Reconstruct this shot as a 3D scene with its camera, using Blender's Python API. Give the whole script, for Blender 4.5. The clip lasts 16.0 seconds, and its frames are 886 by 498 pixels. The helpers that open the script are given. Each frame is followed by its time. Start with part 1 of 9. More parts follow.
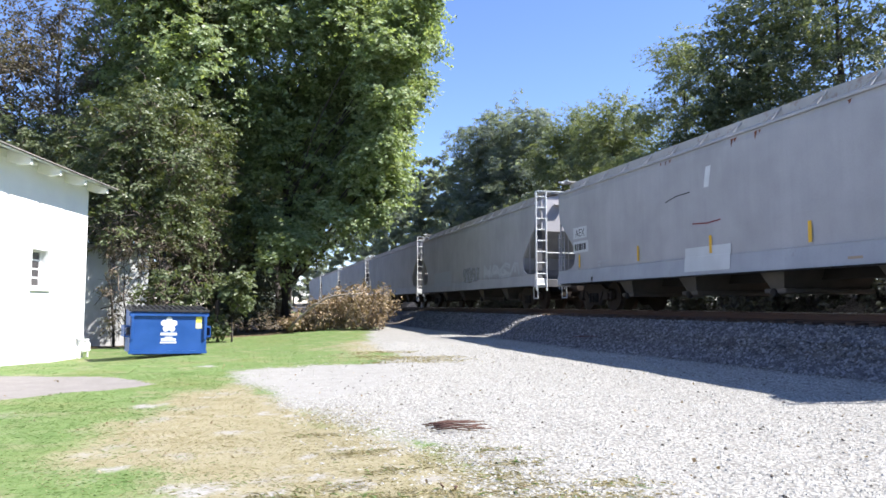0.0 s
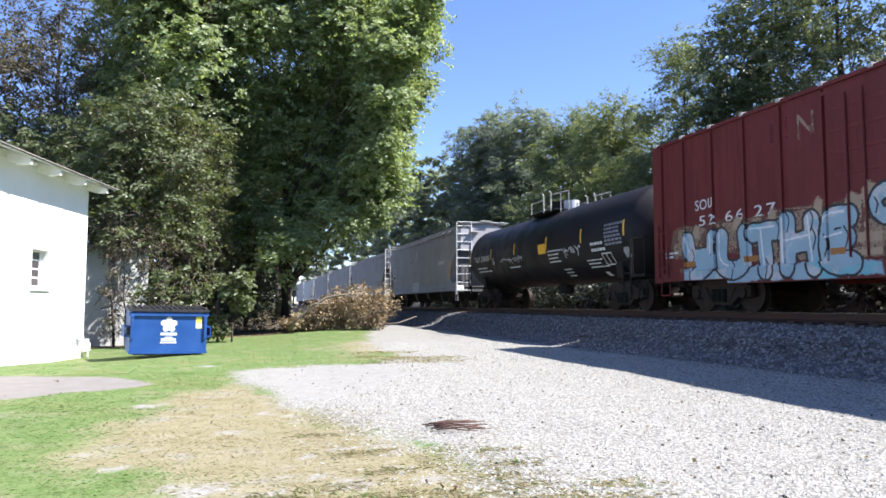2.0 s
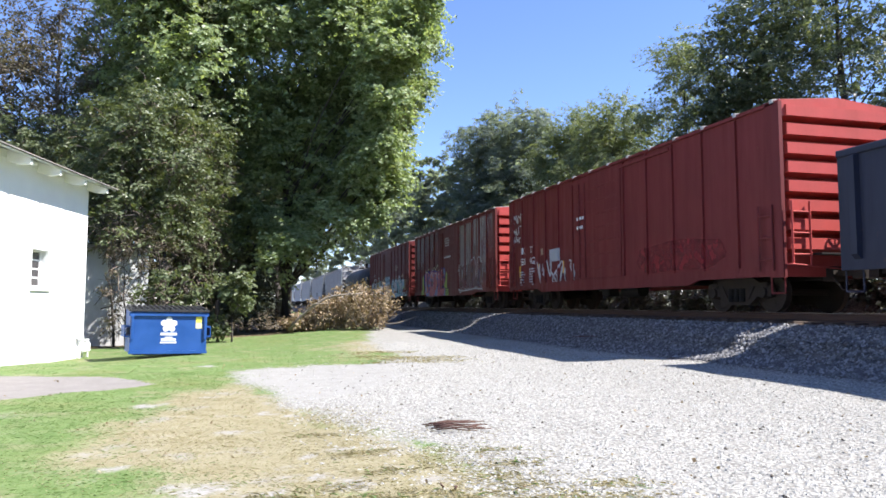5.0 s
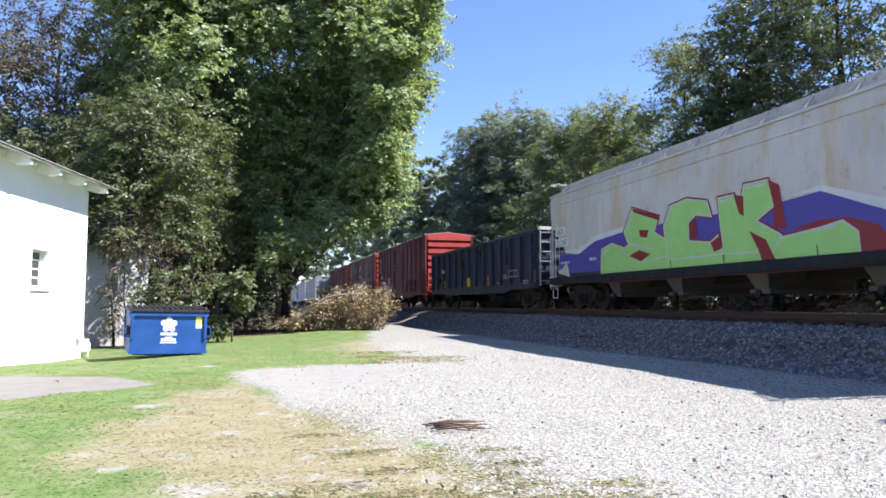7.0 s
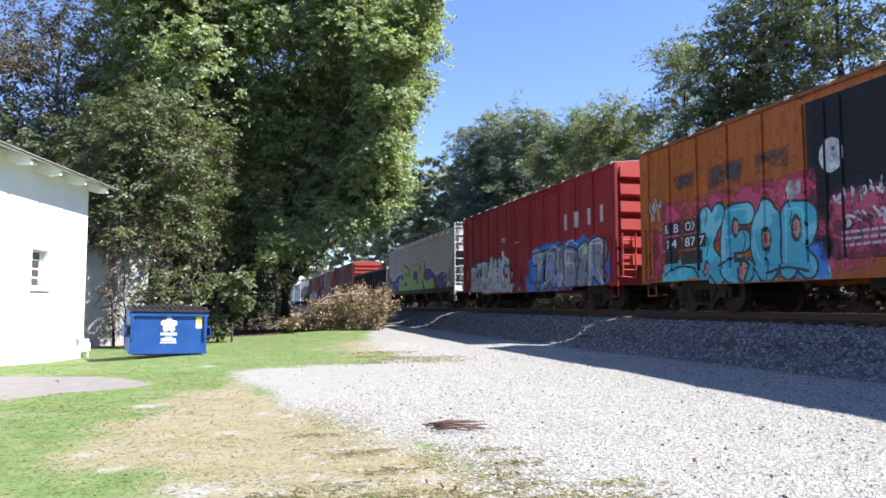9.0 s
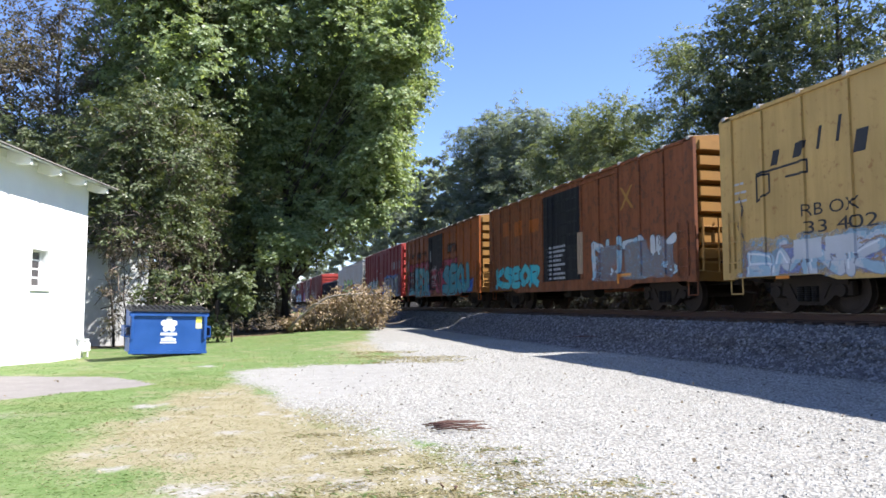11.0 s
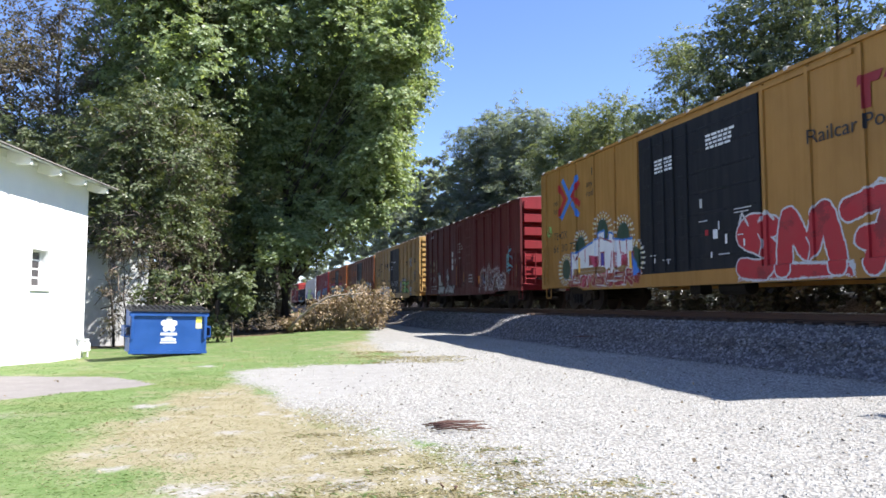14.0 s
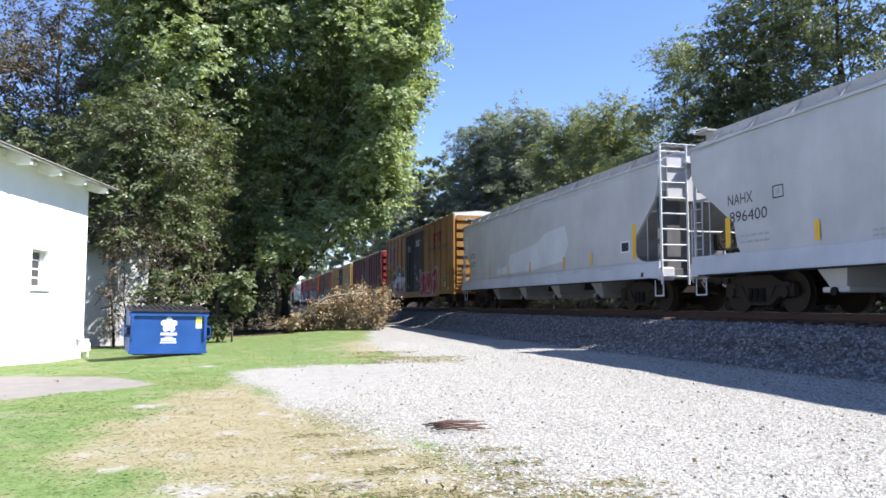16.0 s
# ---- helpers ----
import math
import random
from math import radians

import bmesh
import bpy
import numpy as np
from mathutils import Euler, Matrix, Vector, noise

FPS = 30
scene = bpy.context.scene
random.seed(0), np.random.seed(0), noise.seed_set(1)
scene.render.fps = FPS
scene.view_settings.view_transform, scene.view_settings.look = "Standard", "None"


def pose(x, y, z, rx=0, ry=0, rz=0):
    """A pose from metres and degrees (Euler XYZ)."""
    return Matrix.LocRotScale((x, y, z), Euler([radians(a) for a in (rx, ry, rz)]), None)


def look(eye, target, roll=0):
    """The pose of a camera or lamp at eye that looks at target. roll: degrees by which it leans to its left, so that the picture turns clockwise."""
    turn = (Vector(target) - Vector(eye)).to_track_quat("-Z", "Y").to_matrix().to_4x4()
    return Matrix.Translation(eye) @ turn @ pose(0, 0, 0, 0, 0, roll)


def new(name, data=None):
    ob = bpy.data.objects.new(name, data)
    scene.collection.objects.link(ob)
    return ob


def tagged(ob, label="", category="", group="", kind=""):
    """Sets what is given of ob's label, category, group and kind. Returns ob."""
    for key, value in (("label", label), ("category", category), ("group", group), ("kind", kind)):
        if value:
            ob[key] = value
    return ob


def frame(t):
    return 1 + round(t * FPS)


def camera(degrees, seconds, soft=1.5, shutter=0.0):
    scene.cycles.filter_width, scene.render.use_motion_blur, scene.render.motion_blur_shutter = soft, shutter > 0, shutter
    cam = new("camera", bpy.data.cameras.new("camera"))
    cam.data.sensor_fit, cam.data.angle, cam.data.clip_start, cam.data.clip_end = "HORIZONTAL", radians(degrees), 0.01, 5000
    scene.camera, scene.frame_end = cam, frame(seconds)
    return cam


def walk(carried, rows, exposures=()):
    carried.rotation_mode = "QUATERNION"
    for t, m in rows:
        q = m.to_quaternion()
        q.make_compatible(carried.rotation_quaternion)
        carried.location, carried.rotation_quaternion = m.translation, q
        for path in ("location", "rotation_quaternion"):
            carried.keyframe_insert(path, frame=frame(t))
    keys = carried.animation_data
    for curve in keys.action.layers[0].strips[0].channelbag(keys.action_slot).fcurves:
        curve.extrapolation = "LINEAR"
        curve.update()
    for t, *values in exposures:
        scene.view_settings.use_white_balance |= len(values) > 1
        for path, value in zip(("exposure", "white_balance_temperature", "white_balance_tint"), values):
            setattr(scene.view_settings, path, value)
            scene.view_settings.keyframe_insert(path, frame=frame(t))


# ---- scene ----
cam = camera(62.75, 16.0, soft=1.65)
YAW, PITCH, EYE = 15.38, 4.374, 1.38
eye_pose = pose(0, 0, EYE, 90 + PITCH, 0, -YAW)
walk(cam, [(0, eye_pose), (16, eye_pose)], exposures=[(0, 1.62, 6220, 13), (16, 1.62, 6220, 13)])

# ---- light ----
SUN_EL, SUN_AZ = radians(51.0), radians(25.5)      # height; angle from +x towards -y
sun_way = Vector((math.cos(SUN_AZ) * math.cos(SUN_EL), -math.sin(SUN_AZ) * math.cos(SUN_EL), math.sin(SUN_EL)))
world = bpy.data.worlds.new("sky")
scene.world = world
world.use_nodes = True
wn = world.node_tree
sky = wn.nodes.new("ShaderNodeTexSky")
sky.sky_type = "NISHITA"
sky.sun_disc = False
sky.sun_elevation = SUN_EL
sky.sun_rotation = math.atan2(sun_way.x, sun_way.y)
sky.air_density, sky.dust_density, sky.ozone_density = 1.0, 0.0, 6.0
haze_free = wn.nodes.new("ShaderNodeMix")
haze_free.data_type, haze_free.blend_type = "RGBA", "MULTIPLY"
haze_free.inputs[0].default_value = 1.0
haze_free.inputs[7].default_value = (1.04, 0.97, 1.07, 1.0)
wn.links.new(sky.outputs[0], haze_free.inputs[6])
wn.links.new(haze_free.outputs[2], wn.nodes["Background"].inputs[0])
wn.nodes["Background"].inputs[1].default_value = 0.078
sun = new("sun", bpy.data.lights.new("sun", "SUN"))
sun.data.energy, sun.data.angle, sun.data.color = 4.8, radians(0.53), (1.0, 0.955, 0.88)
sun.matrix_world = look(sun_way * 60, (0, 0, 0))

# ---- materials ----


def nodes_of(name):
    m = bpy.data.materials.new(name)
    m.use_nodes = True
    return m, m.node_tree, m.node_tree.nodes["Principled BSDF"]


def noise_node(nt, scale, detail=5.0, rough=0.55, stretch=None, vector=None):
    n = nt.nodes.new("ShaderNodeTexNoise")
    n.inputs["Scale"].default_value, n.inputs["Detail"].default_value, n.inputs["Roughness"].default_value = scale, detail, rough
    if vector is None:
        vector = nt.nodes.new("ShaderNodeTexCoord").outputs["Object"]
    if stretch:
        mp = nt.nodes.new("ShaderNodeMapping")
        mp.inputs["Scale"].default_value = stretch
        nt.links.new(vector, mp.inputs[0])
        vector = mp.outputs[0]
    nt.links.new(vector, n.inputs["Vector"])
    return n.outputs["Fac"]


def ramp(nt, fac, lo, hi, a=0.0, b=1.0):
    n = nt.nodes.new("ShaderNodeMapRange")
    n.inputs[1].default_value, n.inputs[2].default_value, n.inputs[3].default_value, n.inputs[4].default_value = lo, hi, a, b
    nt.links.new(fac, n.inputs[0])
    return n.outputs[0]


def mix(nt, fac, a, b, mode="MIX"):
    n = nt.nodes.new("ShaderNodeMix")
    n.data_type, n.blend_type = "RGBA", mode
    for slot, v in ((0, fac), (6, a), (7, b)):
        if isinstance(v, tuple):
            n.inputs[slot].default_value = (*v, 1.0)
        elif isinstance(v, (int, float)):
            n.inputs[slot].default_value = v
        else:
            nt.links.new(v, n.inputs[slot])
    return n.outputs[2]


def times(nt, a, b):
    n = nt.nodes.new("ShaderNodeMath")
    n.operation = "MULTIPLY"
    for slot, v in ((0, a), (1, b)):
        if isinstance(v, (int, float)):
            n.inputs[slot].default_value = v
        else:
            nt.links.new(v, n.inputs[slot])
    return n.outputs[0]


def bump(nt, bs, fac, strength, distance=0.02):
    b = nt.nodes.new("ShaderNodeBump")
    b.inputs["Strength"].default_value, b.inputs["Distance"].default_value = strength, distance
    nt.links.new(fac, b.inputs["Height"])
    nt.links.new(b.outputs[0], bs.inputs["Normal"])


def shade(c, k):
    return tuple(min(1.0, v * k) for v in c)


def plain(name, col, rough=0.6, metal=0.0, var=0.25, scale=4.0, fine=60.0, relief=0.15):
    """A surface with blotches and grain."""
    m, nt, bs = nodes_of(name)
    big = noise_node(nt, scale)
    small = noise_node(nt, fine, 3)
    c = mix(nt, ramp(nt, big, 0.3, 0.7), shade(col, 1 - var), shade(col, 1 + var * 0.6))
    c = mix(nt, times(nt, ramp(nt, small, 0.35, 0.7), 0.5), c, shade(col, 1 - var))
    nt.links.new(c, bs.inputs["Base Color"])
    nt.links.new(ramp(nt, big, 0.3, 0.7, max(0.05, rough - 0.1), min(1, rough + 0.1)), bs.inputs["Roughness"])
    bs.inputs["Metallic"].default_value = metal
    if relief:
        bump(nt, bs, small, relief, 0.004)
    return m


def paint(name, col, rust=(0.16, 0.07, 0.035), worn=0.3, fade=None, faded=0.0, rough=0.55, streak=0.5, rust_low=0.62):
    """Weathered car paint: blotches, streaks that run down, rust spots and faded areas."""
    m, nt, bs = nodes_of(name)
    big = noise_node(nt, 0.7, 4)
    run = noise_node(nt, 1.0, 6, 0.6, stretch=(3.0, 5.0, 0.45))
    spot = noise_node(nt, 5.0, 8, 0.7)
    fine = noise_node(nt, 45.0, 3)
    c = mix(nt, ramp(nt, big, 0.3, 0.7), shade(col, 0.86), shade(col, 1.1))
    c = mix(nt, times(nt, ramp(nt, run, 0.45, 0.75), streak), c, shade(col, 0.6))
    if fade:
        wide = noise_node(nt, 0.9, 5, 0.6, stretch=(1.0, 2.2, 0.6))
        c = mix(nt, times(nt, ramp(nt, wide, 0.48, 0.66), faded), c, fade)
    c = mix(nt, times(nt, ramp(nt, spot, rust_low, rust_low + 0.1), worn), c, rust)
    c = mix(nt, times(nt, ramp(nt, fine, 0.4, 0.7), 0.18), c, shade(col, 0.55))
    nt.links.new(c, bs.inputs["Base Color"])
    nt.links.new(ramp(nt, run, 0.3, 0.7, rough - 0.08, rough + 0.18), bs.inputs["Roughness"])
    bs.inputs["Specular IOR Level"].default_value = 0.3
    bump(nt, bs, spot, 0.12, 0.01)
    return m


def leafy(name, a, b, c, through_light=0.35):
    """Leaves: each one takes its own tint between three greens."""
    m, nt, bs = nodes_of(name)
    geo = nt.nodes.new("ShaderNodeNewGeometry")
    r = nt.nodes.new("ShaderNodeValToRGB")
    for k, (p, col) in enumerate(((0.0, a), (0.55, b), (1.0, c))):
        e = r.color_ramp.elements[k] if k < 2 else r.color_ramp.elements.new(p)
        e.position, e.color = p, (*col, 1)
    nt.links.new(geo.outputs["Random Per Island"], r.inputs[0])
    patch = noise_node(nt, 0.35, 3)
    col = mix(nt, ramp(nt, patch, 0.35, 0.65, 0.0, 0.6), r.outputs[0], shade(b, 0.7))
    nt.links.new(col, bs.inputs["Base Color"])
    bs.inputs["Roughness"].default_value = 0.42
    bs.inputs["Specular IOR Level"].default_value = 0.45
    tr = nt.nodes.new("ShaderNodeBsdfTranslucent")
    nt.links.new(mix(nt, 1.0, col, (1.0, 1.0, 0.45), "MULTIPLY"), tr.inputs[0])
    mx = nt.nodes.new("ShaderNodeMixShader")
    mx.inputs[0].default_value = through_light
    nt.links.new(bs.outputs[0], mx.inputs[1])
    nt.links.new(tr.outputs[0], mx.inputs[2])
    nt.links.new(mx.outputs[0], nt.nodes["Material Output"].inputs[0])
    return m


STEEL = plain("dark_steel", (0.02, 0.0175, 0.0165), 0.75, 0.0, 0.4)
GRIME = plain("grimy_iron", (0.036, 0.027, 0.022), 0.8, 0.0, 0.4)
WHEEL = plain("wheel_steel", (0.038, 0.028, 0.023), 0.65, 0.1, 0.4)
TREAD = plain("rail_steel", (0.06, 0.03, 0.02), 0.75, 0.1, 0.35)
SHINE = plain("bright_railhead", (0.45, 0.43, 0.4), 0.3, 0.9, 0.15)
GREYPAINT = paint("hopper_grey", (0.38, 0.368, 0.382), worn=0.2, streak=0.12, rust_low=0.66)
PALEGREY = paint("hopper_pale", (0.56, 0.57, 0.58), worn=0.12, streak=0.1, rust_low=0.7)
SILLPALE = paint("hopper_pale_sill", (0.48, 0.49, 0.535), worn=0.14, streak=0.1, rust_low=0.66)
WHITEGREY = paint("hopper_white", (0.475, 0.468, 0.478), worn=0.1, streak=0.08, rust_low=0.7)
SILLGREY = paint("hopper_sill_grey", (0.345, 0.352, 0.385), worn=0.25, streak=0.12, rust_low=0.6)
FRESHGREY = paint("hopper_fresh_grey", (0.58, 0.595, 0.625), worn=0.05, streak=0.05, rust_low=0.72)
TANNED = paint("hopper_stained", (0.5, 0.48, 0.46), rust=(0.36, 0.2, 0.1), worn=0.55, fade=(0.46, 0.36, 0.25), faded=0.9, streak=0.25, rust_low=0.58)
BLACKTANK = plain("tank_black", (0.0145, 0.0125, 0.0145), 0.55, 0.0, 0.35, 1.5, 40, 0.08)
BLACKTANK.node_tree.nodes["Principled BSDF"].inputs["Specular IOR Level"].default_value = 0.22
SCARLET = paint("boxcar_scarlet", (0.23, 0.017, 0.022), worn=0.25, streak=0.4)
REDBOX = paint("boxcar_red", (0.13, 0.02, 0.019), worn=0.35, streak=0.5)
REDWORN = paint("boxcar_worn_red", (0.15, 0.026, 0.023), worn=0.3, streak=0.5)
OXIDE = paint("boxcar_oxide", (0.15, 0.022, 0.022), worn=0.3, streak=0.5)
# for end walls only: sunlight on the red ends is put into this paint
SUNLITRED = paint("boxcar_sunlit_red_end", (0.43, 0.062, 0.052), worn=0.2, streak=0.35)
RUSTORANGE = paint("boxcar_rusty_orange", (0.33, 0.088, 0.015), rust=(0.11, 0.045, 0.02), worn=0.7, streak=0.8, rust_low=0.52)
RUSTBROWN = paint("boxcar_rusty_brown", (0.2, 0.065, 0.025), rust=(0.07, 0.03, 0.02), worn=0.7, streak=0.8, rust_low=0.5)
YELLOW = paint("boxcar_yellow", (0.47, 0.3, 0.105), rust=(0.24, 0.09, 0.03), worn=0.6, streak=0.45, rust_low=0.57)
GOLD = paint("boxcar_gold", (0.310, 0.159, 0.039), worn=0.3, streak=0.35, rust_low=0.64)
MAROON = paint("boxcar_maroon", (0.098, 0.0122, 0.0138), worn=0.25, streak=0.45)
NAVY = paint("gondola_navy", (0.027, 0.03, 0.052), worn=0.35, streak=0.4)
DOORBLACK = paint("door_black", (0.013, 0.014, 0.018), worn=0.15, streak=0.3)
ROOFSTEEL = paint("galvanized_roof", (0.42, 0.4, 0.38), rust=(0.2, 0.09, 0.05), worn=0.5, streak=0.2, rust_low=0.55)
WHITEPART = plain("white_paint", (0.6, 0.61, 0.61), 0.55, 0, 0.15)


SLOPEGREY = plain("hopper_mid_grey", (0.3, 0.295, 0.302), 0.75, 0, 0.3, 1.5)
ENDGREY = plain("hopper_end_dark_grey", (0.1, 0.1, 0.107), 0.75, 0, 0.4, 2.0)
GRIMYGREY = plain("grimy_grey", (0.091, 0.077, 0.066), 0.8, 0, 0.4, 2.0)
for m_ in (STEEL, GRIME, WHEEL, DOORBLACK):
    m_.node_tree.nodes["Principled BSDF"].inputs["Specular IOR Level"].default_value = 0.2


def ink(name, col, rough=0.6):
    return plain("ink_" + name, col, rough, 0, 0.12, 3.0, 50, 0)


I_WHITE, I_BLACK, I_YELLOW = ink("white", (0.64, 0.65, 0.66)), ink("black", (0.015, 0.015, 0.018)), ink("yellow", (0.75, 0.42, 0.03))
I_LTBLUE, I_TEAL, I_CYAN = ink("light_blue", (0.27, 0.39, 0.47)), ink("teal", (0.06, 0.42, 0.48)), ink("cyan", (0.15, 0.43, 0.5))
I_GREEN, I_VIOLET, I_RED = ink("leaf_green", (0.3, 0.55, 0.16)), ink("violet", (0.06, 0.05, 0.28)), ink("red", (0.34, 0.013, 0.021))
I_PINK, I_ORANGE, I_BLUE = ink("pink", (0.42, 0.06, 0.11)), ink("orange", (0.7, 0.25, 0.03)), ink("blue", (0.04, 0.16, 0.5))
I_GREY, I_TAN, I_MAROON = ink("grey", (0.36, 0.37, 0.4)), ink("tan", (0.35, 0.25, 0.17)), ink("dark_red", (0.2, 0.01, 0.015))
I_LEMON, I_CREAM = ink("lemon", (0.62, 0.58, 0.08)), ink("cream", (0.66, 0.64, 0.4))
I_DKGREEN = ink("bottle_green", (0.02, 0.05, 0.03))
I_LILAC, I_PALE, I_LIME = ink("lilac", (0.3, 0.25, 0.5)), ink("pale", (0.46, 0.47, 0.49)), ink("lime", (0.35, 0.5, 0.08))

# ---- mesh helpers ----


def mesh_of(name, bm, material):
    me = bpy.data.meshes.new(name)
    bm.to_mesh(me)
    bm.free()
    me.materials.append(material)
    return me


def islands(bm):
    """The connected pieces of a mesh, as lists of faces."""
    seen, out = set(), []
    for f in bm.faces:
        if f in seen:
            continue
        seen.add(f)
        stack, got = [f], []
        while stack:
            g = stack.pop()
            got.append(g)
            for v in g.verts:
                for h in v.link_faces:
                    if h not in seen:
                        seen.add(h)
                        stack.append(h)
        out.append(got)
    return out


def part(name, bm, material, parent=None, label=""):
    ob = new(name, mesh_of(name, bm, material))
    if parent is not None:
        ob.parent = parent
    return tagged(ob, label)


def shared(name, mesh, parent, m):
    """Another object on the same mesh."""
    ob = new(name, mesh)
    ob.parent = parent
    ob.matrix_basis = m
    return ob


def box(bm, x0, x1, y0, y1, z0, z1, bevel=0.0):
    vs = bmesh.ops.create_cube(bm, size=1, matrix=Matrix.Translation(((x0 + x1) / 2, (y0 + y1) / 2, (z0 + z1) / 2)) @ Matrix.Diagonal((x1 - x0, y1 - y0, z1 - z0, 1)))["verts"]
    if bevel:
        es = list({e for v in vs for e in v.link_edges})
        bmesh.ops.bevel(bm, geom=es, offset=bevel, segments=1, affect="EDGES")
    return bm


def rod(bm, a, b, r, n=6, r2=None):
    a, b = Vector(a), Vector(b)
    d = b - a
    m = Matrix.Translation((a + b) / 2) @ d.to_track_quat("Z", "Y").to_matrix().to_4x4()
    bmesh.ops.create_cone(bm, cap_ends=True, segments=n, radius1=r, radius2=r if r2 is None else r2, depth=d.length, matrix=m)
    return bm


def extrude_yz(bm, pts, x0, x1):
    """A plate with the outline pts (y, z) from x0 to x1."""
    a = [bm.verts.new((x0, y, z)) for y, z in pts]
    b = [bm.verts.new((x1, y, z)) for y, z in pts]
    fs = [bm.faces.new(a), bm.faces.new(b[::-1])]
    n = len(pts)
    fs += [bm.faces.new((a[i], b[i], b[(i + 1) % n], a[(i + 1) % n])) for i in range(n)]
    bmesh.ops.recalc_face_normals(bm, faces=fs)
    return bm


def extrude_xz(bm, pts, y0, y1):
    a = [bm.verts.new((x, y0, z)) for x, z in pts]
    b = [bm.verts.new((x, y1, z)) for x, z in pts]
    fs = [bm.faces.new(a), bm.faces.new(b[::-1])]
    n = len(pts)
    fs += [bm.faces.new((a[i], b[i], b[(i + 1) % n], a[(i + 1) % n])) for i in range(n)]
    bmesh.ops.recalc_face_normals(bm, faces=fs)
    return bm


def nb():
    return bmesh.new()


def place(px, d):
    """Plan position of a direction across the view (tangent px) at depth d from the eye."""
    s, c = math.sin(radians(YAW)), math.cos(radians(YAW))
    return px * d * c + d * s, d * c - px * d * s


SPRAYED = {}


def sprayed(base):
    """Thin, uneven spray of a paint: the car's own colour shows through."""
    if base.name not in SPRAYED:
        m = base.copy()
        m.name = base.name + "_spray"
        nt = m.node_tree
        clear = nt.nodes.new("ShaderNodeBsdfTransparent")
        mx = nt.nodes.new("ShaderNodeMixShader")
        nt.links.new(ramp(nt, noise_node(nt, 2.6, 6, 0.65), 0.36, 0.62, 0.12, 0.92), mx.inputs[0])
        nt.links.new(clear.outputs[0], mx.inputs[1])
        nt.links.new(nt.nodes["Principled BSDF"].outputs[0], mx.inputs[2])
        nt.links.new(mx.outputs[0], nt.nodes["Material Output"].inputs[0])
        SPRAYED[base.name] = m
    return SPRAYED[base.name]
# ---- ground ----
TRACK_X, RAIL_Z = 12.4, 1.20
# the berm from x 16 to 21 is added to hide sunlit ground under the cars
PROFILE = [(-400, 0.0), (6.0, 0.0), (7.5, 0.03), (8.8, 0.15), (9.4, 0.25), (9.75, 0.42), (10.1, 0.70), (10.6, 0.87), (11.1, 0.99), (13.7, 0.99), (14.3, 0.86), (15.2, 0.45), (16.2, 0.5), (18.0, 1.75), (19.5, 1.8), (21.5, 0.4), (24.0, 0.0), (400, 0.0)]


def bank(x, y):
    return np.interp(x, [p[0] for p in PROFILE], [p[1] for p in PROFILE])


def smooth(v, lo, hi):
    k = np.clip((v - lo) / (hi - lo), 0, 1)
    return k * k * (3 - 2 * k)


def wave(x, y):
    return 0.5 * np.sin(x * 1.3 + 0.7 * np.sin(y * 0.9)) * np.sin(y * 1.1 + 1.0) + 0.3 * np.sin(x * 3.1 + 2.0 * y) * np.sin(1.7 * y - x)


def height(x, y):
    z = bank(x, y)
    z = z + 0.07 * smooth(x, 5.0, 8.0) * (1 - smooth(x, 9.2, 9.8)) * (1 - smooth(y, 12.0, 20.0))
    dip = smooth(-x, 0.8, 4.2) * smooth(y, 17.0, 23.0)
    z = z - 0.17 * dip * (1 - smooth(y, 45, 70))
    z = z + 0.006 * np.clip(y, 0, 45) * smooth(x, 0.5, 4.0) * (1 - smooth(x, 7.6, 9.0))
    flat = 1 - smooth(x, 8.6, 9.6)
    z = z + 0.025 * wave(x, y) * flat * smooth(np.hypot(x, y), 2, 6)
    return z


def ground_z(x, y):
    return float(height(np.array([x]), np.array([y]))[0])


def polygon_depth(x, y, pts):
    """Signed distance to a closed outline, positive inside."""
    pts = np.array(pts, float)
    inside = np.zeros(x.shape, bool)
    best = np.full(x.shape, 1e9)
    for (ax, ay), (bx, by) in zip(pts, np.roll(pts, -1, 0)):
        dx, dy = bx - ax, by - ay
        k = np.clip(((x - ax) * dx + (y - ay) * dy) / (dx * dx + dy * dy), 0, 1)
        best = np.minimum(best, np.hypot(x - ax - k * dx, y - ay - k * dy))
        hit = ((ay > y) != (by > y)) & (x < (bx - ax) * (y - ay) / (by - ay + 1e-12) + ax)
        inside ^= hit
    return np.where(inside, best, -best)


GRAVEL_ZONE = [(1.88, 4.72), (1.88, 5.55), (1.72, 6.74), (1.33, 7.95), (0.92, 9.32), (0.45, 11.51), (-0.02, 14.5), (0.04, 16.11), (1.62, 16.55), (2.76, 15.78), (3.88, 17.43), (3.85, 22.0), (4.88, 29.29), (7.54, 40.44), (9.3, 60), (9.2, 120), (16, 120), (16, -20), (1.5, -20), (1.2, 3)]
DRY_ZONE = [(-1.44, 7.1), (-1.19, 9.9), (-1.01, 11.56), (-0.06, 13.29), (0.45, 11.51), (1.16, 9.01), (1.72, 6.74), (2.05, 5.5), (1.88, 4.72), (-0.38, 5.35), (-0.4, 6.18)]
PATH_ZONE = [(-6.71, 16.81), (-4.53, 16.09), (-2.35, 15.14), (-1.34, 13.64), (-2.15, 12.83), (-3.35, 11.94), (-4.67, 11.76)]
DUST_ZONE = [(-0.02, 14.5), (0.04, 16.11), (1.6, 16.4), (3.17, 15.97), (3.0, 13.45), (1.78, 11.14), (0.74, 10.75), (0.45, 11.65)]


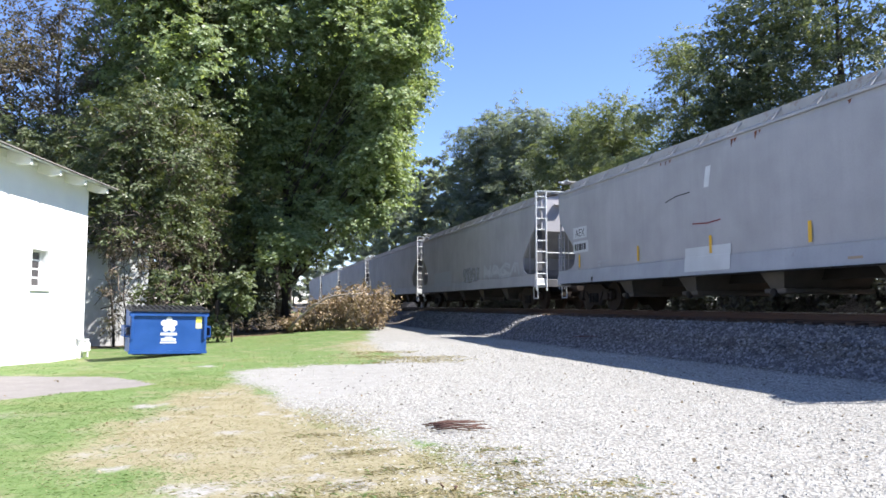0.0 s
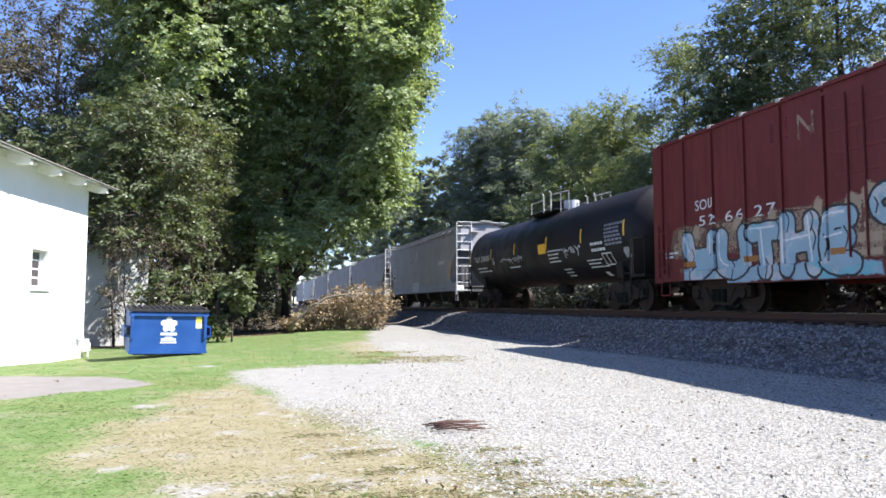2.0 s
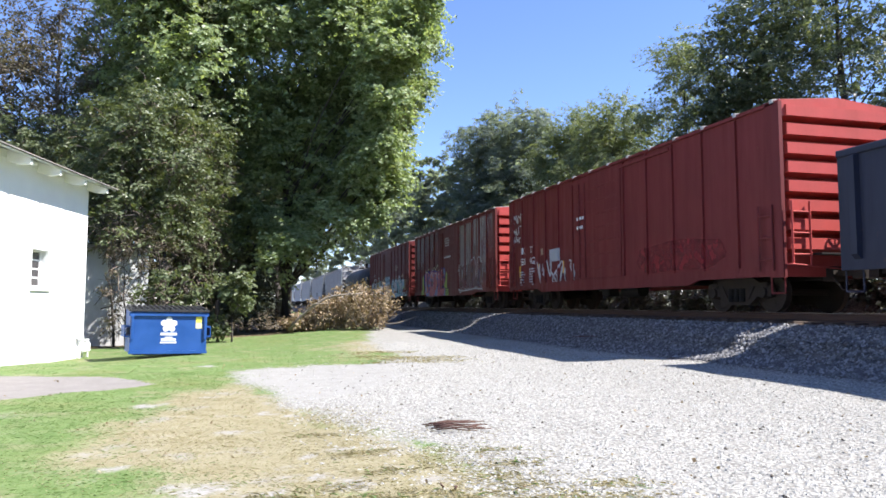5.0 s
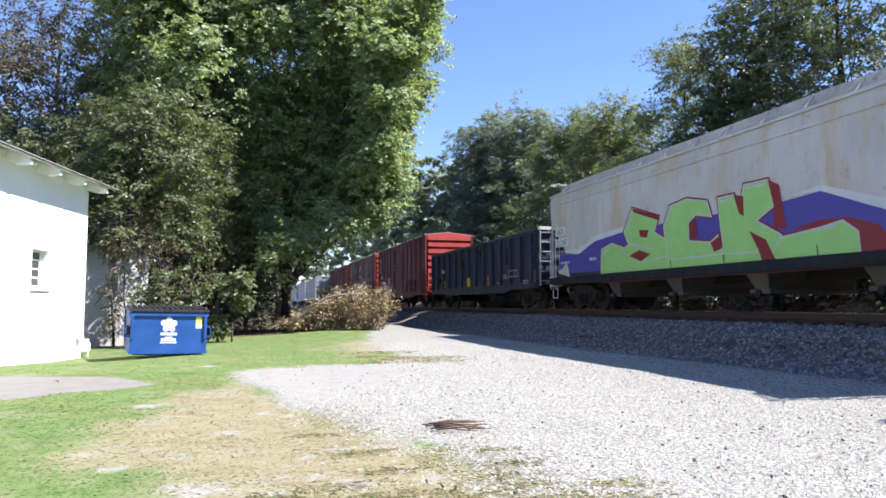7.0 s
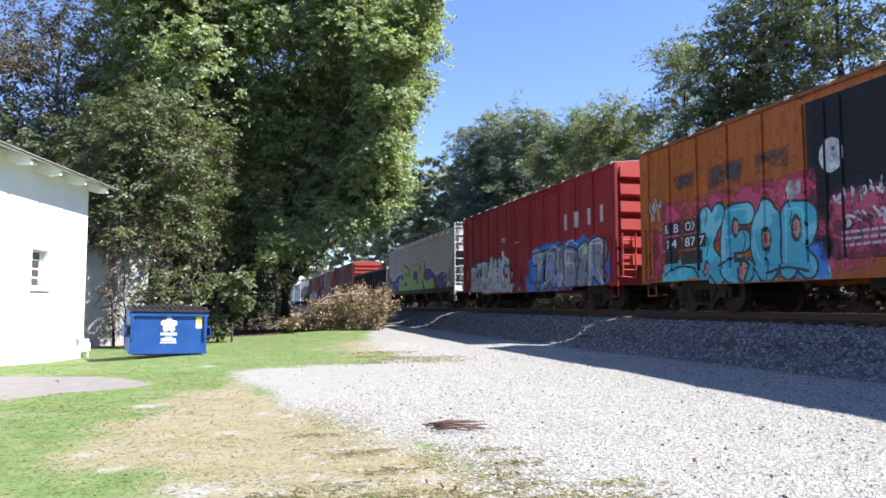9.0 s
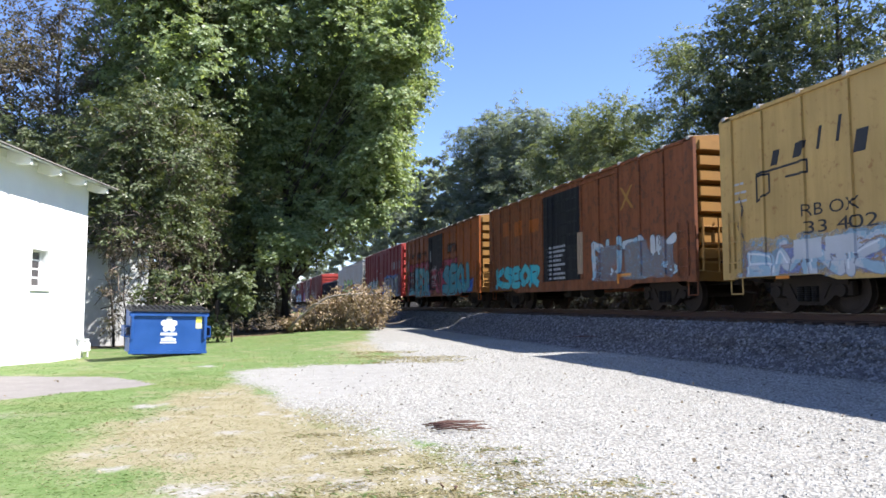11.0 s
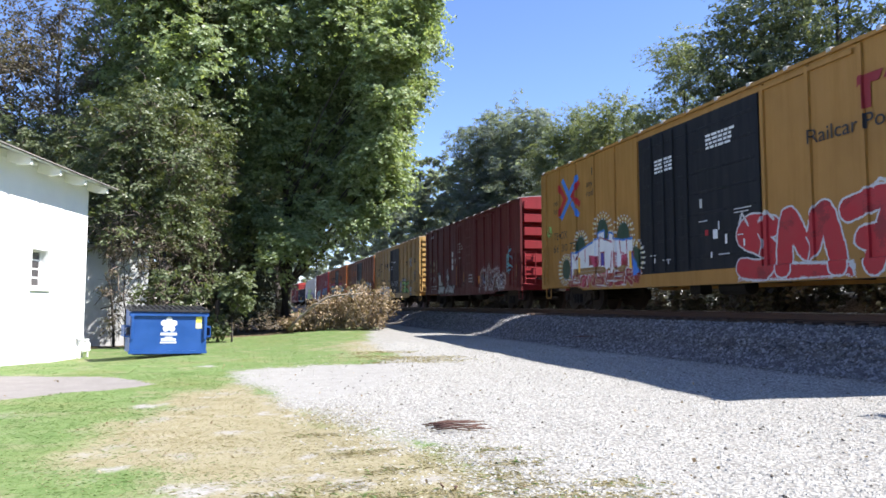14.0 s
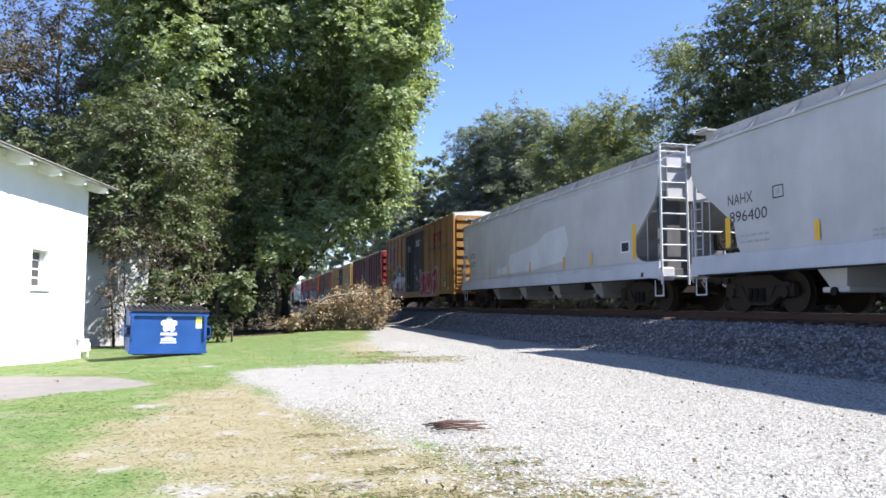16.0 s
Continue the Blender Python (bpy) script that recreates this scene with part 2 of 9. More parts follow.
def zones(x, y):
    w = 0.35 * wave(x * 1.7, y * 1.7) + 0.2 * wave(x * 4.3 + 5, y * 4.1)
    gravel = smooth(polygon_depth(x, y, GRAVEL_ZONE) + w * 1.1, -0.7, 0.7)
    far_dry = 0.75 - np.hypot((x - 4.4) / 2.2, (y - 21.5) / 4.2)
    dry = smooth(np.maximum(polygon_depth(x, y, DRY_ZONE), far_dry) + w * 1.3, -0.9, 0.8)
    path = smooth(polygon_depth(x, y, PATH_ZONE) + w * 0.3, -0.12, 0.15)
    dust = smooth(polygon_depth(x, y, DUST_ZONE) + w * 0.4, -0.3, 0.4)
    # ballast of the bank; its widened low edge puts train shade into the gravel colour
    ballast = smooth(x + 0.25 * w, 8.3, 9.5)
    wood = smooth(np.maximum(y - 26 - 0.9 * (x + 6), (x - 16) * 2) + w, 0, 2) * (1 - smooth(x, 6.0, 7.0) * (1 - smooth(x, 15.5, 17)))
    oil = smooth(x + 0.12 * w, 10.75, 11.0) * (1 - smooth(x, 13.9, 14.2))
    return gravel, dry, path, dust, ballast, wood, oil


BARE_SPOTS = [(-1.22, 10.81, 0.35), (-0.42, 11.61, 0.19), (0.28, 9.64, 0.21), (0.61, 9.36, 0.18), (-0.63, 9.51, 0.17), (-0.03, 8.32, 0.24), (-1.02, 6.76, 0.19), (-0.37, 5.85, 0.38), (0.23, 5.61, 0.25), (0.82, 5.62, 0.3), (1.44, 5.64, 0.26), (1.21, 6.04, 0.19), (0.6, 6.0, 0.18), (0.59, 6.74, 0.13), (1.78, 5.25, 0.25), (0.04, 15.45, 0.29), (-0.82, 17.38, 0.38), (0.9, 6.96, 0.16)]


def bareness(x, y):
    """Worn pale patches in the dry grass."""
    b = np.full(np.shape(x), -1.0)
    for cx, cy, r in BARE_SPOTS:
        b = np.maximum(b, 1 - np.hypot((x - cx) / r, (y - cy) / (r * 0.8)))
    return smooth(b + 0.55 * wave(x * 5.0, y * 4.6) + 0.5 * wave(x * 13, y * 12), -0.3, 0.9)


def lines(dense_lo, dense_hi, step, far):
    inner = np.arange(dense_lo, dense_hi + step / 2, step)
    out = [dense_hi + step * (1.35 ** k) for k in range(3, 24) if dense_hi + step * (1.35 ** k) < far] + [far]
    low = [dense_lo - step * (1.35 ** k) for k in range(3, 24) if dense_lo - step * (1.35 ** k) > -far] + [-far]
    return np.array(sorted(low) + list(inner) + out)


gx, gy = lines(-9.0, 17.0, 0.16, 900.0), lines(2.0, 50.0, 0.2, 900.0)
GX, GY = np.meshgrid(gx, gy)
GZ = height(GX, GY)
nx_, ny_ = len(gx), len(gy)


def grid_mesh(name, X, Y, Z):
    n, m = X.shape
    co = np.stack([X, Y, Z], -1).reshape(-1, 3)
    i = np.arange(n * m).reshape(n, m)
    q = np.stack([i[:-1, :-1], i[:-1, 1:], i[1:, 1:], i[1:, :-1]], -1).reshape(-1, 4)
    return quads_mesh(name, co, q)


def quads_mesh(name, co, q, smooth_faces=True):
    me = bpy.data.meshes.new(name)
    k = q.shape[1]
    me.vertices.add(len(co))
    me.vertices.foreach_set("co", np.ascontiguousarray(co, np.float32).ravel())
    me.loops.add(q.size)
    me.loops.foreach_set("vertex_index", np.ascontiguousarray(q, np.int32).ravel())
    me.polygons.add(len(q))
    me.polygons.foreach_set("loop_start", np.arange(0, q.size, k, dtype=np.int32))
    me.polygons.foreach_set("use_smooth", np.full(len(q), smooth_faces, bool))
    me.update()
    return me


ground_mesh = grid_mesh("ground", GX, GY, GZ)
bare_at = ground_mesh.attributes.new("bare", "FLOAT", "POINT")
bare_at.data.foreach_set("value", np.ascontiguousarray(bareness(GX, GY), np.float32).ravel())
for zone_name, values in zip(("gravel", "dry", "path", "dust", "ballast", "wood", "oil"), zones(GX, GY)):
    at = ground_mesh.attributes.new(zone_name, "FLOAT", "POINT")
    at.data.foreach_set("value", np.ascontiguousarray(values, np.float32).ravel())


def ground_material():
    m, nt, bs = nodes_of("ground_soil_grass_gravel")
    def zone(n):
        a = nt.nodes.new("ShaderNodeAttribute")
        a.attribute_name = n
        return a.outputs["Fac"]
    n_big, n_mid, n_fine, n_tiny = noise_node(nt, 0.5, 4), noise_node(nt, 3.0, 6, 0.65), noise_node(nt, 14.0, 5, 0.7), noise_node(nt, 55.0, 3, 0.6)
    def cut(z, lo=0.42, hi=0.58):
        s = nt.nodes.new("ShaderNodeMath")
        s.operation = "ADD"
        nt.links.new(z, s.inputs[0])
        nt.links.new(ramp(nt, n_fine, 0.25, 0.75, -0.32, 0.32), s.inputs[1])
        return ramp(nt, s.outputs[0], lo, hi)
    # lawn
    lawn = mix(nt, ramp(nt, n_mid, 0.35, 0.65), (0.081, 0.133, 0.036), (0.135, 0.185, 0.067))
    lawn = mix(nt, ramp(nt, n_tiny, 0.5, 0.72, 0, 0.3), lawn, (0.071, 0.100, 0.025))
    lawn = mix(nt, ramp(nt, n_big, 0.5, 0.7, 0, 0.45), lawn, (0.157, 0.147, 0.056))
    straw = mix(nt, ramp(nt, n_mid, 0.35, 0.65), (0.197, 0.171, 0.099), (0.255, 0.230, 0.150))
    straw = mix(nt, ramp(nt, n_tiny, 0.45, 0.7, 0, 0.55), straw, (0.161, 0.136, 0.076))
    straw = mix(nt, ramp(nt, n_fine, 0.56, 0.7, 0, 0.6), straw, (0.142, 0.157, 0.052))
    stone = nt.nodes.new("ShaderNodeTexVoronoi")
    stone.inputs["Scale"].default_value = 24.0
    nt.links.new(nt.nodes.new("ShaderNodeTexCoord").outputs["Object"], stone.inputs["Vector"])
    sep = nt.nodes.new("ShaderNodeSeparateColor")
    nt.links.new(stone.outputs["Color"], sep.inputs[0])
    edge = ramp(nt, stone.outputs["Distance"], 0.35, 0.75, 1.0, 0.0)
    grav = mix(nt, sep.outputs[0], (0.244, 0.239, 0.213), (0.342, 0.335, 0.309))
    # darker between stones: the shade of the gaps is put into the colour
    grav = mix(nt, edge, (0.143, 0.136, 0.122), grav)
    grav = mix(nt, ramp(nt, n_mid, 0.4, 0.7, 0, 0.35), grav, (0.260, 0.247, 0.223))
    dust = mix(nt, ramp(nt, n_mid, 0.35, 0.65), (0.223, 0.216, 0.200), (0.265, 0.260, 0.241))
    dust = mix(nt, ramp(nt, n_tiny, 0.5, 0.7, 0, 0.2), dust, (0.214, 0.204, 0.186))
    path = mix(nt, ramp(nt, n_mid, 0.3, 0.7), (0.168, 0.154, 0.143), (0.222, 0.206, 0.193))
    path = mix(nt, ramp(nt, n_tiny, 0.45, 0.7, 0, 0.5), path, (0.104, 0.094, 0.086))
    rock = mix(nt, sep.outputs[1], (0.085, 0.08, 0.075), (0.23, 0.22, 0.21))
    rock = mix(nt, edge, (0.04, 0.038, 0.036), rock)
    litter = mix(nt, ramp(nt, n_fine, 0.4, 0.6), (0.057, 0.043, 0.025), (0.122, 0.093, 0.050))
    bare = mix(nt, ramp(nt, n_fine, 0.4, 0.6), (0.214, 0.202, 0.182), (0.286, 0.276, 0.257))
    straw = mix(nt, ramp(nt, noise_node(nt, 1.3, 6, 0.7), 0.55, 0.66, 0, 0.7), straw, bare)
    lawn = mix(nt, ramp(nt, noise_node(nt, 1.1, 6, 0.7), 0.52, 0.68, 0, 0.75), lawn, straw)
    c = mix(nt, cut(zone("dry"), 0.3, 0.7), lawn, straw)
    c = mix(nt, cut(zone("bare"), 0.3, 0.85), c, bare)
    c = mix(nt, cut(zone("path"), 0.45, 0.55), c, path)
    c = mix(nt, cut(zone("wood")), c, litter)
    c = mix(nt, cut(zone("gravel"), 0.35, 0.65), c, grav)
    c = mix(nt, cut(zone("dust"), 0.2, 0.65), c, dust)
    c = mix(nt, cut(zone("ballast")), c, rock)
    c = mix(nt, cut(zone("oil"), 0.35, 0.65), c, mix(nt, sep.outputs[2], (0.03, 0.022, 0.017), (0.085, 0.06, 0.045)))
    nt.links.new(c, bs.inputs["Base Color"])
    bs.inputs["Roughness"].default_value = 0.92
    bs.inputs["Specular IOR Level"].default_value = 0.2
    s = nt.nodes.new("ShaderNodeMath")
    s.operation = "ADD"
    nt.links.new(times(nt, n_tiny, 0.6), s.inputs[0])
    nt.links.new(times(nt, edge, ramp(nt, zone("gravel"), 0.2, 0.8, 0.12, 1.0)), s.inputs[1])
    bump(nt, bs, s.outputs[0], 0.42, 0.02)
    return m


ground_mesh.materials.append(ground_material())
ground = tagged(new("ground", ground_mesh), "patchy lawn, dry grass and white gravel beside the railway bank", "ground", kind="structure")

# ---- track ----
track = tagged(new("railway_track", None), "rusty steel rails on dark ties over grey ballast", "railway track", kind="structure")
RAIL_SECTION = [(-0.07, -0.172), (0.07, -0.172), (0.07, -0.16), (0.012, -0.14), (0.012, -0.045), (0.036, -0.035), (0.036, -0.004), (0.03, 0.0), (-0.03, 0.0), (-0.036, -0.004), (-0.036, -0.035), (-0.012, -0.045), (-0.012, -0.14), (-0.07, -0.16)]
for side in (-0.755, 0.755):
    r = part("rail", extrude_xz(nb(), [(TRACK_X + side + a, RAIL_Z + b) for a, b in RAIL_SECTION], -260, 420), TREAD, track, "rust-brown steel rail")
    part("railhead", box(nb(), TRACK_X + side - 0.028, TRACK_X + side + 0.028, -260, 420, RAIL_Z - 0.001, RAIL_Z + 0.003), SHINE, r, "worn bright running surface")
WOODTIE = plain("creosoted_tie", (0.075, 0.05, 0.036), 0.85, 0, 0.4, 3, 40, 0.3)
tie_mesh = mesh_of("tie", box(nb(), -1.3, 1.3, -0.115, 0.115, -0.1, 0.09, 0.012), WOODTIE)
for k in range(230):
    o = shared("tie", tie_mesh, track, pose(TRACK_X + random.uniform(-0.03, 0.03), -12 + k * 0.53, RAIL_Z - 0.172 - 0.09, 0, 0, random.uniform(-1, 1)))
# ---- train: shared running gear ----
SPEED, WHEEL_R = 15.45, 0.457
rolling, cars = [], []


def wheelset_mesh():
    bm = nb()
    rod(bm, (-1.08, 0, 0), (1.08, 0, 0), 0.075, 10)
    for s in (-1, 1):
        for x0, x1, r in ((0.70, 0.715, 0.482), (0.715, 0.84, WHEEL_R)):
            rod(bm, (s * x0, 0, 0), (s * x1, 0, 0), r, 28)
        rod(bm, (s * 0.838, 0, 0), (s * 0.85, 0, 0), 0.40, 24, 0.36)
        rod(bm, (s * 0.85, 0, 0), (s * 0.9, 0, 0), 0.13, 14)
        for k in range(4):
            a = k * math.pi / 2 + 0.4
            rod(bm, (s * 0.84, 0.25 * math.cos(a), 0.25 * math.sin(a)), (s * 0.858, 0.25 * math.cos(a), 0.25 * math.sin(a)), 0.05, 8)
    return mesh_of("wheelset", bm, WHEEL)


FRAME_OUTLINE = [(-1.13, 0.36), (-1.13, 0.62), (-0.78, 0.68), (-0.45, 0.84), (0.45, 0.84), (0.78, 0.68), (1.13, 0.62), (1.13, 0.36), (0.68, 0.36), (0.42, 0.17), (-0.42, 0.17), (-0.68, 0.36)]


def frame_mesh():
    bm = extrude_yz(nb(), FRAME_OUTLINE, -0.07, 0.07)
    for s in (-1, 1):
        rod(bm, (-0.13, s * 0.89, 0.457), (0.1, s * 0.89, 0.457), 0.13, 12)
        box(bm, -0.11, 0.11, s * 0.89 - 0.17, s * 0.89 + 0.17, 0.56, 0.68, 0.02)
        extrude_yz(bm, [(s * 0.32, 0.3), (s * 0.42, 0.3), (s * 0.62, 0.6), (s * 0.52, 0.62)], -0.1, 0.1)
    return mesh_of("side_frame", bm, GRIME)


def spring_mesh():
    """One coil spring as a turned, ridged body."""
    bm = nb()
    prof = [(0.085 if k % 2 else 0.066, 0.24 + k * 0.0225) for k in range(15)]
    rings = [[bm.verts.new((r * math.cos(2 * math.pi * j / 10), r * math.sin(2 * math.pi * j / 10), z)) for j in range(10)] for r, z in prof]
    for a, b in zip(rings, rings[1:]):
        for j in range(10):
            bm.faces.new((a[j], a[(j + 1) % 10], b[(j + 1) % 10], b[j]))
    bm.faces.new(rings[0][::-1])
    bm.faces.new(rings[-1])
    return mesh_of("spring", bm, STEEL)


WHEELSET, SIDEFRAME, SPRINGS = wheelset_mesh(), frame_mesh(), spring_mesh()
BOLSTER = mesh_of("truck", extrude_xz(nb(), [(-0.98, 0.5), (-0.98, 0.66), (-0.4, 0.78), (0.4, 0.78), (0.98, 0.66), (0.98, 0.5), (0.4, 0.4), (-0.4, 0.4)], -0.2, 0.2), GRIME)


def coupler_mesh():
    bm = nb()
    box(bm, -0.2, 0.2, -0.35, 0.0, 0.68, 1.0, 0.02)
    box(bm, -0.08, 0.08, 0.0, 0.5, 0.78, 0.92, 0.02)
    extrude_xz(bm, [(-0.16, 0.72), (0.16, 0.72), (0.18, 0.98), (-0.14, 0.98)], 0.48, 0.72)
    box(bm, 0.1, 0.2, 0.62, 0.8, 0.74, 0.97, 0.03)
    rod(bm, (0.28, 0.05, 0.8), (0.3, 0.35, 0.5), 0.025, 6)
    rod(bm, (0.3, 0.35, 0.5), (0.26, 0.72, 0.46), 0.025, 6)
    rod(bm, (-0.15, 0.1, 0.98), (-1.2, 0.1, 1.0), 0.018, 5)
    return mesh_of("coupler", bm, GRIME)


COUPLER = coupler_mesh()


def new_car(name, front, length, label, category="freight car"):
    car = tagged(new(name), label, category, group="cars of the freight train")
    cars.append((car, front - length / 2))
    car.location = (TRACK_X, front - length / 2, RAIL_Z)
    return car


def running_gear(car, half, inset=2.05, sill=True):
    for s in (-1, 1):
        t = shared("truck", BOLSTER, car, pose(0, s * (half - inset), 0))
        for side in (-1, 1):
            shared("side_frame", SIDEFRAME, t, pose(side * 1.0, 0, 0))
            for dy in (-0.2, 0.0, 0.2):
                shared("spring", SPRINGS, t, pose(side * 1.09, dy, 0))
        for w in (-1, 1):
            rolling.append((shared("wheelset", WHEELSET, t, pose(0, w * 0.89, WHEEL_R)), random.uniform(0, 360), w * 0.89))
        shared("coupler", COUPLER, car, pose(0, s * (half - 0.05), 0, 0, 0, 0 if s > 0 else 180))
    if sill:
        bm = nb()
        box(bm, -0.22, 0.22, -half + 0.3, half - 0.3, 0.72, 1.0)
        part("centre_sill", bm, STEEL, car)


def ladder(name, car, x0, y0, x1, y1, z0, z1, mat, rungs=None, r=0.02, label=""):
    """Two stiles and the rungs between them."""
    bm = nb()
    rod(bm, (x0, y0, z0), (x0, y0, z1), r * 1.3)
    rod(bm, (x1, y1, z0), (x1, y1, z1), r * 1.3)
    n = rungs or max(2, int((z1 - z0) / 0.36))
    for k in range(n):
        z = z0 + (k + 0.5) * (z1 - z0) / n
        rod(bm, (x0, y0, z), (x1, y1, z), r, 5)
    return part(name, bm, mat, car, label)


def stirrup(car, half, mat):
    for s in (-1, 1):
        bm = nb()
        y = s * (half - 0.25)
        for dy in (-0.2, 0.2):
            rod(bm, (-1.42, y + dy, 0.85), (-1.42, y + dy, 0.42), 0.018, 5)
        rod(bm, (-1.42, y - 0.2, 0.42), (-1.42, y + 0.2, 0.42), 0.02, 5)
        part("sill_step", bm, mat, car)


def brake_wheel(car, x, y, z, mat, out=-1):
    bm = nb()
    for k in range(14):
        a, b = 2 * math.pi * k / 14, 2 * math.pi * (k + 1) / 14
        rod(bm, (x + 0.26 * math.cos(a), y, z + 0.26 * math.sin(a)), (x + 0.26 * math.cos(b), y, z + 0.26 * math.sin(b)), 0.02, 5)
    for k in range(4):
        a = math.pi * k / 4
        rod(bm, (x - 0.26 * math.cos(a), y, z - 0.26 * math.sin(a)), (x + 0.26 * math.cos(a), y, z + 0.26 * math.sin(a)), 0.012, 4)
    rod(bm, (x, y, z), (x, y - out * 0.18, z), 0.03, 6)
    box(bm, x - 0.14, x + 0.14, y - out * 0.3 - 0.08, y - out * 0.3 + 0.1, z - 0.25, z + 0.2)
    return part("brake_wheel", bm, mat, car)


# ---- train: painted marks on the sides ----
class Side:
    """The flank of a car that marks are painted on: u runs from its front end backwards, z up from the rail."""

    def __init__(self, car, half, levels, ribs=(), rib=0.0):
        self.car, self.half, self.levels, self.ribs, self.rib, self.layer = car, half, levels, ribs, rib, 0

    def lay(self, bm, mat, name="painted_mark", label="", lift=None):
        """bm holds flat faces in x (u) and y (z)."""
        if lift is None:
            self.layer += 1
            lift = self.layer
        cuts = [z for z, _ in self.levels]
        zs = [v.co.y for v in bm.verts]
        us = [v.co.x for v in bm.verts]
        if not zs:
            bm.free()
            return None
        for z in cuts:
            if min(zs) < z < max(zs):
                bmesh.ops.bisect_plane(bm, geom=bm.verts[:] + bm.edges[:] + bm.faces[:], plane_co=(0, z, 0), plane_no=(0, 1, 0))
        for a, b in self.ribs:
            if a < max(us) and b > min(us):
                for c in (a - 0.006, a, b, b + 0.006):
                    bmesh.ops.bisect_plane(bm, geom=bm.verts[:] + bm.edges[:] + bm.faces[:], plane_co=(c, 0, 0), plane_no=(1, 0, 0))
        high = {v for v in bm.verts for a, b in self.ribs if a - 0.002 < v.co.x < b + 0.002} if self.rib else set()
        zz, xx = [p[0] for p in self.levels], [p[1] for p in self.levels]
        for v in bm.verts:
            u, z = v.co.x, v.co.y
            v.co = (-float(np.interp(z, zz, xx)) - 0.004 - 0.0006 * lift - (self.rib if v in high else 0), self.half - u, z)
        groups = islands(bm)
        if 1 < len(groups) <= 14 and name != "stencilling":
            for g in groups:
                piece = nb()
                made = {v: piece.verts.new(v.co) for v in {v for f in g for v in f.verts}}
                for f in g:
                    piece.faces.new([made[v] for v in f.verts])
                part(name, piece, mat, self.car, label)
            bm.free()
            return None
        ob = part(name, bm, mat, self.car, label)
        if len(groups) > 1:
            ob["kind"] = "stuff"
        return ob

    def text(self, body, u, z, size, mat, width=None, fat=0.0, spread=1.0, lift=None, name="lettering", label="", lean=0.0):
        self.lay(text_shape(body, u, z, size, width, fat, spread, lean), mat, name, label, lift)

    def rect(self, u0, u1, z0, z1, mat, name="painted_mark", label="", lean=0.0, lift=None):
        bm = nb()
        bm.faces.new([bm.verts.new(p) for p in ((u0, z0, 0), (u1, z0, 0), (u1 + lean, z1, 0), (u0 + lean, z1, 0))])
        return self.lay(bm, mat, name, label, lift)

    def poly(self, pts, mat, name="graffiti", label="", lift=None):
        bm = nb()
        f = bm.faces.new([bm.verts.new((a, b, 0)) for a, b in pts])
        if sum(a[0] * b[1] - b[0] * a[1] for a, b in zip(pts, pts[1:] + pts[:1])) < 0:
            bmesh.ops.reverse_faces(bm, faces=bm.faces[:])
        bm.normal_update()
        bmesh.ops.triangulate(bm, faces=bm.faces[:])
        return self.lay(bm, mat, name, label, lift)

    def stroke(self, pts, w, mat, name="graffiti", label="", lift=None):
        """A brushed line of width w."""
        ps = [Vector((a, b, 0)) for a, b in pts]
        ps = [p for k, p in enumerate(ps) if k == 0 or (p - ps[k - 1]).length > 1e-4]
        t0, t1 = (ps[1] - ps[0]).normalized(), (ps[-1] - ps[-2]).normalized()
        ps[0], ps[-1] = ps[0] - t0 * w * 0.3, ps[-1] + t1 * w * 0.3
        bm = nb()
        rows = []
        for k, p in enumerate(ps):
            a = (p - ps[k - 1]).normalized() if k else t0
            b = (ps[k + 1] - p).normalized() if k + 1 < len(ps) else t1
            t = a + b
            t = t.normalized() if t.length > 0.3 else a
            n = Vector((-t.y, t.x, 0)) * (w / 2 / max(0.45, t.dot(a)))
            rows.append((bm.verts.new(p - n), bm.verts.new(p + n)))
        for (a, b), (c, d) in zip(rows, rows[1:]):
            bm.faces.new((a, c, d, b))
        return self.lay(bm, mat, name, label, lift)

    def scrawl(self, u0, u1, z0, z1, mat, seed, w=0.045, letters=6, label="scrawled tag"):
        """Hand-sprayed writing that cannot be read."""
        rnd = random.Random(seed)
        step = (u1 - u0) / letters
        for k in range(letters):
            a = u0 + k * step
            pts = [(a + step * rnd.uniform(-0.1, 0.3), z0 + (z1 - z0) * rnd.uniform(0.5, 1.0))]
            for j in range(rnd.randint(3, 6)):
                pts.append((a + step * rnd.uniform(0.0, 1.1), z0 + (z1 - z0) * rnd.uniform(0.0, 1.0)))
            fine = []
            for p, q, r in zip([pts[0]] + pts, pts, pts[1:] + [pts[-1]]):
                for f in (0.25, 0.6, 0.9):
                    m = [(p[i] + q[i]) / 2 * (1 - f) ** 2 + 2 * f * (1 - f) * q[i] + (q[i] + r[i]) / 2 * f * f + (p[i] + q[i]) / 2 * 0 for i in (0, 1)]
                    fine.append(tuple(m))
            self.stroke([((p[0] + q[0]) / 2, (p[1] + q[1]) / 2) for p, q in zip(fine, fine[1:])], w, mat, "graffiti", label)

    def cloud(self, u0, u1, z0, z1, mat, seed, name="graffiti", label="", n=26):
        """An uneven sprayed patch."""
        rnd = random.Random(seed)
        cu, cz = (u0 + u1) / 2, (z0 + z1) / 2
        pts = []
        rough = [rnd.uniform(-0.22, 0.16) for _ in range(n)]
        for k in range(n):
            a = 2 * math.pi * k / n
            e = 0.86 + 0.5 * rough[k] + 0.25 * (rough[k - 1] + rough[(k + 1) % n])
            c, s = math.cos(a), math.sin(a)
            q = max(abs(c), abs(s)) ** 0.55
            pts.append((cu + (u1 - u0) / 2 * c / q * e, max(0.66, cz + (z1 - z0) / 2 * s / q * e)))
        self.poly(pts, sprayed(mat), name, label)

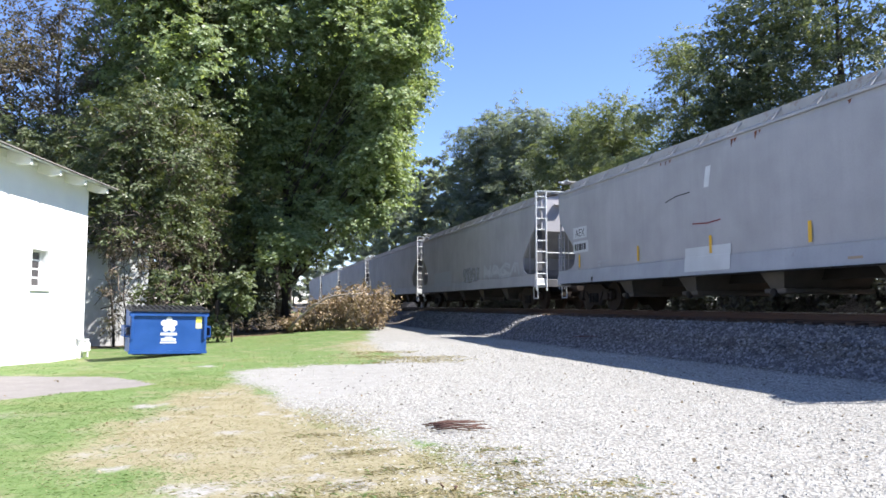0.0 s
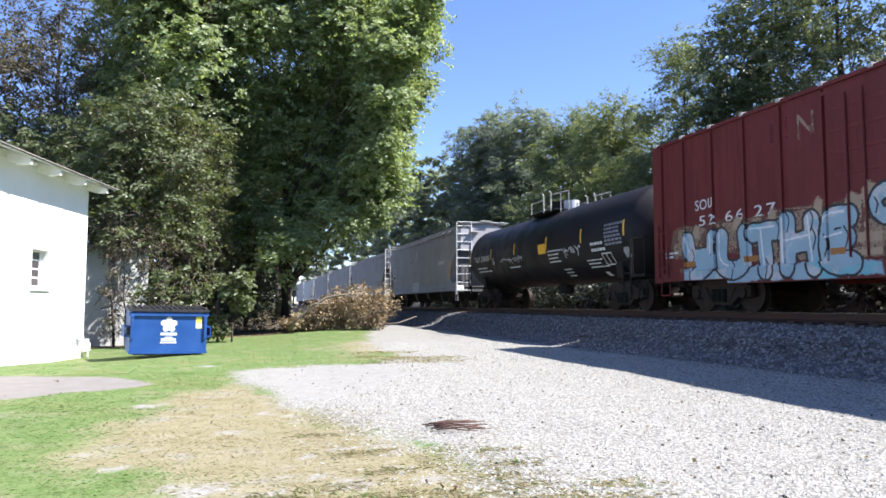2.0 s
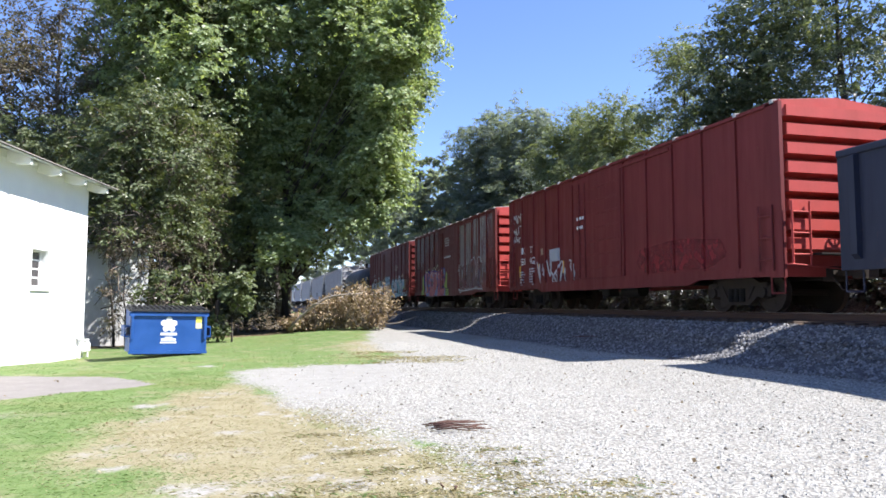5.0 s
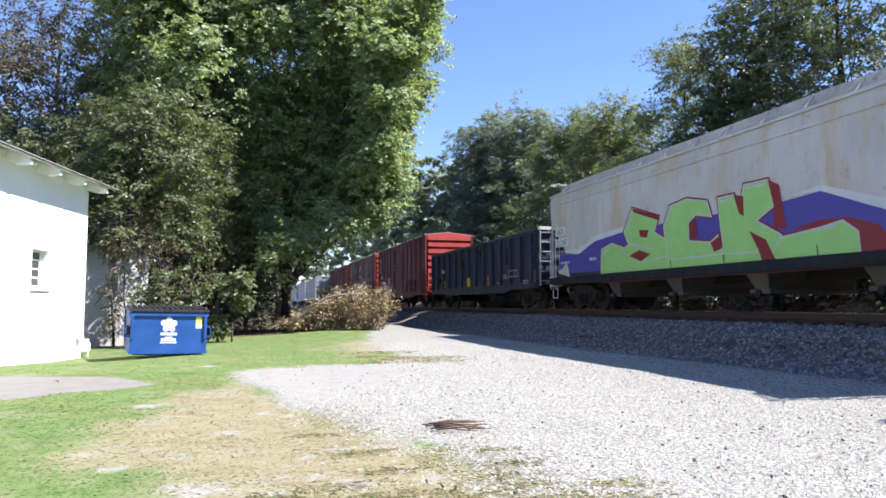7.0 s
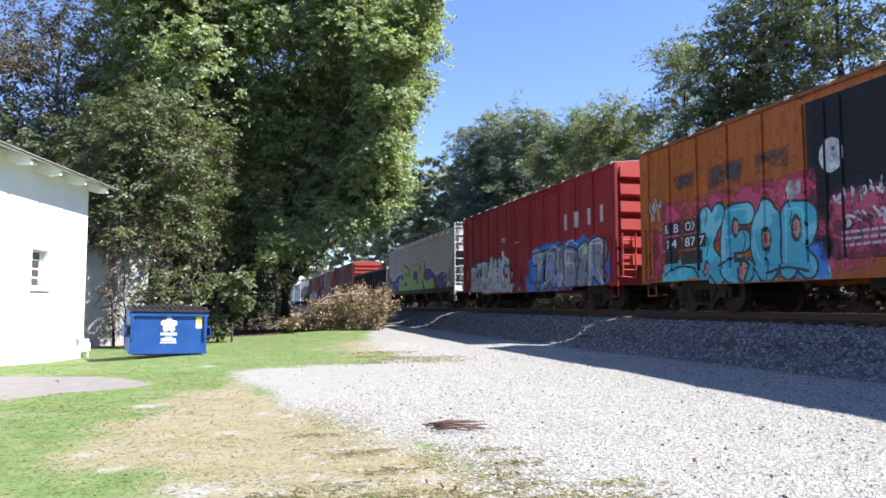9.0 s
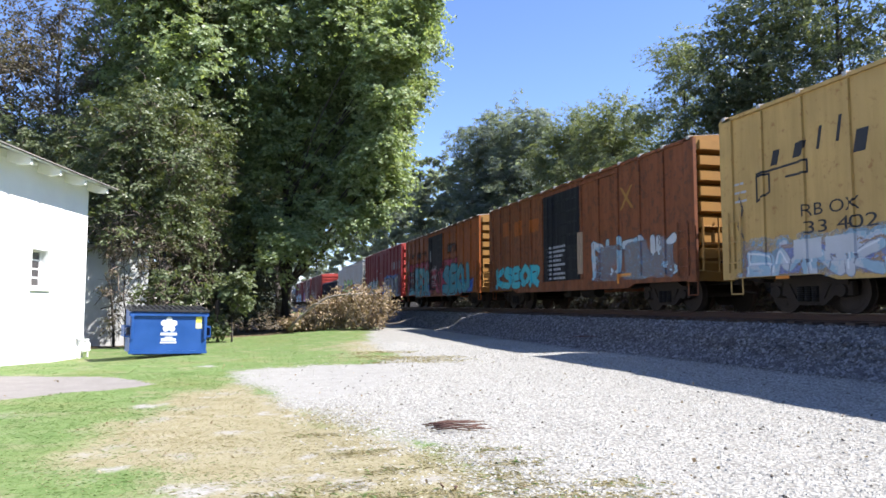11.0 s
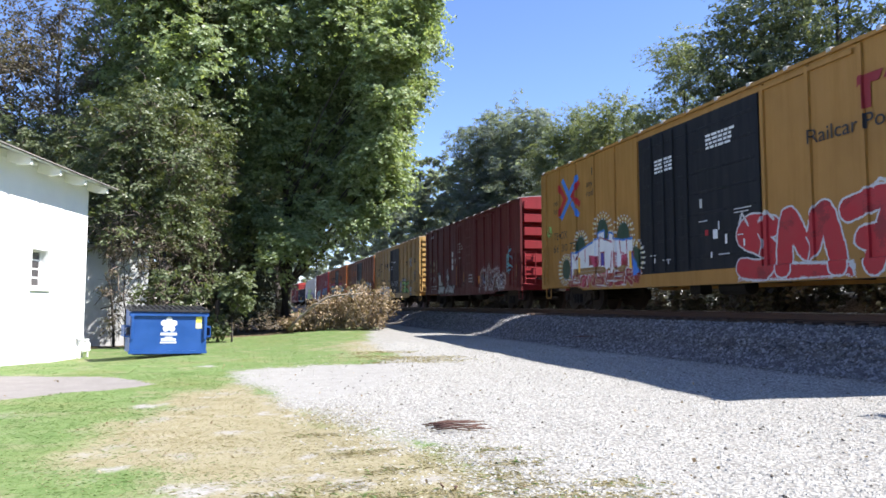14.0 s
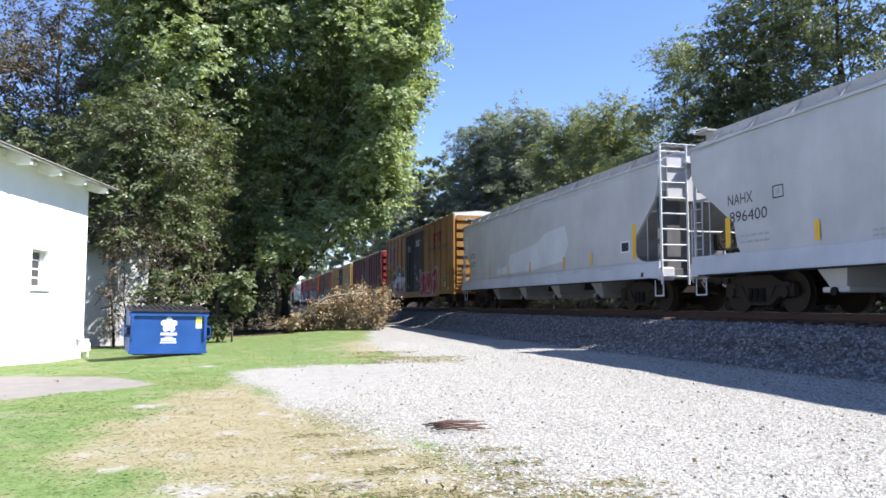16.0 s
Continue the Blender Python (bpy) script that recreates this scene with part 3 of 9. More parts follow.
    def bars(self, u, z, rows, mat, seed, h=0.07, gap=0.12, w=0.8):
        """Lines of small unreadable stencilling."""
        rnd = random.Random(seed)
        bm = nb()
        for k in range(rows):
            p = u
            end = u + w * rnd.uniform(0.7, 1.0)
            while p < end:
                q = p + rnd.uniform(0.08, 0.22)
                bm.faces.new([bm.verts.new(x) for x in ((p, z - k * gap, 0), (q, z - k * gap, 0), (q, z - k * gap + h, 0), (p, z - k * gap + h, 0))])
                p = q + 0.04
        self.lay(bm, mat, "stencilling")

    def piece(self, count, u0, u1, z0, z1, fill, line, seed=0, label="", glint=None):
        """A run of fat, overlapping, unreadable graffiti forms built of bent bars with outlines."""
        rnd = random.Random(seed)
        step, tall = (u1 - u0) / count, z1 - z0
        forms = (((0.1, 0.0), (0.2, 1.0), (0.85, 0.85), (0.75, 0.5), (0.3, 0.45)),
                 ((0.85, 0.8), (0.45, 1.0), (0.1, 0.6), (0.3, 0.08), (0.9, 0.2)),
                 ((0.15, 1.0), (0.3, 0.1), (0.8, 0.15), (0.75, 0.95)),
                 ((0.05, 0.1), (0.35, 0.95), (0.65, 0.85), (0.9, 0.05)),
                 ((0.9, 0.95), (0.3, 0.85), (0.25, 0.55), (0.8, 0.45), (0.7, 0.1), (0.1, 0.1)),
                 ((0.2, 0.05), (0.15, 0.95), (0.8, 0.15), (0.85, 1.0)))
        bars = (((0.35, 0.5), (0.9, 0.05)), ((0.2, 0.45), (0.85, 0.5)), ((0.5, 0.95), (0.5, 0.3)), ((0.0, 0.75), (0.6, 0.7)))
        for k in range(count):
            base = z0 + rnd.uniform(-0.04, 0.08) * tall
            lean, w = rnd.uniform(-0.12, 0.2), min(step * 0.34, tall * 0.26) * rnd.uniform(0.85, 1.15)
            def put(pts):
                return [(u0 + (k - 0.06 + 1.1 * a + rnd.uniform(-0.05, 0.05)) * step + lean * (b - 0.5) * tall, max(0.69 + w / 2, base + tall * (0.1 + 0.8 * b + rnd.uniform(-0.05, 0.05)))) for a, b in pts]
            runs = [put(rnd.choice(forms)), put(rnd.choice(bars))]
            for r in runs:
                self.stroke(r, w + 0.11, line, "graffiti", label)
            for r in runs:
                self.stroke(r, w, fill, "graffiti", label)
            r = runs[0]
            self.stroke([(a + w * 0.22, b - w * 0.16) for a, b in r], 0.035, line, "graffiti")
            if glint or k % 2:
                self.stroke([(a - w * 0.2, b + w * 0.2) for a, b in r[:2]], 0.05, glint or I_PALE, "graffiti")


def text_shape(body, u, z, size, width=None, fat=0.0, spread=1.0, lean=0.0):
    cu = bpy.data.curves.new("text", "FONT")
    cu.body, cu.size, cu.offset, cu.space_character, cu.shear = body, size, fat * 0.85, spread, lean
    cu.resolution_u, cu.fill_mode = 3, "FRONT"
    ob = new("text", cu)
    me = ob.to_mesh()
    bm = nb()
    bm.from_mesh(me)
    ob.to_mesh_clear()
    bpy.data.objects.remove(ob)
    bpy.data.curves.remove(cu)
    xs = [v.co.x for v in bm.verts]
    if xs:
        k = (width / (max(xs) - min(xs))) if width else 1.0
        x0 = min(xs)
        for v in bm.verts:
            v.co = ((v.co.x - x0) * k + u, v.co.y + z, 0)
    bmesh.ops.dissolve_limit(bm, angle_limit=0.02, verts=bm.verts[:], edges=bm.edges[:])
    return bm


def cloudy(u, z, scale, seed, octaves=3):
    """Smooth random field over the flank, about 0 to 1."""
    out, total = np.zeros(np.broadcast(u, z).shape), 0.0
    for o in range(octaves):
        table = np.random.default_rng(seed * 7 + o).random((64, 64))
        a, b = u * scale * 2 ** o + 100, z * scale * 2 ** o + 100
        i, j = np.floor(a).astype(int), np.floor(b).astype(int)
        fa, fb = a - i, b - j
        fa, fb = fa * fa * (3 - 2 * fa), fb * fb * (3 - 2 * fb)
        i, j, k, m = i % 64, j % 64, (i + 1) % 64, (j + 1) % 64
        v = (table[i, j] * (1 - fa) + table[k, j] * fa) * (1 - fb) + (table[i, m] * (1 - fa) + table[k, m] * fa) * fb
        out += v * 0.6 ** o
        total += 0.6 ** o
    return out / total


def curved(pts, steps=5):
    """Points rounded off into a flowing line."""
    if len(pts) < 3:
        return pts
    closed = pts[0] == pts[-1]
    ext = ([pts[-2]] if closed else [pts[0]]) + list(pts) + ([pts[1]] if closed else [pts[-1]])
    out = []
    for p, q, r, s in zip(ext, ext[1:], ext[2:], ext[3:]):
        for k in range(steps):
            f = k / steps
            out.append(tuple(0.5 * (2 * q[i] + (r[i] - p[i]) * f + (2 * p[i] - 5 * q[i] + 4 * r[i] - s[i]) * f * f + (3 * q[i] - p[i] - 3 * r[i] + s[i]) * f ** 3) for i in (0, 1)))
    return out + [pts[-1]]


GLYPHS = {
    "A": [[(0, 0), (0.4, 1), (0.6, 1), (1, 0)], [(0.22, 0.36), (0.8, 0.36)]],
    "B": [[(0.1, 0), (0.1, 1)], [(0.1, 1), (0.85, 0.85), (0.8, 0.58), (0.2, 0.52)], [(0.2, 0.5), (0.95, 0.4), (0.85, 0.05), (0.1, 0)]],
    "C": [[(0.95, 0.82), (0.55, 1), (0.08, 0.72), (0.08, 0.28), (0.5, 0), (0.98, 0.2)]],
    "D": [[(0.1, 0), (0.1, 1)], [(0.1, 1), (0.7, 0.94), (1, 0.5), (0.7, 0.06), (0.1, 0)]],
    "E": [[(0.9, 1), (0.15, 0.92), (0.1, 0.08), (0.95, 0)], [(0.15, 0.5), (0.75, 0.52)]],
    "G": [[(0.95, 0.85), (0.5, 1), (0.08, 0.7), (0.1, 0.25), (0.5, 0), (0.95, 0.15), (0.95, 0.5), (0.6, 0.48)]],
    "H": [[(0.08, 0), (0.1, 1)], [(0.92, 0), (0.9, 1)], [(0.1, 0.48), (0.9, 0.55)]],
    "I": [[(0.5, 0), (0.5, 1)], [(0.15, 1), (0.85, 1)]],
    "K": [[(0.1, 0), (0.1, 1)], [(0.95, 1), (0.2, 0.48), (1, 0)]],
    "M": [[(0, 0), (0.15, 1), (0.5, 0.35), (0.85, 1), (1, 0)]],
    "N": [[(0.05, 0), (0.1, 1), (0.88, 0.05), (0.95, 1)]],
    "O": [[(0.5, 1), (0.06, 0.7), (0.06, 0.3), (0.5, 0), (0.94, 0.3), (0.94, 0.7), (0.5, 1)]],
    "P": [[(0.1, 0), (0.1, 1)], [(0.1, 0.98), (0.9, 0.95), (0.95, 0.6), (0.15, 0.42)]],
    "R": [[(0.1, 0), (0.1, 1)], [(0.1, 0.98), (0.88, 0.92), (0.85, 0.58), (0.2, 0.46), (1, 0)]],
    "S": [[(0.95, 0.9), (0.35, 1), (0.1, 0.72), (0.85, 0.42), (0.75, 0.05), (0.05, 0.08)]],
    "T": [[(0, 0.98), (1, 1)], [(0.5, 0.95), (0.5, 0)]],
    "U": [[(0.08, 1), (0.1, 0.25), (0.5, 0), (0.9, 0.25), (0.92, 1)]],
    "Y": [[(0.05, 1), (0.2, 0.5), (0.8, 0.5)], [(0.95, 1), (0.85, 0.3), (0.3, 0)]],
    "Z": [[(0.05, 0.95), (0.95, 1), (0.05, 0.05), (1, 0)]],
    "7": [[(0.05, 0.9), (0.95, 1), (0.6, 0)], [(0.35, 0.42), (0.95, 0.44)]],
}


MISTS = {}


def misty(base, cover):
    """The same paint sprayed thin: the surface below shows through."""
    key = (base.name, cover)
    if key not in MISTS:
        m = base.copy()
        m.name = base.name + "_mist"
        nt = m.node_tree
        mx = nt.nodes.new("ShaderNodeMixShader")
        nt.links.new(ramp(nt, noise_node(nt, 14.0, 5, 0.7), 0.3, 0.7, cover - 0.25, cover + 0.25), mx.inputs[0])
        nt.links.new(nt.nodes.new("ShaderNodeBsdfTransparent").outputs[0], mx.inputs[1])
        nt.links.new(nt.nodes["Principled BSDF"].outputs[0], mx.inputs[2])
        nt.links.new(mx.outputs[0], nt.nodes["Material Output"].inputs[0])
        MISTS[key] = m
    return MISTS[key]


class Canvas:
    """Sprayed paint on a flank: colours laid over one another in small cells, kept as one skin that follows posts and sill."""

    def __init__(self, side, u0, u1, z0, z1, seed=1, cell=0.016):
        self.side, self.seed = side, seed
        cuts = [c for a, b in side.ribs for c in (a - 0.006, a, b, b + 0.006) if u0 < c < u1]
        self.ul = np.unique(np.round(np.concatenate([np.arange(u0, u1 + cell / 2, cell), cuts]), 4))
        self.zl = np.arange(z0, z1 + cell / 2, cell)
        self.u, self.z = np.meshgrid((self.ul[:-1] + self.ul[1:]) / 2, (self.zl[:-1] + self.zl[1:]) / 2)
        self.paint = np.zeros(self.u.shape, int)
        self.mats = []
        self.grit = np.random.default_rng(seed).random(self.u.shape)

    def index(self, mat):
        if mat not in self.mats:
            self.mats.append(mat)
        return self.mats.index(mat) + 1

    def lay(self, inside, mat, cover=1.0):
        if cover < 1.0:
            inside = inside & (self.grit < cover)
        self.paint[inside] = self.index(mat)

    def reach(self, pts):
        """Distance to a line."""
        best = np.full(self.u.shape, 9.0)
        for (ax, az), (bx, bz) in zip(pts, pts[1:]):
            dx, dz = bx - ax, bz - az
            k = np.clip(((self.u - ax) * dx + (self.z - az) * dz) / (dx * dx + dz * dz + 1e-9), 0, 1)
            best = np.minimum(best, np.hypot(self.u - ax - k * dx, self.z - az - k * dz))
        return best

    def line(self, pts, w, mat, soft=0.01, round_off=True):
        d = self.reach(curved(pts) if round_off else pts)
        self.lay(d + soft * (self.grit - 0.5) * 2 < w / 2, mat)

    def shape(self, pts, mat, soft=0.01, ragged=0.0, cover=1.0):
        d = polygon_depth(self.u, self.z, pts) + soft * (self.grit - 0.5) * 2
        if ragged:
            d = d + ragged * (cloudy(self.u, self.z, 2.2, self.seed + len(self.mats)) - 0.5) * 2
        self.lay(d > 0, mat, cover)

    def haze(self, u0, u1, z0, z1, mat, dense=0.9, seed=0, scale=1.6):
        """An uneven sprayed patch that thins out at its edge."""
        e = np.minimum(np.minimum(self.u - u0, u1 - self.u) / 0.35, np.minimum(self.z - z0, z1 - self.z) / 0.2)
        k = np.clip(e, 0, 1) * np.clip((cloudy(self.u, self.z, scale, self.seed + seed, 4) - 0.3) * 4, 0, 1) * dense + 0.06 * (self.grit - 0.5)
        self.lay((k > 0.18) & (k <= 0.45), misty(mat, 0.35))
        self.lay((k > 0.45) & (k <= 0.7), misty(mat, 0.65))
        self.lay(k > 0.7, mat)

    def tint(self, mat, other, amount=0.5, scale=2.0, seed=0):
        """Second colour worked unevenly into a colour already laid."""
        f = cloudy(self.u, self.z, scale, self.seed + 31 + seed) + 0.12 * (self.grit - 0.5)
        self.lay((self.paint == self.index(mat)) & (f < amount), other)

    def word(self, text, slots, z0, z1, w, fill, line, edge=0.05, glint=None, sway=0.06, seed=0):
        """Fat overlapping letters; slots are the borders between them, z1 may slope from first to last."""
        rnd = random.Random(self.seed + seed)
        za, zb = z1 if isinstance(z1, tuple) else (z1, z1)
        runs = []
        for k, ch in enumerate(text):
            a, b = slots[k] + w * 0.3, slots[k + 1] - w * 0.3
            top = za + (zb - za) * (k + 0.5) / len(text) + rnd.uniform(-sway, sway) - w / 2
            low = z0 + rnd.uniform(-sway, sway) * 0.5 + w / 2
            lean = rnd.uniform(-0.12, 0.12) * (b - a)
            runs.append([curved([(a + (b - a) * (x + rnd.uniform(-0.05, 0.05)) + lean * (y - 0.5), low + (top - low) * (y + rnd.uniform(-0.03, 0.03))) for x, y in g]) for g in GLYPHS[ch]])
        for strokes in runs:
            d = np.minimum.reduce([self.reach(g) for g in strokes]) + 0.035 * (cloudy(self.u, self.z, 3.0, self.seed + 3) - 0.5) * 2
            self.lay(d < w / 2 + edge + 0.012 * (self.grit - 0.5), line)
            self.lay(d < w / 2 + 0.01 * (self.grit - 0.5), fill)
            for g in strokes:
                q = g[len(g) // 2]
                cutline = [(q[0] - w * 0.1, q[1] + w * 0.55), (q[0] + w * 0.12, q[1] + w * 0.1), (q[0] - w * 0.06, q[1] - w * 0.5)]
                self.lay((self.reach(curved(cutline)) < 0.018) & (d < w / 2), line)
            if glint:
                moved = np.minimum.reduce([self.reach([(x - w * 0.26, y + w * 0.26) for x, y in g[:max(2, len(g) // 2)]]) for g in strokes])
                self.lay((moved < 0.022) & (d < w / 2), glint)

    def dots(self, cu, cz, r, n, size, mat, a0=0.0, a1=2 * math.pi):
        for k in range(n):
            a = a0 + (a1 - a0) * k / n
            self.lay(np.hypot(self.u - cu - r * math.cos(a), self.z - cz - r * math.sin(a)) < size * (0.8 + 0.4 * ((k * 7) % 5) / 5), mat)

    def done(self, label):
        """Join equal neighbours into strips and lay the skin on the car."""
        p, ul, zl, side = self.paint, self.ul, self.zl, self.side
        if side.rib:
            p[(self.z < 0.79) & ((self.u < 3.0) | (self.u > 2 * side.half - 3.0))] = 0
        lift = np.zeros(len(ul))
        for a, b in side.ribs:
            lift[(ul > a - 0.001) & (ul < b + 0.001)] = side.rib
        change = np.ones((p.shape[0], p.shape[1] + 1), bool)
        change[:, 1:-1] = (p[:, 1:] != p[:, :-1]) | (lift[1:-1] != lift[:-2]) | (lift[1:-1] != lift[2:])
        rows, cols = np.nonzero(change)
        r, c0, c1 = rows[:-1], cols[:-1], cols[1:]
        keep = (rows[1:] == r) & (p[r, np.minimum(c0, p.shape[1] - 1)] > 0) & (c0 < p.shape[1])
        r, c0, c1 = r[keep], c0[keep], c1[keep]
        zz, xx = [q[0] for q in side.levels], [q[1] for q in side.levels]
        def corner(c, row):
            z = zl[row]
            x = np.interp(z, zz, xx) + 0.008 + np.maximum(np.where(z > 0.9, lift[c], 0), np.where(z < 1.03, 0.054, 0) if side.rib else 0)
            return np.stack([-x, side.half - ul[c], z], -1)
        co = np.stack([corner(c0, r), corner(c1, r), corner(c1, r + 1), corner(c0, r + 1)], 1).reshape(-1, 3)
        me = quads_mesh("graffiti", co, np.arange(len(co)).reshape(-1, 4), False)
        me.polygons.foreach_set("material_index", (p[r, c0] - 1).astype(np.int32))
        for m in self.mats:
            me.materials.append(m)
        side.layer = max(side.layer, 12)
        ob = new("graffiti", me)
        ob.parent = side.car
        return tagged(ob, label)


I_CORAL, I_PERI, I_SILVER = ink("coral", (0.5, 0.13, 0.15)), ink("periwinkle", (0.21, 0.25, 0.48)), ink("silver", (0.32, 0.33, 0.365))
I_SLATE, I_SKY, I_AQUA = ink("slate", (0.17, 0.18, 0.22)), ink("sky_blue", (0.025, 0.155, 0.42)), ink("aqua", (0.045, 0.29, 0.39))
I_ROSE, I_GHOST, I_OCHRE = ink("rose", (0.4, 0.045, 0.1)), ink("ghost_white", (0.4, 0.36, 0.37)), ink("ochre", (0.33, 0.13, 0.03))
I_SMOKE = ink("smoke", (0.045, 0.04, 0.045))


# ---- train: boxcars ----
def boxcar(front, length, eave, body, label, door=(6.1, 9.3), door_mat=None, end_mat=None, roof_mat=None, posts=None, end_ribs=8, top_white=False, width=1.49, plug=False):
    half = length / 2
    car = new_car("boxcar", front, length, label)
    end_mat, roof_mat, door_mat = end_mat or body, roof_mat or body, door_mat or body
    z0 = 0.98
    bm = box(nb(), -width, width, -half + 0.3, half - 0.3, z0, eave)
    part("body", bm, body, car)
    for s in (-1, 1):
        bm = extrude_yz(nb(), [(-half + 0.1, z0 + 0.02), (-half + 0.1, 0.78), (-half + 2.9, 0.78), (-half + 3.3, 0.66), (half - 3.3, 0.66), (half - 2.9, 0.78), (half - 0.1, 0.78), (half - 0.1, z0 + 0.02)], s * width - 0.05, s * width + 0.02)
        part("side_sill", bm, body, car)
    # roof: a low ridge with raised seams and an overhanging edge
    bm = extrude_xz(nb(), [(-width - 0.06, eave - 0.05), (-width - 0.06, eave + 0.03), (0, eave + 0.17), (width + 0.06, eave + 0.03), (width + 0.06, eave - 0.05)], -half + 0.05, half - 0.05)
    roof = part("roof", bm, roof_mat, car)
    n = int(length / 1.15)
    seam = mesh_of("roof_seam", extrude_xz(nb(), [(-width - 0.09, eave - 0.02), (-width - 0.09, eave + 0.06), (0, eave + 0.21), (width + 0.09, eave + 0.06), (width + 0.09, eave - 0.02), (0, eave + 0.12)], -0.05, 0.05), ROOFSTEEL)
    for k in range(n + 1):
        shared("roof_seam", seam, roof, pose(0, -half + 0.12 + k * (length - 0.24) / n, 0))
    # side posts
    if posts is None:
        a = [0.12 + k * (door[0] - 0.25) / 5 for k in range(6)]
        posts = a + [door[1] + 0.13 + k * (length - door[1] - 0.25) / 5 for k in range(6)]
    ribs = []
    post = mesh_of("side_post", extrude_xz(nb(), [(-width - 0.055, z0 - 0.1), (-width - 0.055, eave - 0.1), (-width + 0.02, eave - 0.05), (-width + 0.02, z0 - 0.15)], -0.045, 0.045), body)
    for u in posts:
        ribs.append((u - 0.046, u + 0.046))
        shared("side_post", post, car, pose(0, half - u, 0))
    # door with battens, rods and rails
    d = box(nb(), -width - 0.05, -width + 0.02, half - door[1], half - door[0], 1.02, eave - 0.2, 0.01)
    dr = part("door", d, door_mat, car)
    ribs.append((door[0], door[1]))
    batten = mesh_of("batten", box(nb(), -width - 0.056, -width - 0.045, half - door[1] + 0.12, half - door[0] - 0.12, -0.035, 0.035, 0.008), door_mat)
    for k in range(7):
        shared("batten", batten, dr, pose(0, 0, 1.35 + k * (eave - 1.9) / 6))
    for du in ((0.5, 0.9) if not plug else (0.7, 1.3, 1.75, 2.35)):
        bm = rod(nb(), (-width - 0.085, half - door[0] - du, 1.06), (-width - 0.085, half - door[0] - du, eave - 0.3), 0.022, 6)
        part("lock_rod", bm, door_mat, dr)
    for zz in (0.98, eave - 0.17):
        part("door_track", box(nb(), -width - 0.052, -width + 0.01, half - min(length - 0.4, door[1] + 2.6), half - door[0] + 0.15, zz - 0.05, zz + 0.04), body, car)
    # corrugated ends
    pitch = (eave - 1.25) / end_ribs
    for s in (-1, 1):
        e = part("end_wall", box(nb(), -width, width, *sorted((s * half - s * 0.32, s * half - s * 0.24)), z0 - 0.2, eave + 0.02), end_mat, car)
        y = s * half
        prof = [(y - s * 0.25, -pitch * 0.38), (y + s * 0.1, -pitch * 0.26), (y + s * 0.1, pitch * 0.32), (y - s * 0.25, pitch * 0.44)]
        rib_mesh = mesh_of("end_rib", extrude_yz(nb(), prof, -width + 0.12, width - 0.12), end_mat)
        for k in range(end_ribs):
            shared("end_rib", rib_mesh, e, pose(0, 0, 1.25 + (k + 0.5) * pitch))
        part("end_cap", extrude_xz(nb(), [(-width - 0.03, eave - 0.32), (-width - 0.03, eave + 0.03), (0, eave + 0.17), (width + 0.03, eave + 0.03), (width + 0.03, eave - 0.32)], *sorted((y - s * 0.03, y + s * 0.06))), WHITEPART if top_white else end_mat, e)
        for sx in (-1, 1):
            part("corner_post", box(nb(), sx * width - 0.06, sx * width + 0.03, *sorted((y - s * 0.34, y + s * 0.07)), 0.75, eave), body, e)
    # ladders, grab irons, brake gear
    y = -half
    ladder("end_ladder", car, -1.38, y - 0.16, -0.93, y - 0.16, 1.0, 2.35, end_mat)
    ladder("side_ladder", car, -width - 0.1, y + 0.2, -width - 0.1, y + 0.62, 0.9, 2.3, body)
    ladder("side_ladder", car, -width - 0.1, half - 0.2, -width - 0.1, half - 0.62, 0.9, 2.3, body)
    brake_wheel(car, 0.25, y - 0.34, 2.05, STEEL)
    part("crossover_step", box(nb(), -0.9, 0.9, y - 0.42, y - 0.1, 1.22, 1.26), STEEL, car)
    bm = nb()
    rod(bm, (-1.45, y - 0.2, 1.02), (0.1, y - 0.28, 0.9), 0.018, 5)
    rod(bm, (-1.45, y - 0.2, 1.02), (-1.45, y, 1.02), 0.018, 5)
    part("uncoupling_lever", bm, end_mat, car)
    # underframe
    for k in range(5):
        part("cross_bearer", box(nb(), -1.4, 1.4, -half + 4.2 + k * (length - 8.4) / 4 - 0.06, -half + 4.2 + k * (length - 8.4) / 4 + 0.06, 0.74, 0.98), STEEL, car)
    bm = nb()
    rod(bm, (-0.75, -1.2, 0.62), (-0.75, -0.2, 0.62), 0.2, 12)
    part("air_tank", bm, STEEL, car)
    part("brake_valve", box(nb(), -1.0, -0.6, 0.5, 0.95, 0.45, 0.85, 0.03), STEEL, car)
    running_gear(car, half)
    stirrup(car, half, body)
    return car, Side(car, half, [(0.6, width), (5.4, width)], ribs, 0.055)


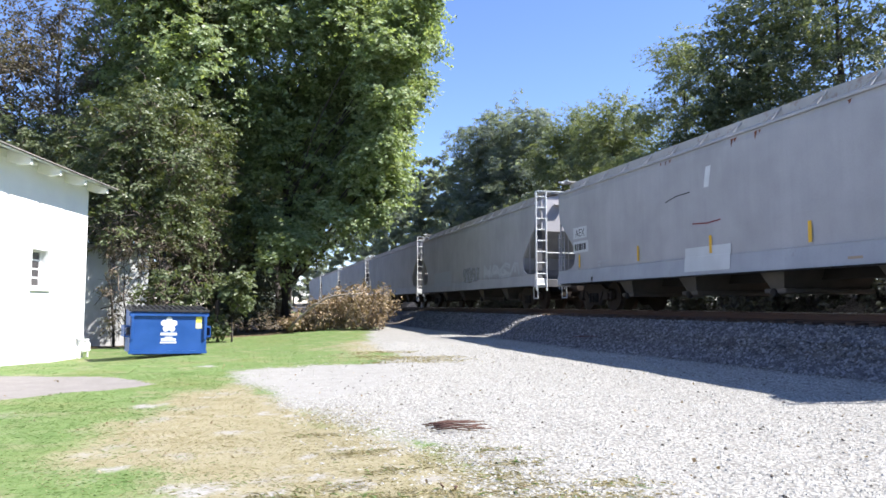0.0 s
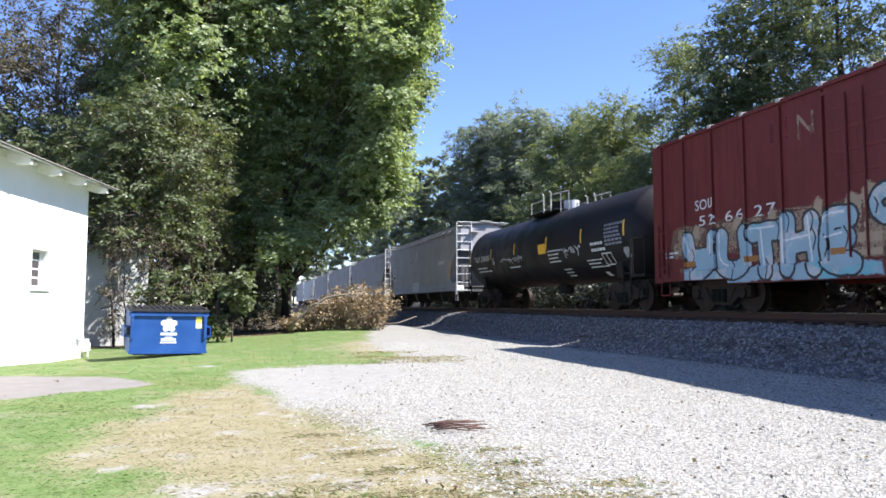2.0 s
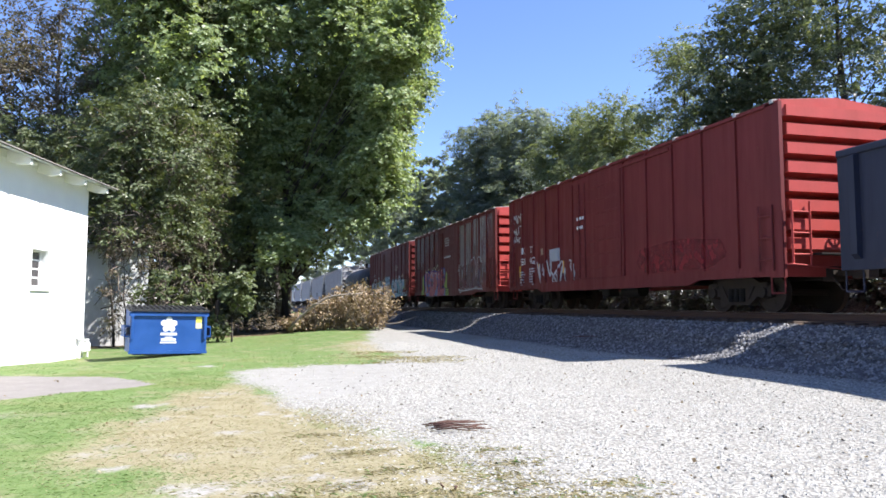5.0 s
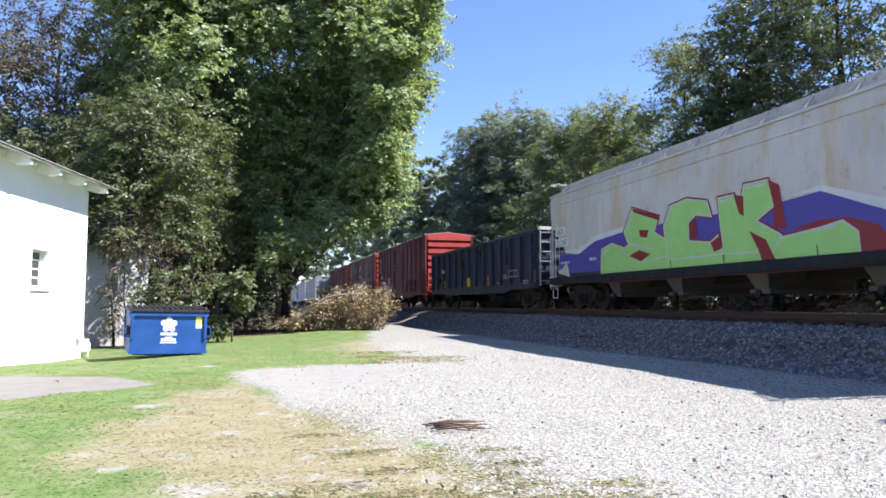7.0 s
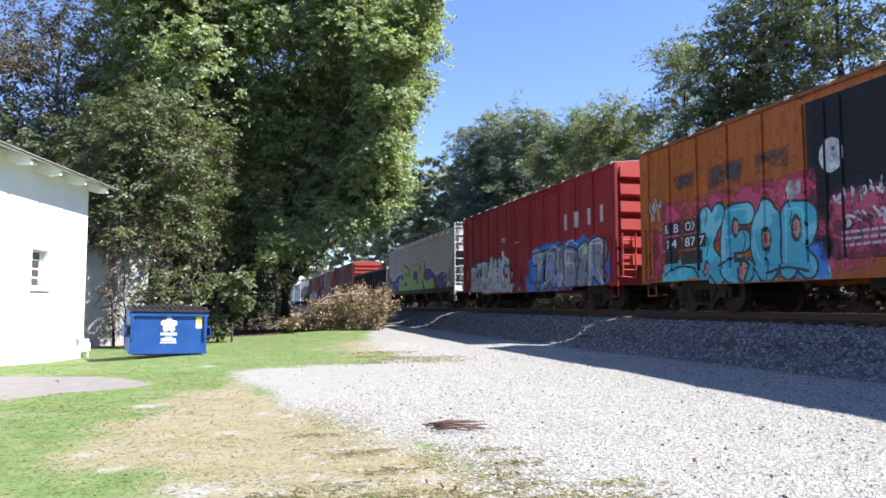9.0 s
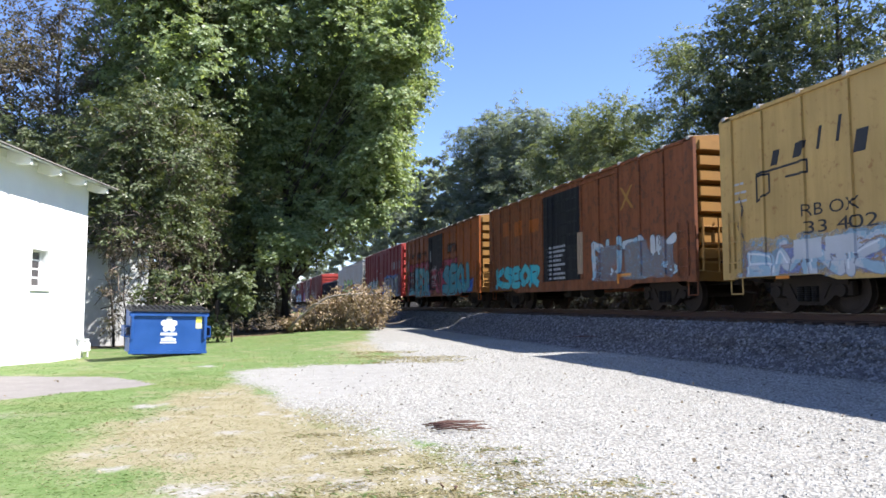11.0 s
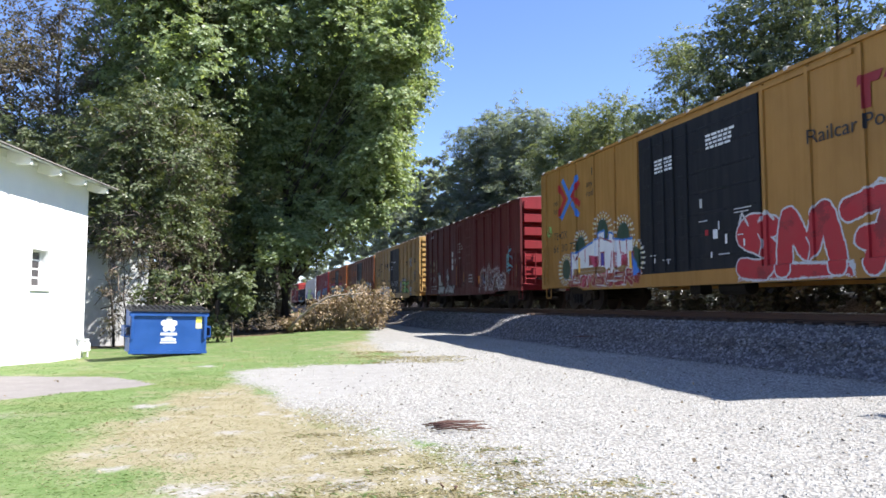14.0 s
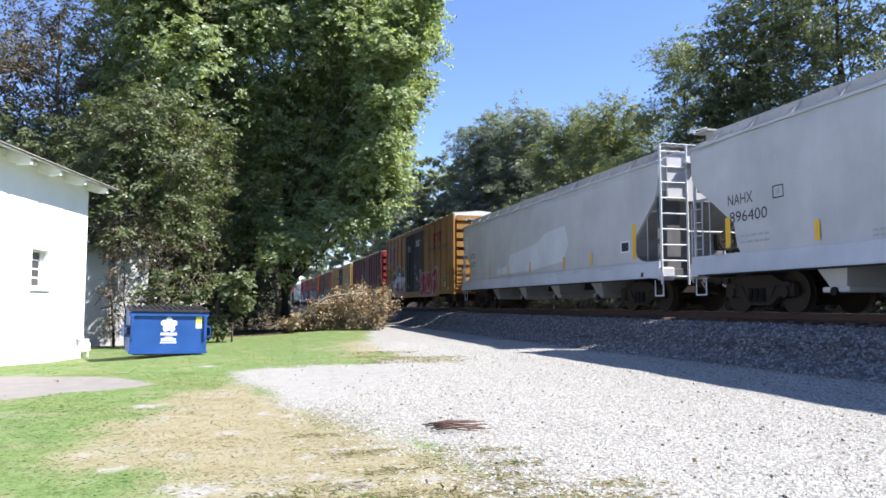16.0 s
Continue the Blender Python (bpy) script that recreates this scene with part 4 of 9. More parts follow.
# ---- train: covered hoppers ----
def hopper(front, length, body, label, cut=1.35, top=4.15, sill_mat=None, roof_mat=None, bays=4, ends=None, bay_mat=None, fine_walk=True, width=1.52, beam=False, corner=False, inner=-1.1, hook=True):
    half = length / 2
    car = new_car("covered_hopper", front, length, label)
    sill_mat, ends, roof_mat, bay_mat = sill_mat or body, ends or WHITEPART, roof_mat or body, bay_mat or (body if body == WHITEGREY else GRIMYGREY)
    lev = [(1.1, width - 0.05, half - cut - 0.3), (1.36, width - 0.03, half - cut - 0.14), (1.58, width - 0.02, half - cut - 0.04), (2.05, width, half - cut + 0.02), (2.6, width, half - cut * 0.55), (3.0, width, half - cut * 0.22), (3.3, width, half - 0.12), (top - 0.25, width - 0.01, half - 0.05), (top - 0.05, width - 0.05, half - 0.05), (top + 0.09, width - 0.25, half - 0.06), (top + 0.25, width - 0.72, half - 0.08), (top + 0.33, 0.3, half - 0.1)]
    bm = nb()
    rings = [[bm.verts.new((sx * w, sy * h, z)) for sx, sy in ((-1, -1), (1, -1), (1, 1), (-1, 1))] for z, w, h in lev]
    for a, b in zip(rings, rings[1:]):
        for k in range(4):
            bm.faces.new((a[k], a[(k + 1) % 4], b[(k + 1) % 4], b[k]))
    bm.faces.new(rings[0][::-1])
    bm.faces.new(rings[-1])
    part("body", bm, body, car)
    for s in (-1, 1):
        if beam:
            bm = box(nb(), s * width - 0.06, s * width + 0.03, -half + 0.05, half - 0.05, 0.9, 1.14, 0.01)
        else:   # deep sill, its face leaning back, with a lip along the top
            bm = extrude_xz(nb(), [(s * (width - 0.1), 0.89), (s * (width + 0.05), 0.89), (s * (width + 0.05), 0.93), (s * (width + 0.01), 1.34), (s * (width + 0.022), 1.345), (s * (width + 0.022), 1.365), (s * (width - 0.1), 1.365)], -half + 0.05, half - 0.05)
            bmesh.ops.recalc_face_normals(bm, faces=bm.faces[:])
        part("side_sill", bm, sill_mat, car)
        part("sill_flange", box(nb(), s * width - 0.1, s * width + 0.07, -half + 0.4, half - 0.4, 0.875, 0.905), STEEL, car)
        if beam:
            part("side_beam", box(nb(), s * width - 0.03, s * width + 0.045, -half + 0.9, half - 0.9, 3.72, 3.82, 0.015), body, car)
    # roof edge rail, walkways with brackets, hatches
    walkway = nb()
    for s in (-1, 1):
        x = s * 0.92
        box(walkway, x - 0.2, x + 0.2, -half + 0.2, half - 0.2, top + 0.3, top + 0.33)
        box(walkway, x + s * 0.2 - 0.012, x + s * 0.2 + 0.012, -half + 0.2, half - 0.2, top + 0.1, top + 0.36)
    walk_ob = part("running_board", walkway, ROOFSTEEL, car, "galvanized roof walkway")
    bracket = nb()
    rod(bracket, (-1.12, 0, top + 0.33), (-1.42, 0, top - 0.02), 0.018, 5)
    rod(bracket, (-1.12, 0.0, top + 0.33), (-1.42, 0.35, top - 0.02), 0.014, 5)
    bracket = mesh_of("walk_bracket", bracket, ROOFSTEEL)
    for k in range(int(length / 1.3)):
        shared("walk_bracket", bracket, walk_ob, pose(0, -half + 0.6 + k * 1.3, 0))
    hatch = mesh_of("roof_hatch", extrude_xz(nb(), [(-0.6, top + 0.24), (-0.5, top + 0.42), (0.5, top + 0.42), (0.6, top + 0.24)], -1.05, 1.05), roof_mat)
    for k in range(7):
        shared("roof_hatch", hatch, car, pose(0, -half + 1.6 + k * (length - 3.2) / 6, 0))
    part("roof_edge", box(nb(), -width - 0.02, -width + 0.05, -half + 0.05, half - 0.05, top - 0.08, top - 0.02), body, car)
    # ends: posts, ladders, slope braces, platforms
    for s in (-1, 1):
        y = s * half
        e = part("end_platform", box(nb(), -1.5, 1.5, *sorted((y - s * 0.95, y - s * 0.02)), 0.98, 1.06), STEEL, car)
        for sx in (-1, 1):
            if sx == s:
                part("shear_plate", box(nb(), *sorted((sx * 1.46, sx * (-inner + 0.06))), *sorted((y - s * 0.2, y - s * 0.24)), 1.0, 3.2), ENDGREY, e, "dark grey end plate behind the ladder")
            else:
                part("end_post", box(nb(), sx * 1.46 - 0.025, sx * 1.46 + 0.025, y - s * 0.12 - 0.03, y - s * 0.12 + 0.03, 1.0, 3.35), body, e)
            part("slope_bracket", extrude_yz(nb(), [(y - s * 0.72, 2.74), (y - s * 0.1, 2.74), (y - s * 0.1, 2.8), (y - s * 0.66, 2.8)], sx * 1.4 - 0.03, sx * 1.4 + 0.03), SLOPEGREY, e)
            if hook:   # the side sheet's lower corner sweeps back out to the sill
                q = y - s * cut
                part("corner_gusset", extrude_yz(nb(), [(q + s * 0.0, 2.05), (q + s * 0.03, 1.72), (q + s * 0.12, 1.55), (q + s * 0.3, 1.44), (q + s * 0.62, 1.37), (q + s * 0.62, 1.3), (q - s * 0.3, 1.12), (q - s * 0.1, 1.6)], sx * (width - 0.02) - 0.012, sx * (width - 0.02) + 0.012), body, e)
            part("corner_rod", rod(nb(), (sx * 1.47, y - s * 0.72, 1.3), (sx * 1.47, y - s * 0.72, 2.76), 0.014, 5), body, e)
        part("end_sheet", box(nb(), -1.28, 1.28, *sorted((y - s * 0.03, y + s * 0.03)), 3.02, top + 0.12), body, e)
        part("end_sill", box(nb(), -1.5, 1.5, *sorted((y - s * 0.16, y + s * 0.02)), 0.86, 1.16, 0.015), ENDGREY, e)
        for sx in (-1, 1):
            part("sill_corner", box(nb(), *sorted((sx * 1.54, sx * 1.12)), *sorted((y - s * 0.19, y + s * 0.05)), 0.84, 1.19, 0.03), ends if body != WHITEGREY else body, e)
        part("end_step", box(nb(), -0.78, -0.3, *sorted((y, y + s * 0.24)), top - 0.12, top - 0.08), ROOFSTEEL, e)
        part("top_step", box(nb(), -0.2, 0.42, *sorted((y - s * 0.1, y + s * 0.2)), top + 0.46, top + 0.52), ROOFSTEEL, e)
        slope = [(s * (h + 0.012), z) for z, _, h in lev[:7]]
        part("slope_sheet", extrude_yz(nb(), slope + [(q - s * 0.02, z) for q, z in slope[::-1]], -width + 0.07, width - 0.07), SLOPEGREY if body != PALEGREY else body, e, "grey sloping end sheet")
        bm = nb()
        for sx in (-1.45, -0.9, 0.9, 1.45):
            rod(bm, (sx, y + s * 0.05, top + 0.43), (sx * 0.92, y - s * 0.5, top + 0.43), 0.018, 5)
        rod(bm, (-1.45, y + s * 0.05, top + 0.43), (1.45, y + s * 0.05, top + 0.43), 0.02, 5)
        part("roof_grab", bm, ends, e)
        part("end_walk", box(nb(), -1.35, 1.35, *sorted((y - s * 0.55, y + s * 0.02)), top + 0.36, top + 0.4), ROOFSTEEL, e)
    ladder("end_ladder", car, -1.52, -half - 0.06, inner, -half - 0.06, 0.72, top + 0.42, WHITEPART, 9, 0.024, "white-painted steel ladder")
    ladder("end_ladder", car, 1.5, half + 0.06, 0.98, half + 0.06, 0.72, top + 0.42, WHITEPART, 11, 0.026, "white-painted steel ladder")
    ladder("corner_ladder", car, -1.52, half - 0.06, -1.52, half - 0.5, 0.72, 2.7, body, 6, 0.014)
    if corner:
        ladder("corner_ladder", car, -1.5, -half + 0.75, -1.5, -half + 0.3, 0.72, 2.7, body, 6, 0.016)
    bm = rod(nb(), (inner, -half - 0.06, 2.18), (1.4, -half - 0.06, 2.18), 0.022, 6)
    part("end_grab", bm, ends, car)
    brake_wheel(car, 0.5, -half - 0.1, 1.95, STEEL)
    bm = nb()
    rod(bm, (-0.5, half - 0.6, 1.45), (0.5, half - 0.6, 1.45), 0.2, 12)
    part("air_tank", bm, STEEL, car)
    # discharge bays
    span = length - 8.5
    for k in range(bays):
        y = half - 4.25 - k * span / (bays - 1)
        bm = nb()
        up = [bm.verts.new((sx * 1.36, y + sy * 0.5, 1.15)) for sx, sy in ((-1, -1), (1, -1), (1, 1), (-1, 1))]
        lo = [bm.verts.new((sx * 1.12, y + sy * 0.2, 0.52)) for sx, sy in ((-1, -1), (1, -1), (1, 1), (-1, 1))]
        for i in range(4):
            bm.faces.new((up[i], lo[i], lo[(i + 1) % 4], up[(i + 1) % 4]))
        bm.faces.new(lo)
        bay = part("discharge_bay", bm, bay_mat, car)
        part("outlet_gate", box(nb(), -1.2, 1.2, y - 0.34, y + 0.34, 0.42, 0.53, 0.02), bay_mat, bay)
        bm = nb()
        rod(bm, (-1.25, y, 0.44), (-1.14, y, 0.44), 0.09, 8)
        part("gate_capstan", bm, STEEL, bay)
    running_gear(car, half, 1.85)
    stirrup(car, half, ends)
    if beam:
        return car, Side(car, half, [(z, w) for z, w, h in lev if z < top])
    return car, Side(car, half, [(0.8, width + 0.05), (0.93, width + 0.05), (1.34, width + 0.022), (1.365, width + 0.022), (1.37, width)] + [(z, w) for z, w, h in lev if 2 < z < top])


# ---- train: tank car ----
def tank_car(front, length, label):
    half = length / 2
    car = new_car("tank_car", front, length, label)
    rad, zc, shell = 1.47, 2.42, half - 0.95
    bm = nb()
    prof = [(-shell - 0.62, 0.0), (-shell - 0.58, 0.42), (-shell - 0.45, 0.85), (-shell - 0.24, 1.2), (-shell - 0.08, 1.38), (-shell, rad), (-0.1, rad), (0.1, rad), (shell, rad), (shell + 0.08, 1.38), (shell + 0.24, 1.2), (shell + 0.45, 0.85), (shell + 0.58, 0.42), (shell + 0.62, 0.0)]
    n = 40
    rings = []
    for y, r in prof:
        rings.append([bm.verts.new((r * math.sin(2 * math.pi * k / n), y, zc + r * math.cos(2 * math.pi * k / n))) for k in range(n)] if r > 0 else [bm.verts.new((0, y, zc))])
    for a, b in zip(rings, rings[1:]):
        for k in range(n):
            q = [a[k % len(a)], a[(k + 1) % len(a)], b[(k + 1) % len(b)], b[k % len(b)]]
            q = [v for i, v in enumerate(q) if v not in q[:i]]
            bm.faces.new(q)
    bmesh.ops.recalc_face_normals(bm, faces=bm.faces[:])
    for f in bm.faces:
        f.smooth = True
    part("tank_shell", bm, BLACKTANK, car, "satin black tank shell with domed heads")
    # manway, valves, top platform with rails
    bm = rod(nb(), (0, 0.2, zc + rad - 0.08), (0, 0.2, zc + rad + 0.34), 0.42, 20)
    rod(bm, (0, 0.2, zc + rad + 0.34), (0, 0.2, zc + rad + 0.42), 0.48, 20)
    part("manway", bm, STEEL, car)
    bm = box(nb(), -0.95, 0.95, -1.3, 1.5, zc + rad - 0.06, zc + rad - 0.02)
    part("top_platform", bm, STEEL, car)
    top = zc + rad
    for sx in (-0.95, 0.95):
        bm = nb()
        rod(bm, (sx, 0.95, top - 0.05), (sx, 0.95, top + 0.42), 0.02, 6)
        rod(bm, (sx, 0.95, top + 0.42), (sx, -0.15, top + 0.42), 0.02, 6)
        for y in (-0.3, -1.0):
            rod(bm, (sx, y, top - 0.1), (sx, y, top + 0.62), 0.032, 7)
            rod(bm, (sx, y, top + 0.62), (sx, y + 0.14, top + 0.7), 0.026, 6)
        for y in (-1.7, -2.4):
            rod(bm, (sx * 0.9, y, top - 0.22), (sx * 0.9, y, top + 0.5), 0.018, 6)
        rod(bm, (sx * 0.9, -1.0, top + 0.56), (sx * 0.9, -2.45, top + 0.5), 0.022, 6)
        part("platform_rail", bm, ROOFSTEEL, car, "galvanized handrail")
    part("valve_housing", rod(nb(), (0, -0.85, top - 0.05), (0, -0.85, top + 0.36), 0.3, 18), PALEGREY, car, "pale valve housing")
    bm = nb()
    for y, h in ((-0.75, 0.32), (-1.05, 0.25), (1.1, 0.3)):
        part("valve", rod(nb(), (0.1, y, zc + rad - 0.08), (0.1, y, zc + rad + h), 0.1, 10), GREYVALVE, car)
    # saddles, end platforms, handrails
    for s in (-1, 1):
        y = s * (half - 2.1)
        bm = extrude_xz(nb(), [(-1.1, 1.0), (-1.16, 1.52), (-0.6, 1.1), (0.6, 1.1), (1.16, 1.52), (1.1, 1.0)], y - 0.18, y + 0.18)
        part("saddle", bm, BLACKTANK, car)
        part("stub_sill", box(nb(), -0.28, 0.28, *sorted((y - s * 1.2, s * half)), 0.75, 1.02), STEEL, car)
        part("end_platform", box(nb(), -1.5, 1.5, *sorted((s * (half - 0.75), s * half)), 0.98, 1.06), STEEL, car)
        for sx in (-1.48, 1.48):
            bm = nb()
            for yy in (half - 0.05, half - 0.7):
                rod(bm, (sx, s * yy, 1.0), (sx, s * yy, 2.1), 0.02, 6)
            rod(bm, (sx, s * (half - 0.7), 2.1), (sx, s * (half - 0.05), 2.1), 0.02, 6)
            part("side_handrail", bm, STEEL, car)
        part("end_handrail", rod(nb(), (-1.48, s * (half - 0.05), 2.1), (1.48, s * (half - 0.05), 2.1), 0.02, 6), STEEL, car)
        ladder("corner_ladder", car, -1.5, s * (half - 0.78), -1.5, s * (half - 1.2), 0.5, 2.1, STEEL, 4)
    bm = rod(nb(), (0, -0.3, 0.6), (0, -0.3, 1.0), 0.3, 14)
    part("bottom_outlet", bm, STEEL, car)
    running_gear(car, half, 2.0, sill=False)
    stirrup(car, half, STEEL)
    lev = [(zc + rad * math.sin(radians(a)), rad * math.cos(radians(a))) for a in range(-70, 71, 7)]
    return car, Side(car, half, lev)


GREYVALVE = plain("valve_grey", (0.3, 0.3, 0.3), 0.5, 0.3, 0.2)


# ---- train: gondola ----
def gondola(front, length, label):
    half = length / 2
    car = new_car("gondola", front, length, label)
    top = 2.98
    for s in (-1, 1):
        part("side_wall", box(nb(), s * 1.48 - 0.02, s * 1.48 + 0.02, -half + 0.05, half - 0.05, 0.98, top), NAVY, car)
        part("top_chord", box(nb(), s * 1.48 - 0.07, s * 1.48 + 0.09, -half + 0.02, half - 0.02, top - 0.02, top + 0.12, 0.02), NAVY, car)
        part("side_sill", extrude_yz(nb(), [(-half + 0.05, 1.02), (-half + 0.05, 0.82), (-half + 3.0, 0.8), (-half + 3.4, 0.68), (half - 3.4, 0.68), (half - 3.0, 0.8), (half - 0.05, 0.82), (half - 0.05, 1.02)], s * 1.48 - 0.05, s * 1.48 + 0.04), NAVY, car)
        part("end_wall", box(nb(), -1.48, 1.48, *sorted((s * half, s * half - s * 0.06)), 0.98, top + 0.05), NAVY, car)
        for k in range(3):
            part("end_rib", box(nb(), -1.4, 1.4, *sorted((s * half, s * half + s * 0.09)), 1.3 + k * 0.6, 1.46 + k * 0.6, 0.03), NAVY, car)
    part("floor_plate", box(nb(), -1.46, 1.46, -half + 0.05, half - 0.05, 0.98, 1.04), STEEL, car)
    post = mesh_of("side_post", extrude_xz(nb(), [(-1.62, 1.1), (-1.62, top - 0.05), (-1.5, top), (-1.5, 0.98)], -0.07, 0.07), NAVY)
    ribs = []
    for k in range(14):
        u = 0.45 + k * (length - 0.9) / 13
        ribs.append((u - 0.07, u + 0.07))
        shared("side_post", post, car, pose(0, half - u, 0))
    ladder("end_ladder", car, -1.45, -half - 0.13, -0.95, -half - 0.13, 0.9, top + 0.15, GREYVALVE, 6, 0.024)
    ladder("corner_ladder", car, -1.6, -half + 0.15, -1.6, -half + 0.55, 0.8, 2.6, NAVY, 5)
    brake_wheel(car, 0.3, -half - 0.2, 2.3, STEEL)
    part("end_cap", box(nb(), -1.5, 1.5, -half - 0.12, -half + 0.02, top + 0.08, top + 0.2), PALEGREY, car)
    running_gear(car, half)
    stirrup(car, half, NAVY)
    rnd = random.Random(4)
    for k in range(16):
        y = rnd.uniform(-half + 1, half - 3)
        a = Vector((rnd.uniform(-1.0, 1.0), y, 2.3))
        b = a + Vector((rnd.uniform(-0.5, 0.5), rnd.uniform(0.6, 2.2), rnd.uniform(0.35, 1.1)))
        part("scrap_beam", rod(nb(), a, b, rnd.uniform(0.03, 0.07), 5), GRIME if k % 3 else PALEGREY, car, "bent scrap metal in the load")
    bm = nb()
    for k in range(50):
        c = Vector((rnd.uniform(-1.2, 1.2), rnd.uniform(-half + 0.8, half - 0.8), rnd.uniform(1.8, 2.5)))
        bmesh.ops.create_cube(bm, size=1, matrix=Matrix.Translation(c) @ Euler((rnd.random() * 3, rnd.random() * 3, rnd.random() * 3)).to_matrix().to_4x4() @ Matrix.Diagonal((rnd.uniform(0.2, 0.8), rnd.uniform(0.3, 1.3), rnd.uniform(0.05, 0.3), 1)))
    box(bm, -1.3, 1.3, -half + 0.4, half - 0.4, 1.04, 2.1)
    part("scrap_load", bm, GRIME, car, "heap of rusty scrap metal")
    return car, Side(car, half, [(0.6, 1.5), (5, 1.5)], ribs, 0.12)
# ---- train: the cars, front to rear ----
HL = 18.35


def reflectors(s, us, z0=1.45, z1=1.85, w=0.1):
    for u in us:
        s.rect(u - w / 2, u + w / 2, z0, z1, I_YELLOW, "reflector", "yellow reflective strip", lift=14)


for k, front in enumerate((125.4, 105.2, 85.0)):
    hopper(front, HL, (GREYPAINT, PALEGREY, GREYPAINT)[k], "grey covered hopper car, dusty and far ahead in the train")
hopper(64.9, 19.0, GREYPAINT, "grey covered hopper car with white end ladders")

car, s = hopper(44.4, HL, GREYPAINT, "weathered grey covered hopper car with faint graffiti")
s.cloud(8.5, 11.8, 1.2, 2.1, I_GREY, 3, label="faint grey graffiti")
s.piece(4, 12.0, 16.8, 1.35, 1.95, I_PALE, I_GREY, 5)
s.rect(3.0, 6.5, 1.2, 2.0, I_GREY)

car, s = hopper(23.95, HL - 0.4, GREYPAINT, "plain grey covered hopper car with yellow reflectors", inner=-0.7, sill_mat=SILLGREY)
reflectors(s, (1.7, 5.45, 8.8, 12.0), 1.42, 1.85)
s.rect(16.62, 16.78, 1.6, 2.55, I_YELLOW, "reflector")
s.rect(1.25, 2.25, 2.4, 2.78, PALEGREY)
s.rect(1.25, 2.35, 1.92, 2.3, PALEGREY)
s.text("AEX", 1.4, 2.46, 0.36, I_BLACK, 0.7)
s.bars(1.35, 2.0, 1, I_BLACK, 9, 0.22, 0.3, 0.85)
s.rect(7.75, 9.55, 1.0, 1.6, PALEGREY, label="pale repainted patch")
s.rect(8.58, 8.78, 3.05, 3.55, I_WHITE, lean=0.1)
s.rect(14.2, 15.5, 2.45, 2.65, PALEGREY, lean=0.05)
s.stroke([(6.9, 2.9), (7.4, 3.0), (8.0, 3.02)], 0.03, I_BLACK)
s.stroke([(8.1, 2.2), (8.7, 2.16), (9.2, 2.2)], 0.03, I_MAROON)
rnd = random.Random(77)
for k in range(13):
    u = (6.6, 6.85, 7.05, 9.6, 9.75, 10.4, 10.6, 13.0, 14.3, 14.4, 15.3, 15.4, 16.3)[k] + rnd.uniform(-0.05, 0.05)
    w, d = rnd.uniform(0.05, 0.13), rnd.uniform(0.06, 0.22)
    s.poly([(u, 4.02), (u + w, 4.03), (u + w * 0.8, 4.02 - d * 0.6), (u + w * 0.5, 4.02 - d), (u + w * 0.25, 4.02 - d * 0.5)], RUSTBROWN, "rust_stain", lift=6)
s.bars(3.0, 1.5, 2, I_GREY, 8)
s.rect(2.6, 2.72, 0.93, 1.08, I_BLACK)
s.rect(12.95, 13.3, 1.02, 1.07, I_TAN)

car, s = tank_car(4.6, 17.3, "black tank car with white stencils and yellow reflectors")
for u in (1.0, 4.02, 7.0, 10.33, 13.23, 16.1):
    s.rect(u - 0.05, u + 0.05, 2.24, 2.72, I_YELLOW, "reflector", "yellow reflective strip", lift=14)
s.rect(9.53, 10.24, 2.1, 2.47, I_YELLOW, "placard", "yellow-orange placard")
s.text("TILX 258683", 1.68, 2.2, 0.36, I_WHITE, 2.05)
for k in range(2):
    s.bars(1.9, 1.86 - 0.15 * k, 1, I_WHITE, 21 + k, 0.055, 0.13, 1.65)
for a, b in (((4.2, 2.02), (4.42, 2.02)), ((4.42, 2.02), (4.42, 2.24)), ((4.42, 2.24), (4.2, 2.24)), ((4.2, 2.24), (4.2, 2.02)), ((4.27, 2.13), (4.36, 2.13))):
    s.stroke([a, b], 0.024, I_WHITE, "stencilling")
s.stroke([(5.25, 2.05), (5.6, 2.16), (5.9, 2.12), (6.2, 2.1)], 0.03, I_PALE)
s.scrawl(6.0, 7.9, 1.9, 2.22, I_PALE, 38, 0.028, 7)
s.scrawl(6.1, 7.8, 1.88, 2.2, I_PALE, 39, 0.022, 6)
s.bars(6.2, 1.73, 1, I_WHITE, 23, 0.05, 0.13, 1.2)
s.scrawl(11.6, 13.26, 1.8, 2.25, I_PALE, 39, 0.04, 6)
for k in range(4):
    s.bars(10.42, 2.12 - 0.13 * k, 1, I_WHITE, 240 + k, 0.045, 0.13, 1.0)
s.bars(11.2, 1.42, 3, I_WHITE, 25, 0.045, 0.11, 0.6)
s.bars(13.3, 1.62, 3, I_WHITE, 26, 0.045, 0.11, 1.05)
for k in range(2):
    s.bars(13.9, 2.1 - 0.2 * k, 1, I_WHITE, 270 + k, 0.09, 0.2, 0.9)
for k in range(6):
    s.bars(14.9, 2.62 - 0.12 * k, 1, I_SLATE, 30 + k, 0.075, 0.12, 1.15)
for a, b in (((14.5, 1.45), (15.1, 1.45)), ((14.5, 1.8), (15.1, 1.8)), ((14.5, 1.45), (14.5, 1.8)), ((15.1, 1.45), (15.1, 1.8)), ((14.8, 1.45), (14.8, 1.8))):
    s.stroke([a, b], 0.04, I_WHITE, "stencilling")
s.rect(15.9, 16.25, 1.6, 1.9, I_GREY)
s.rect(13.9, 14.15, 1.12, 1.25, I_WHITE, "placard")

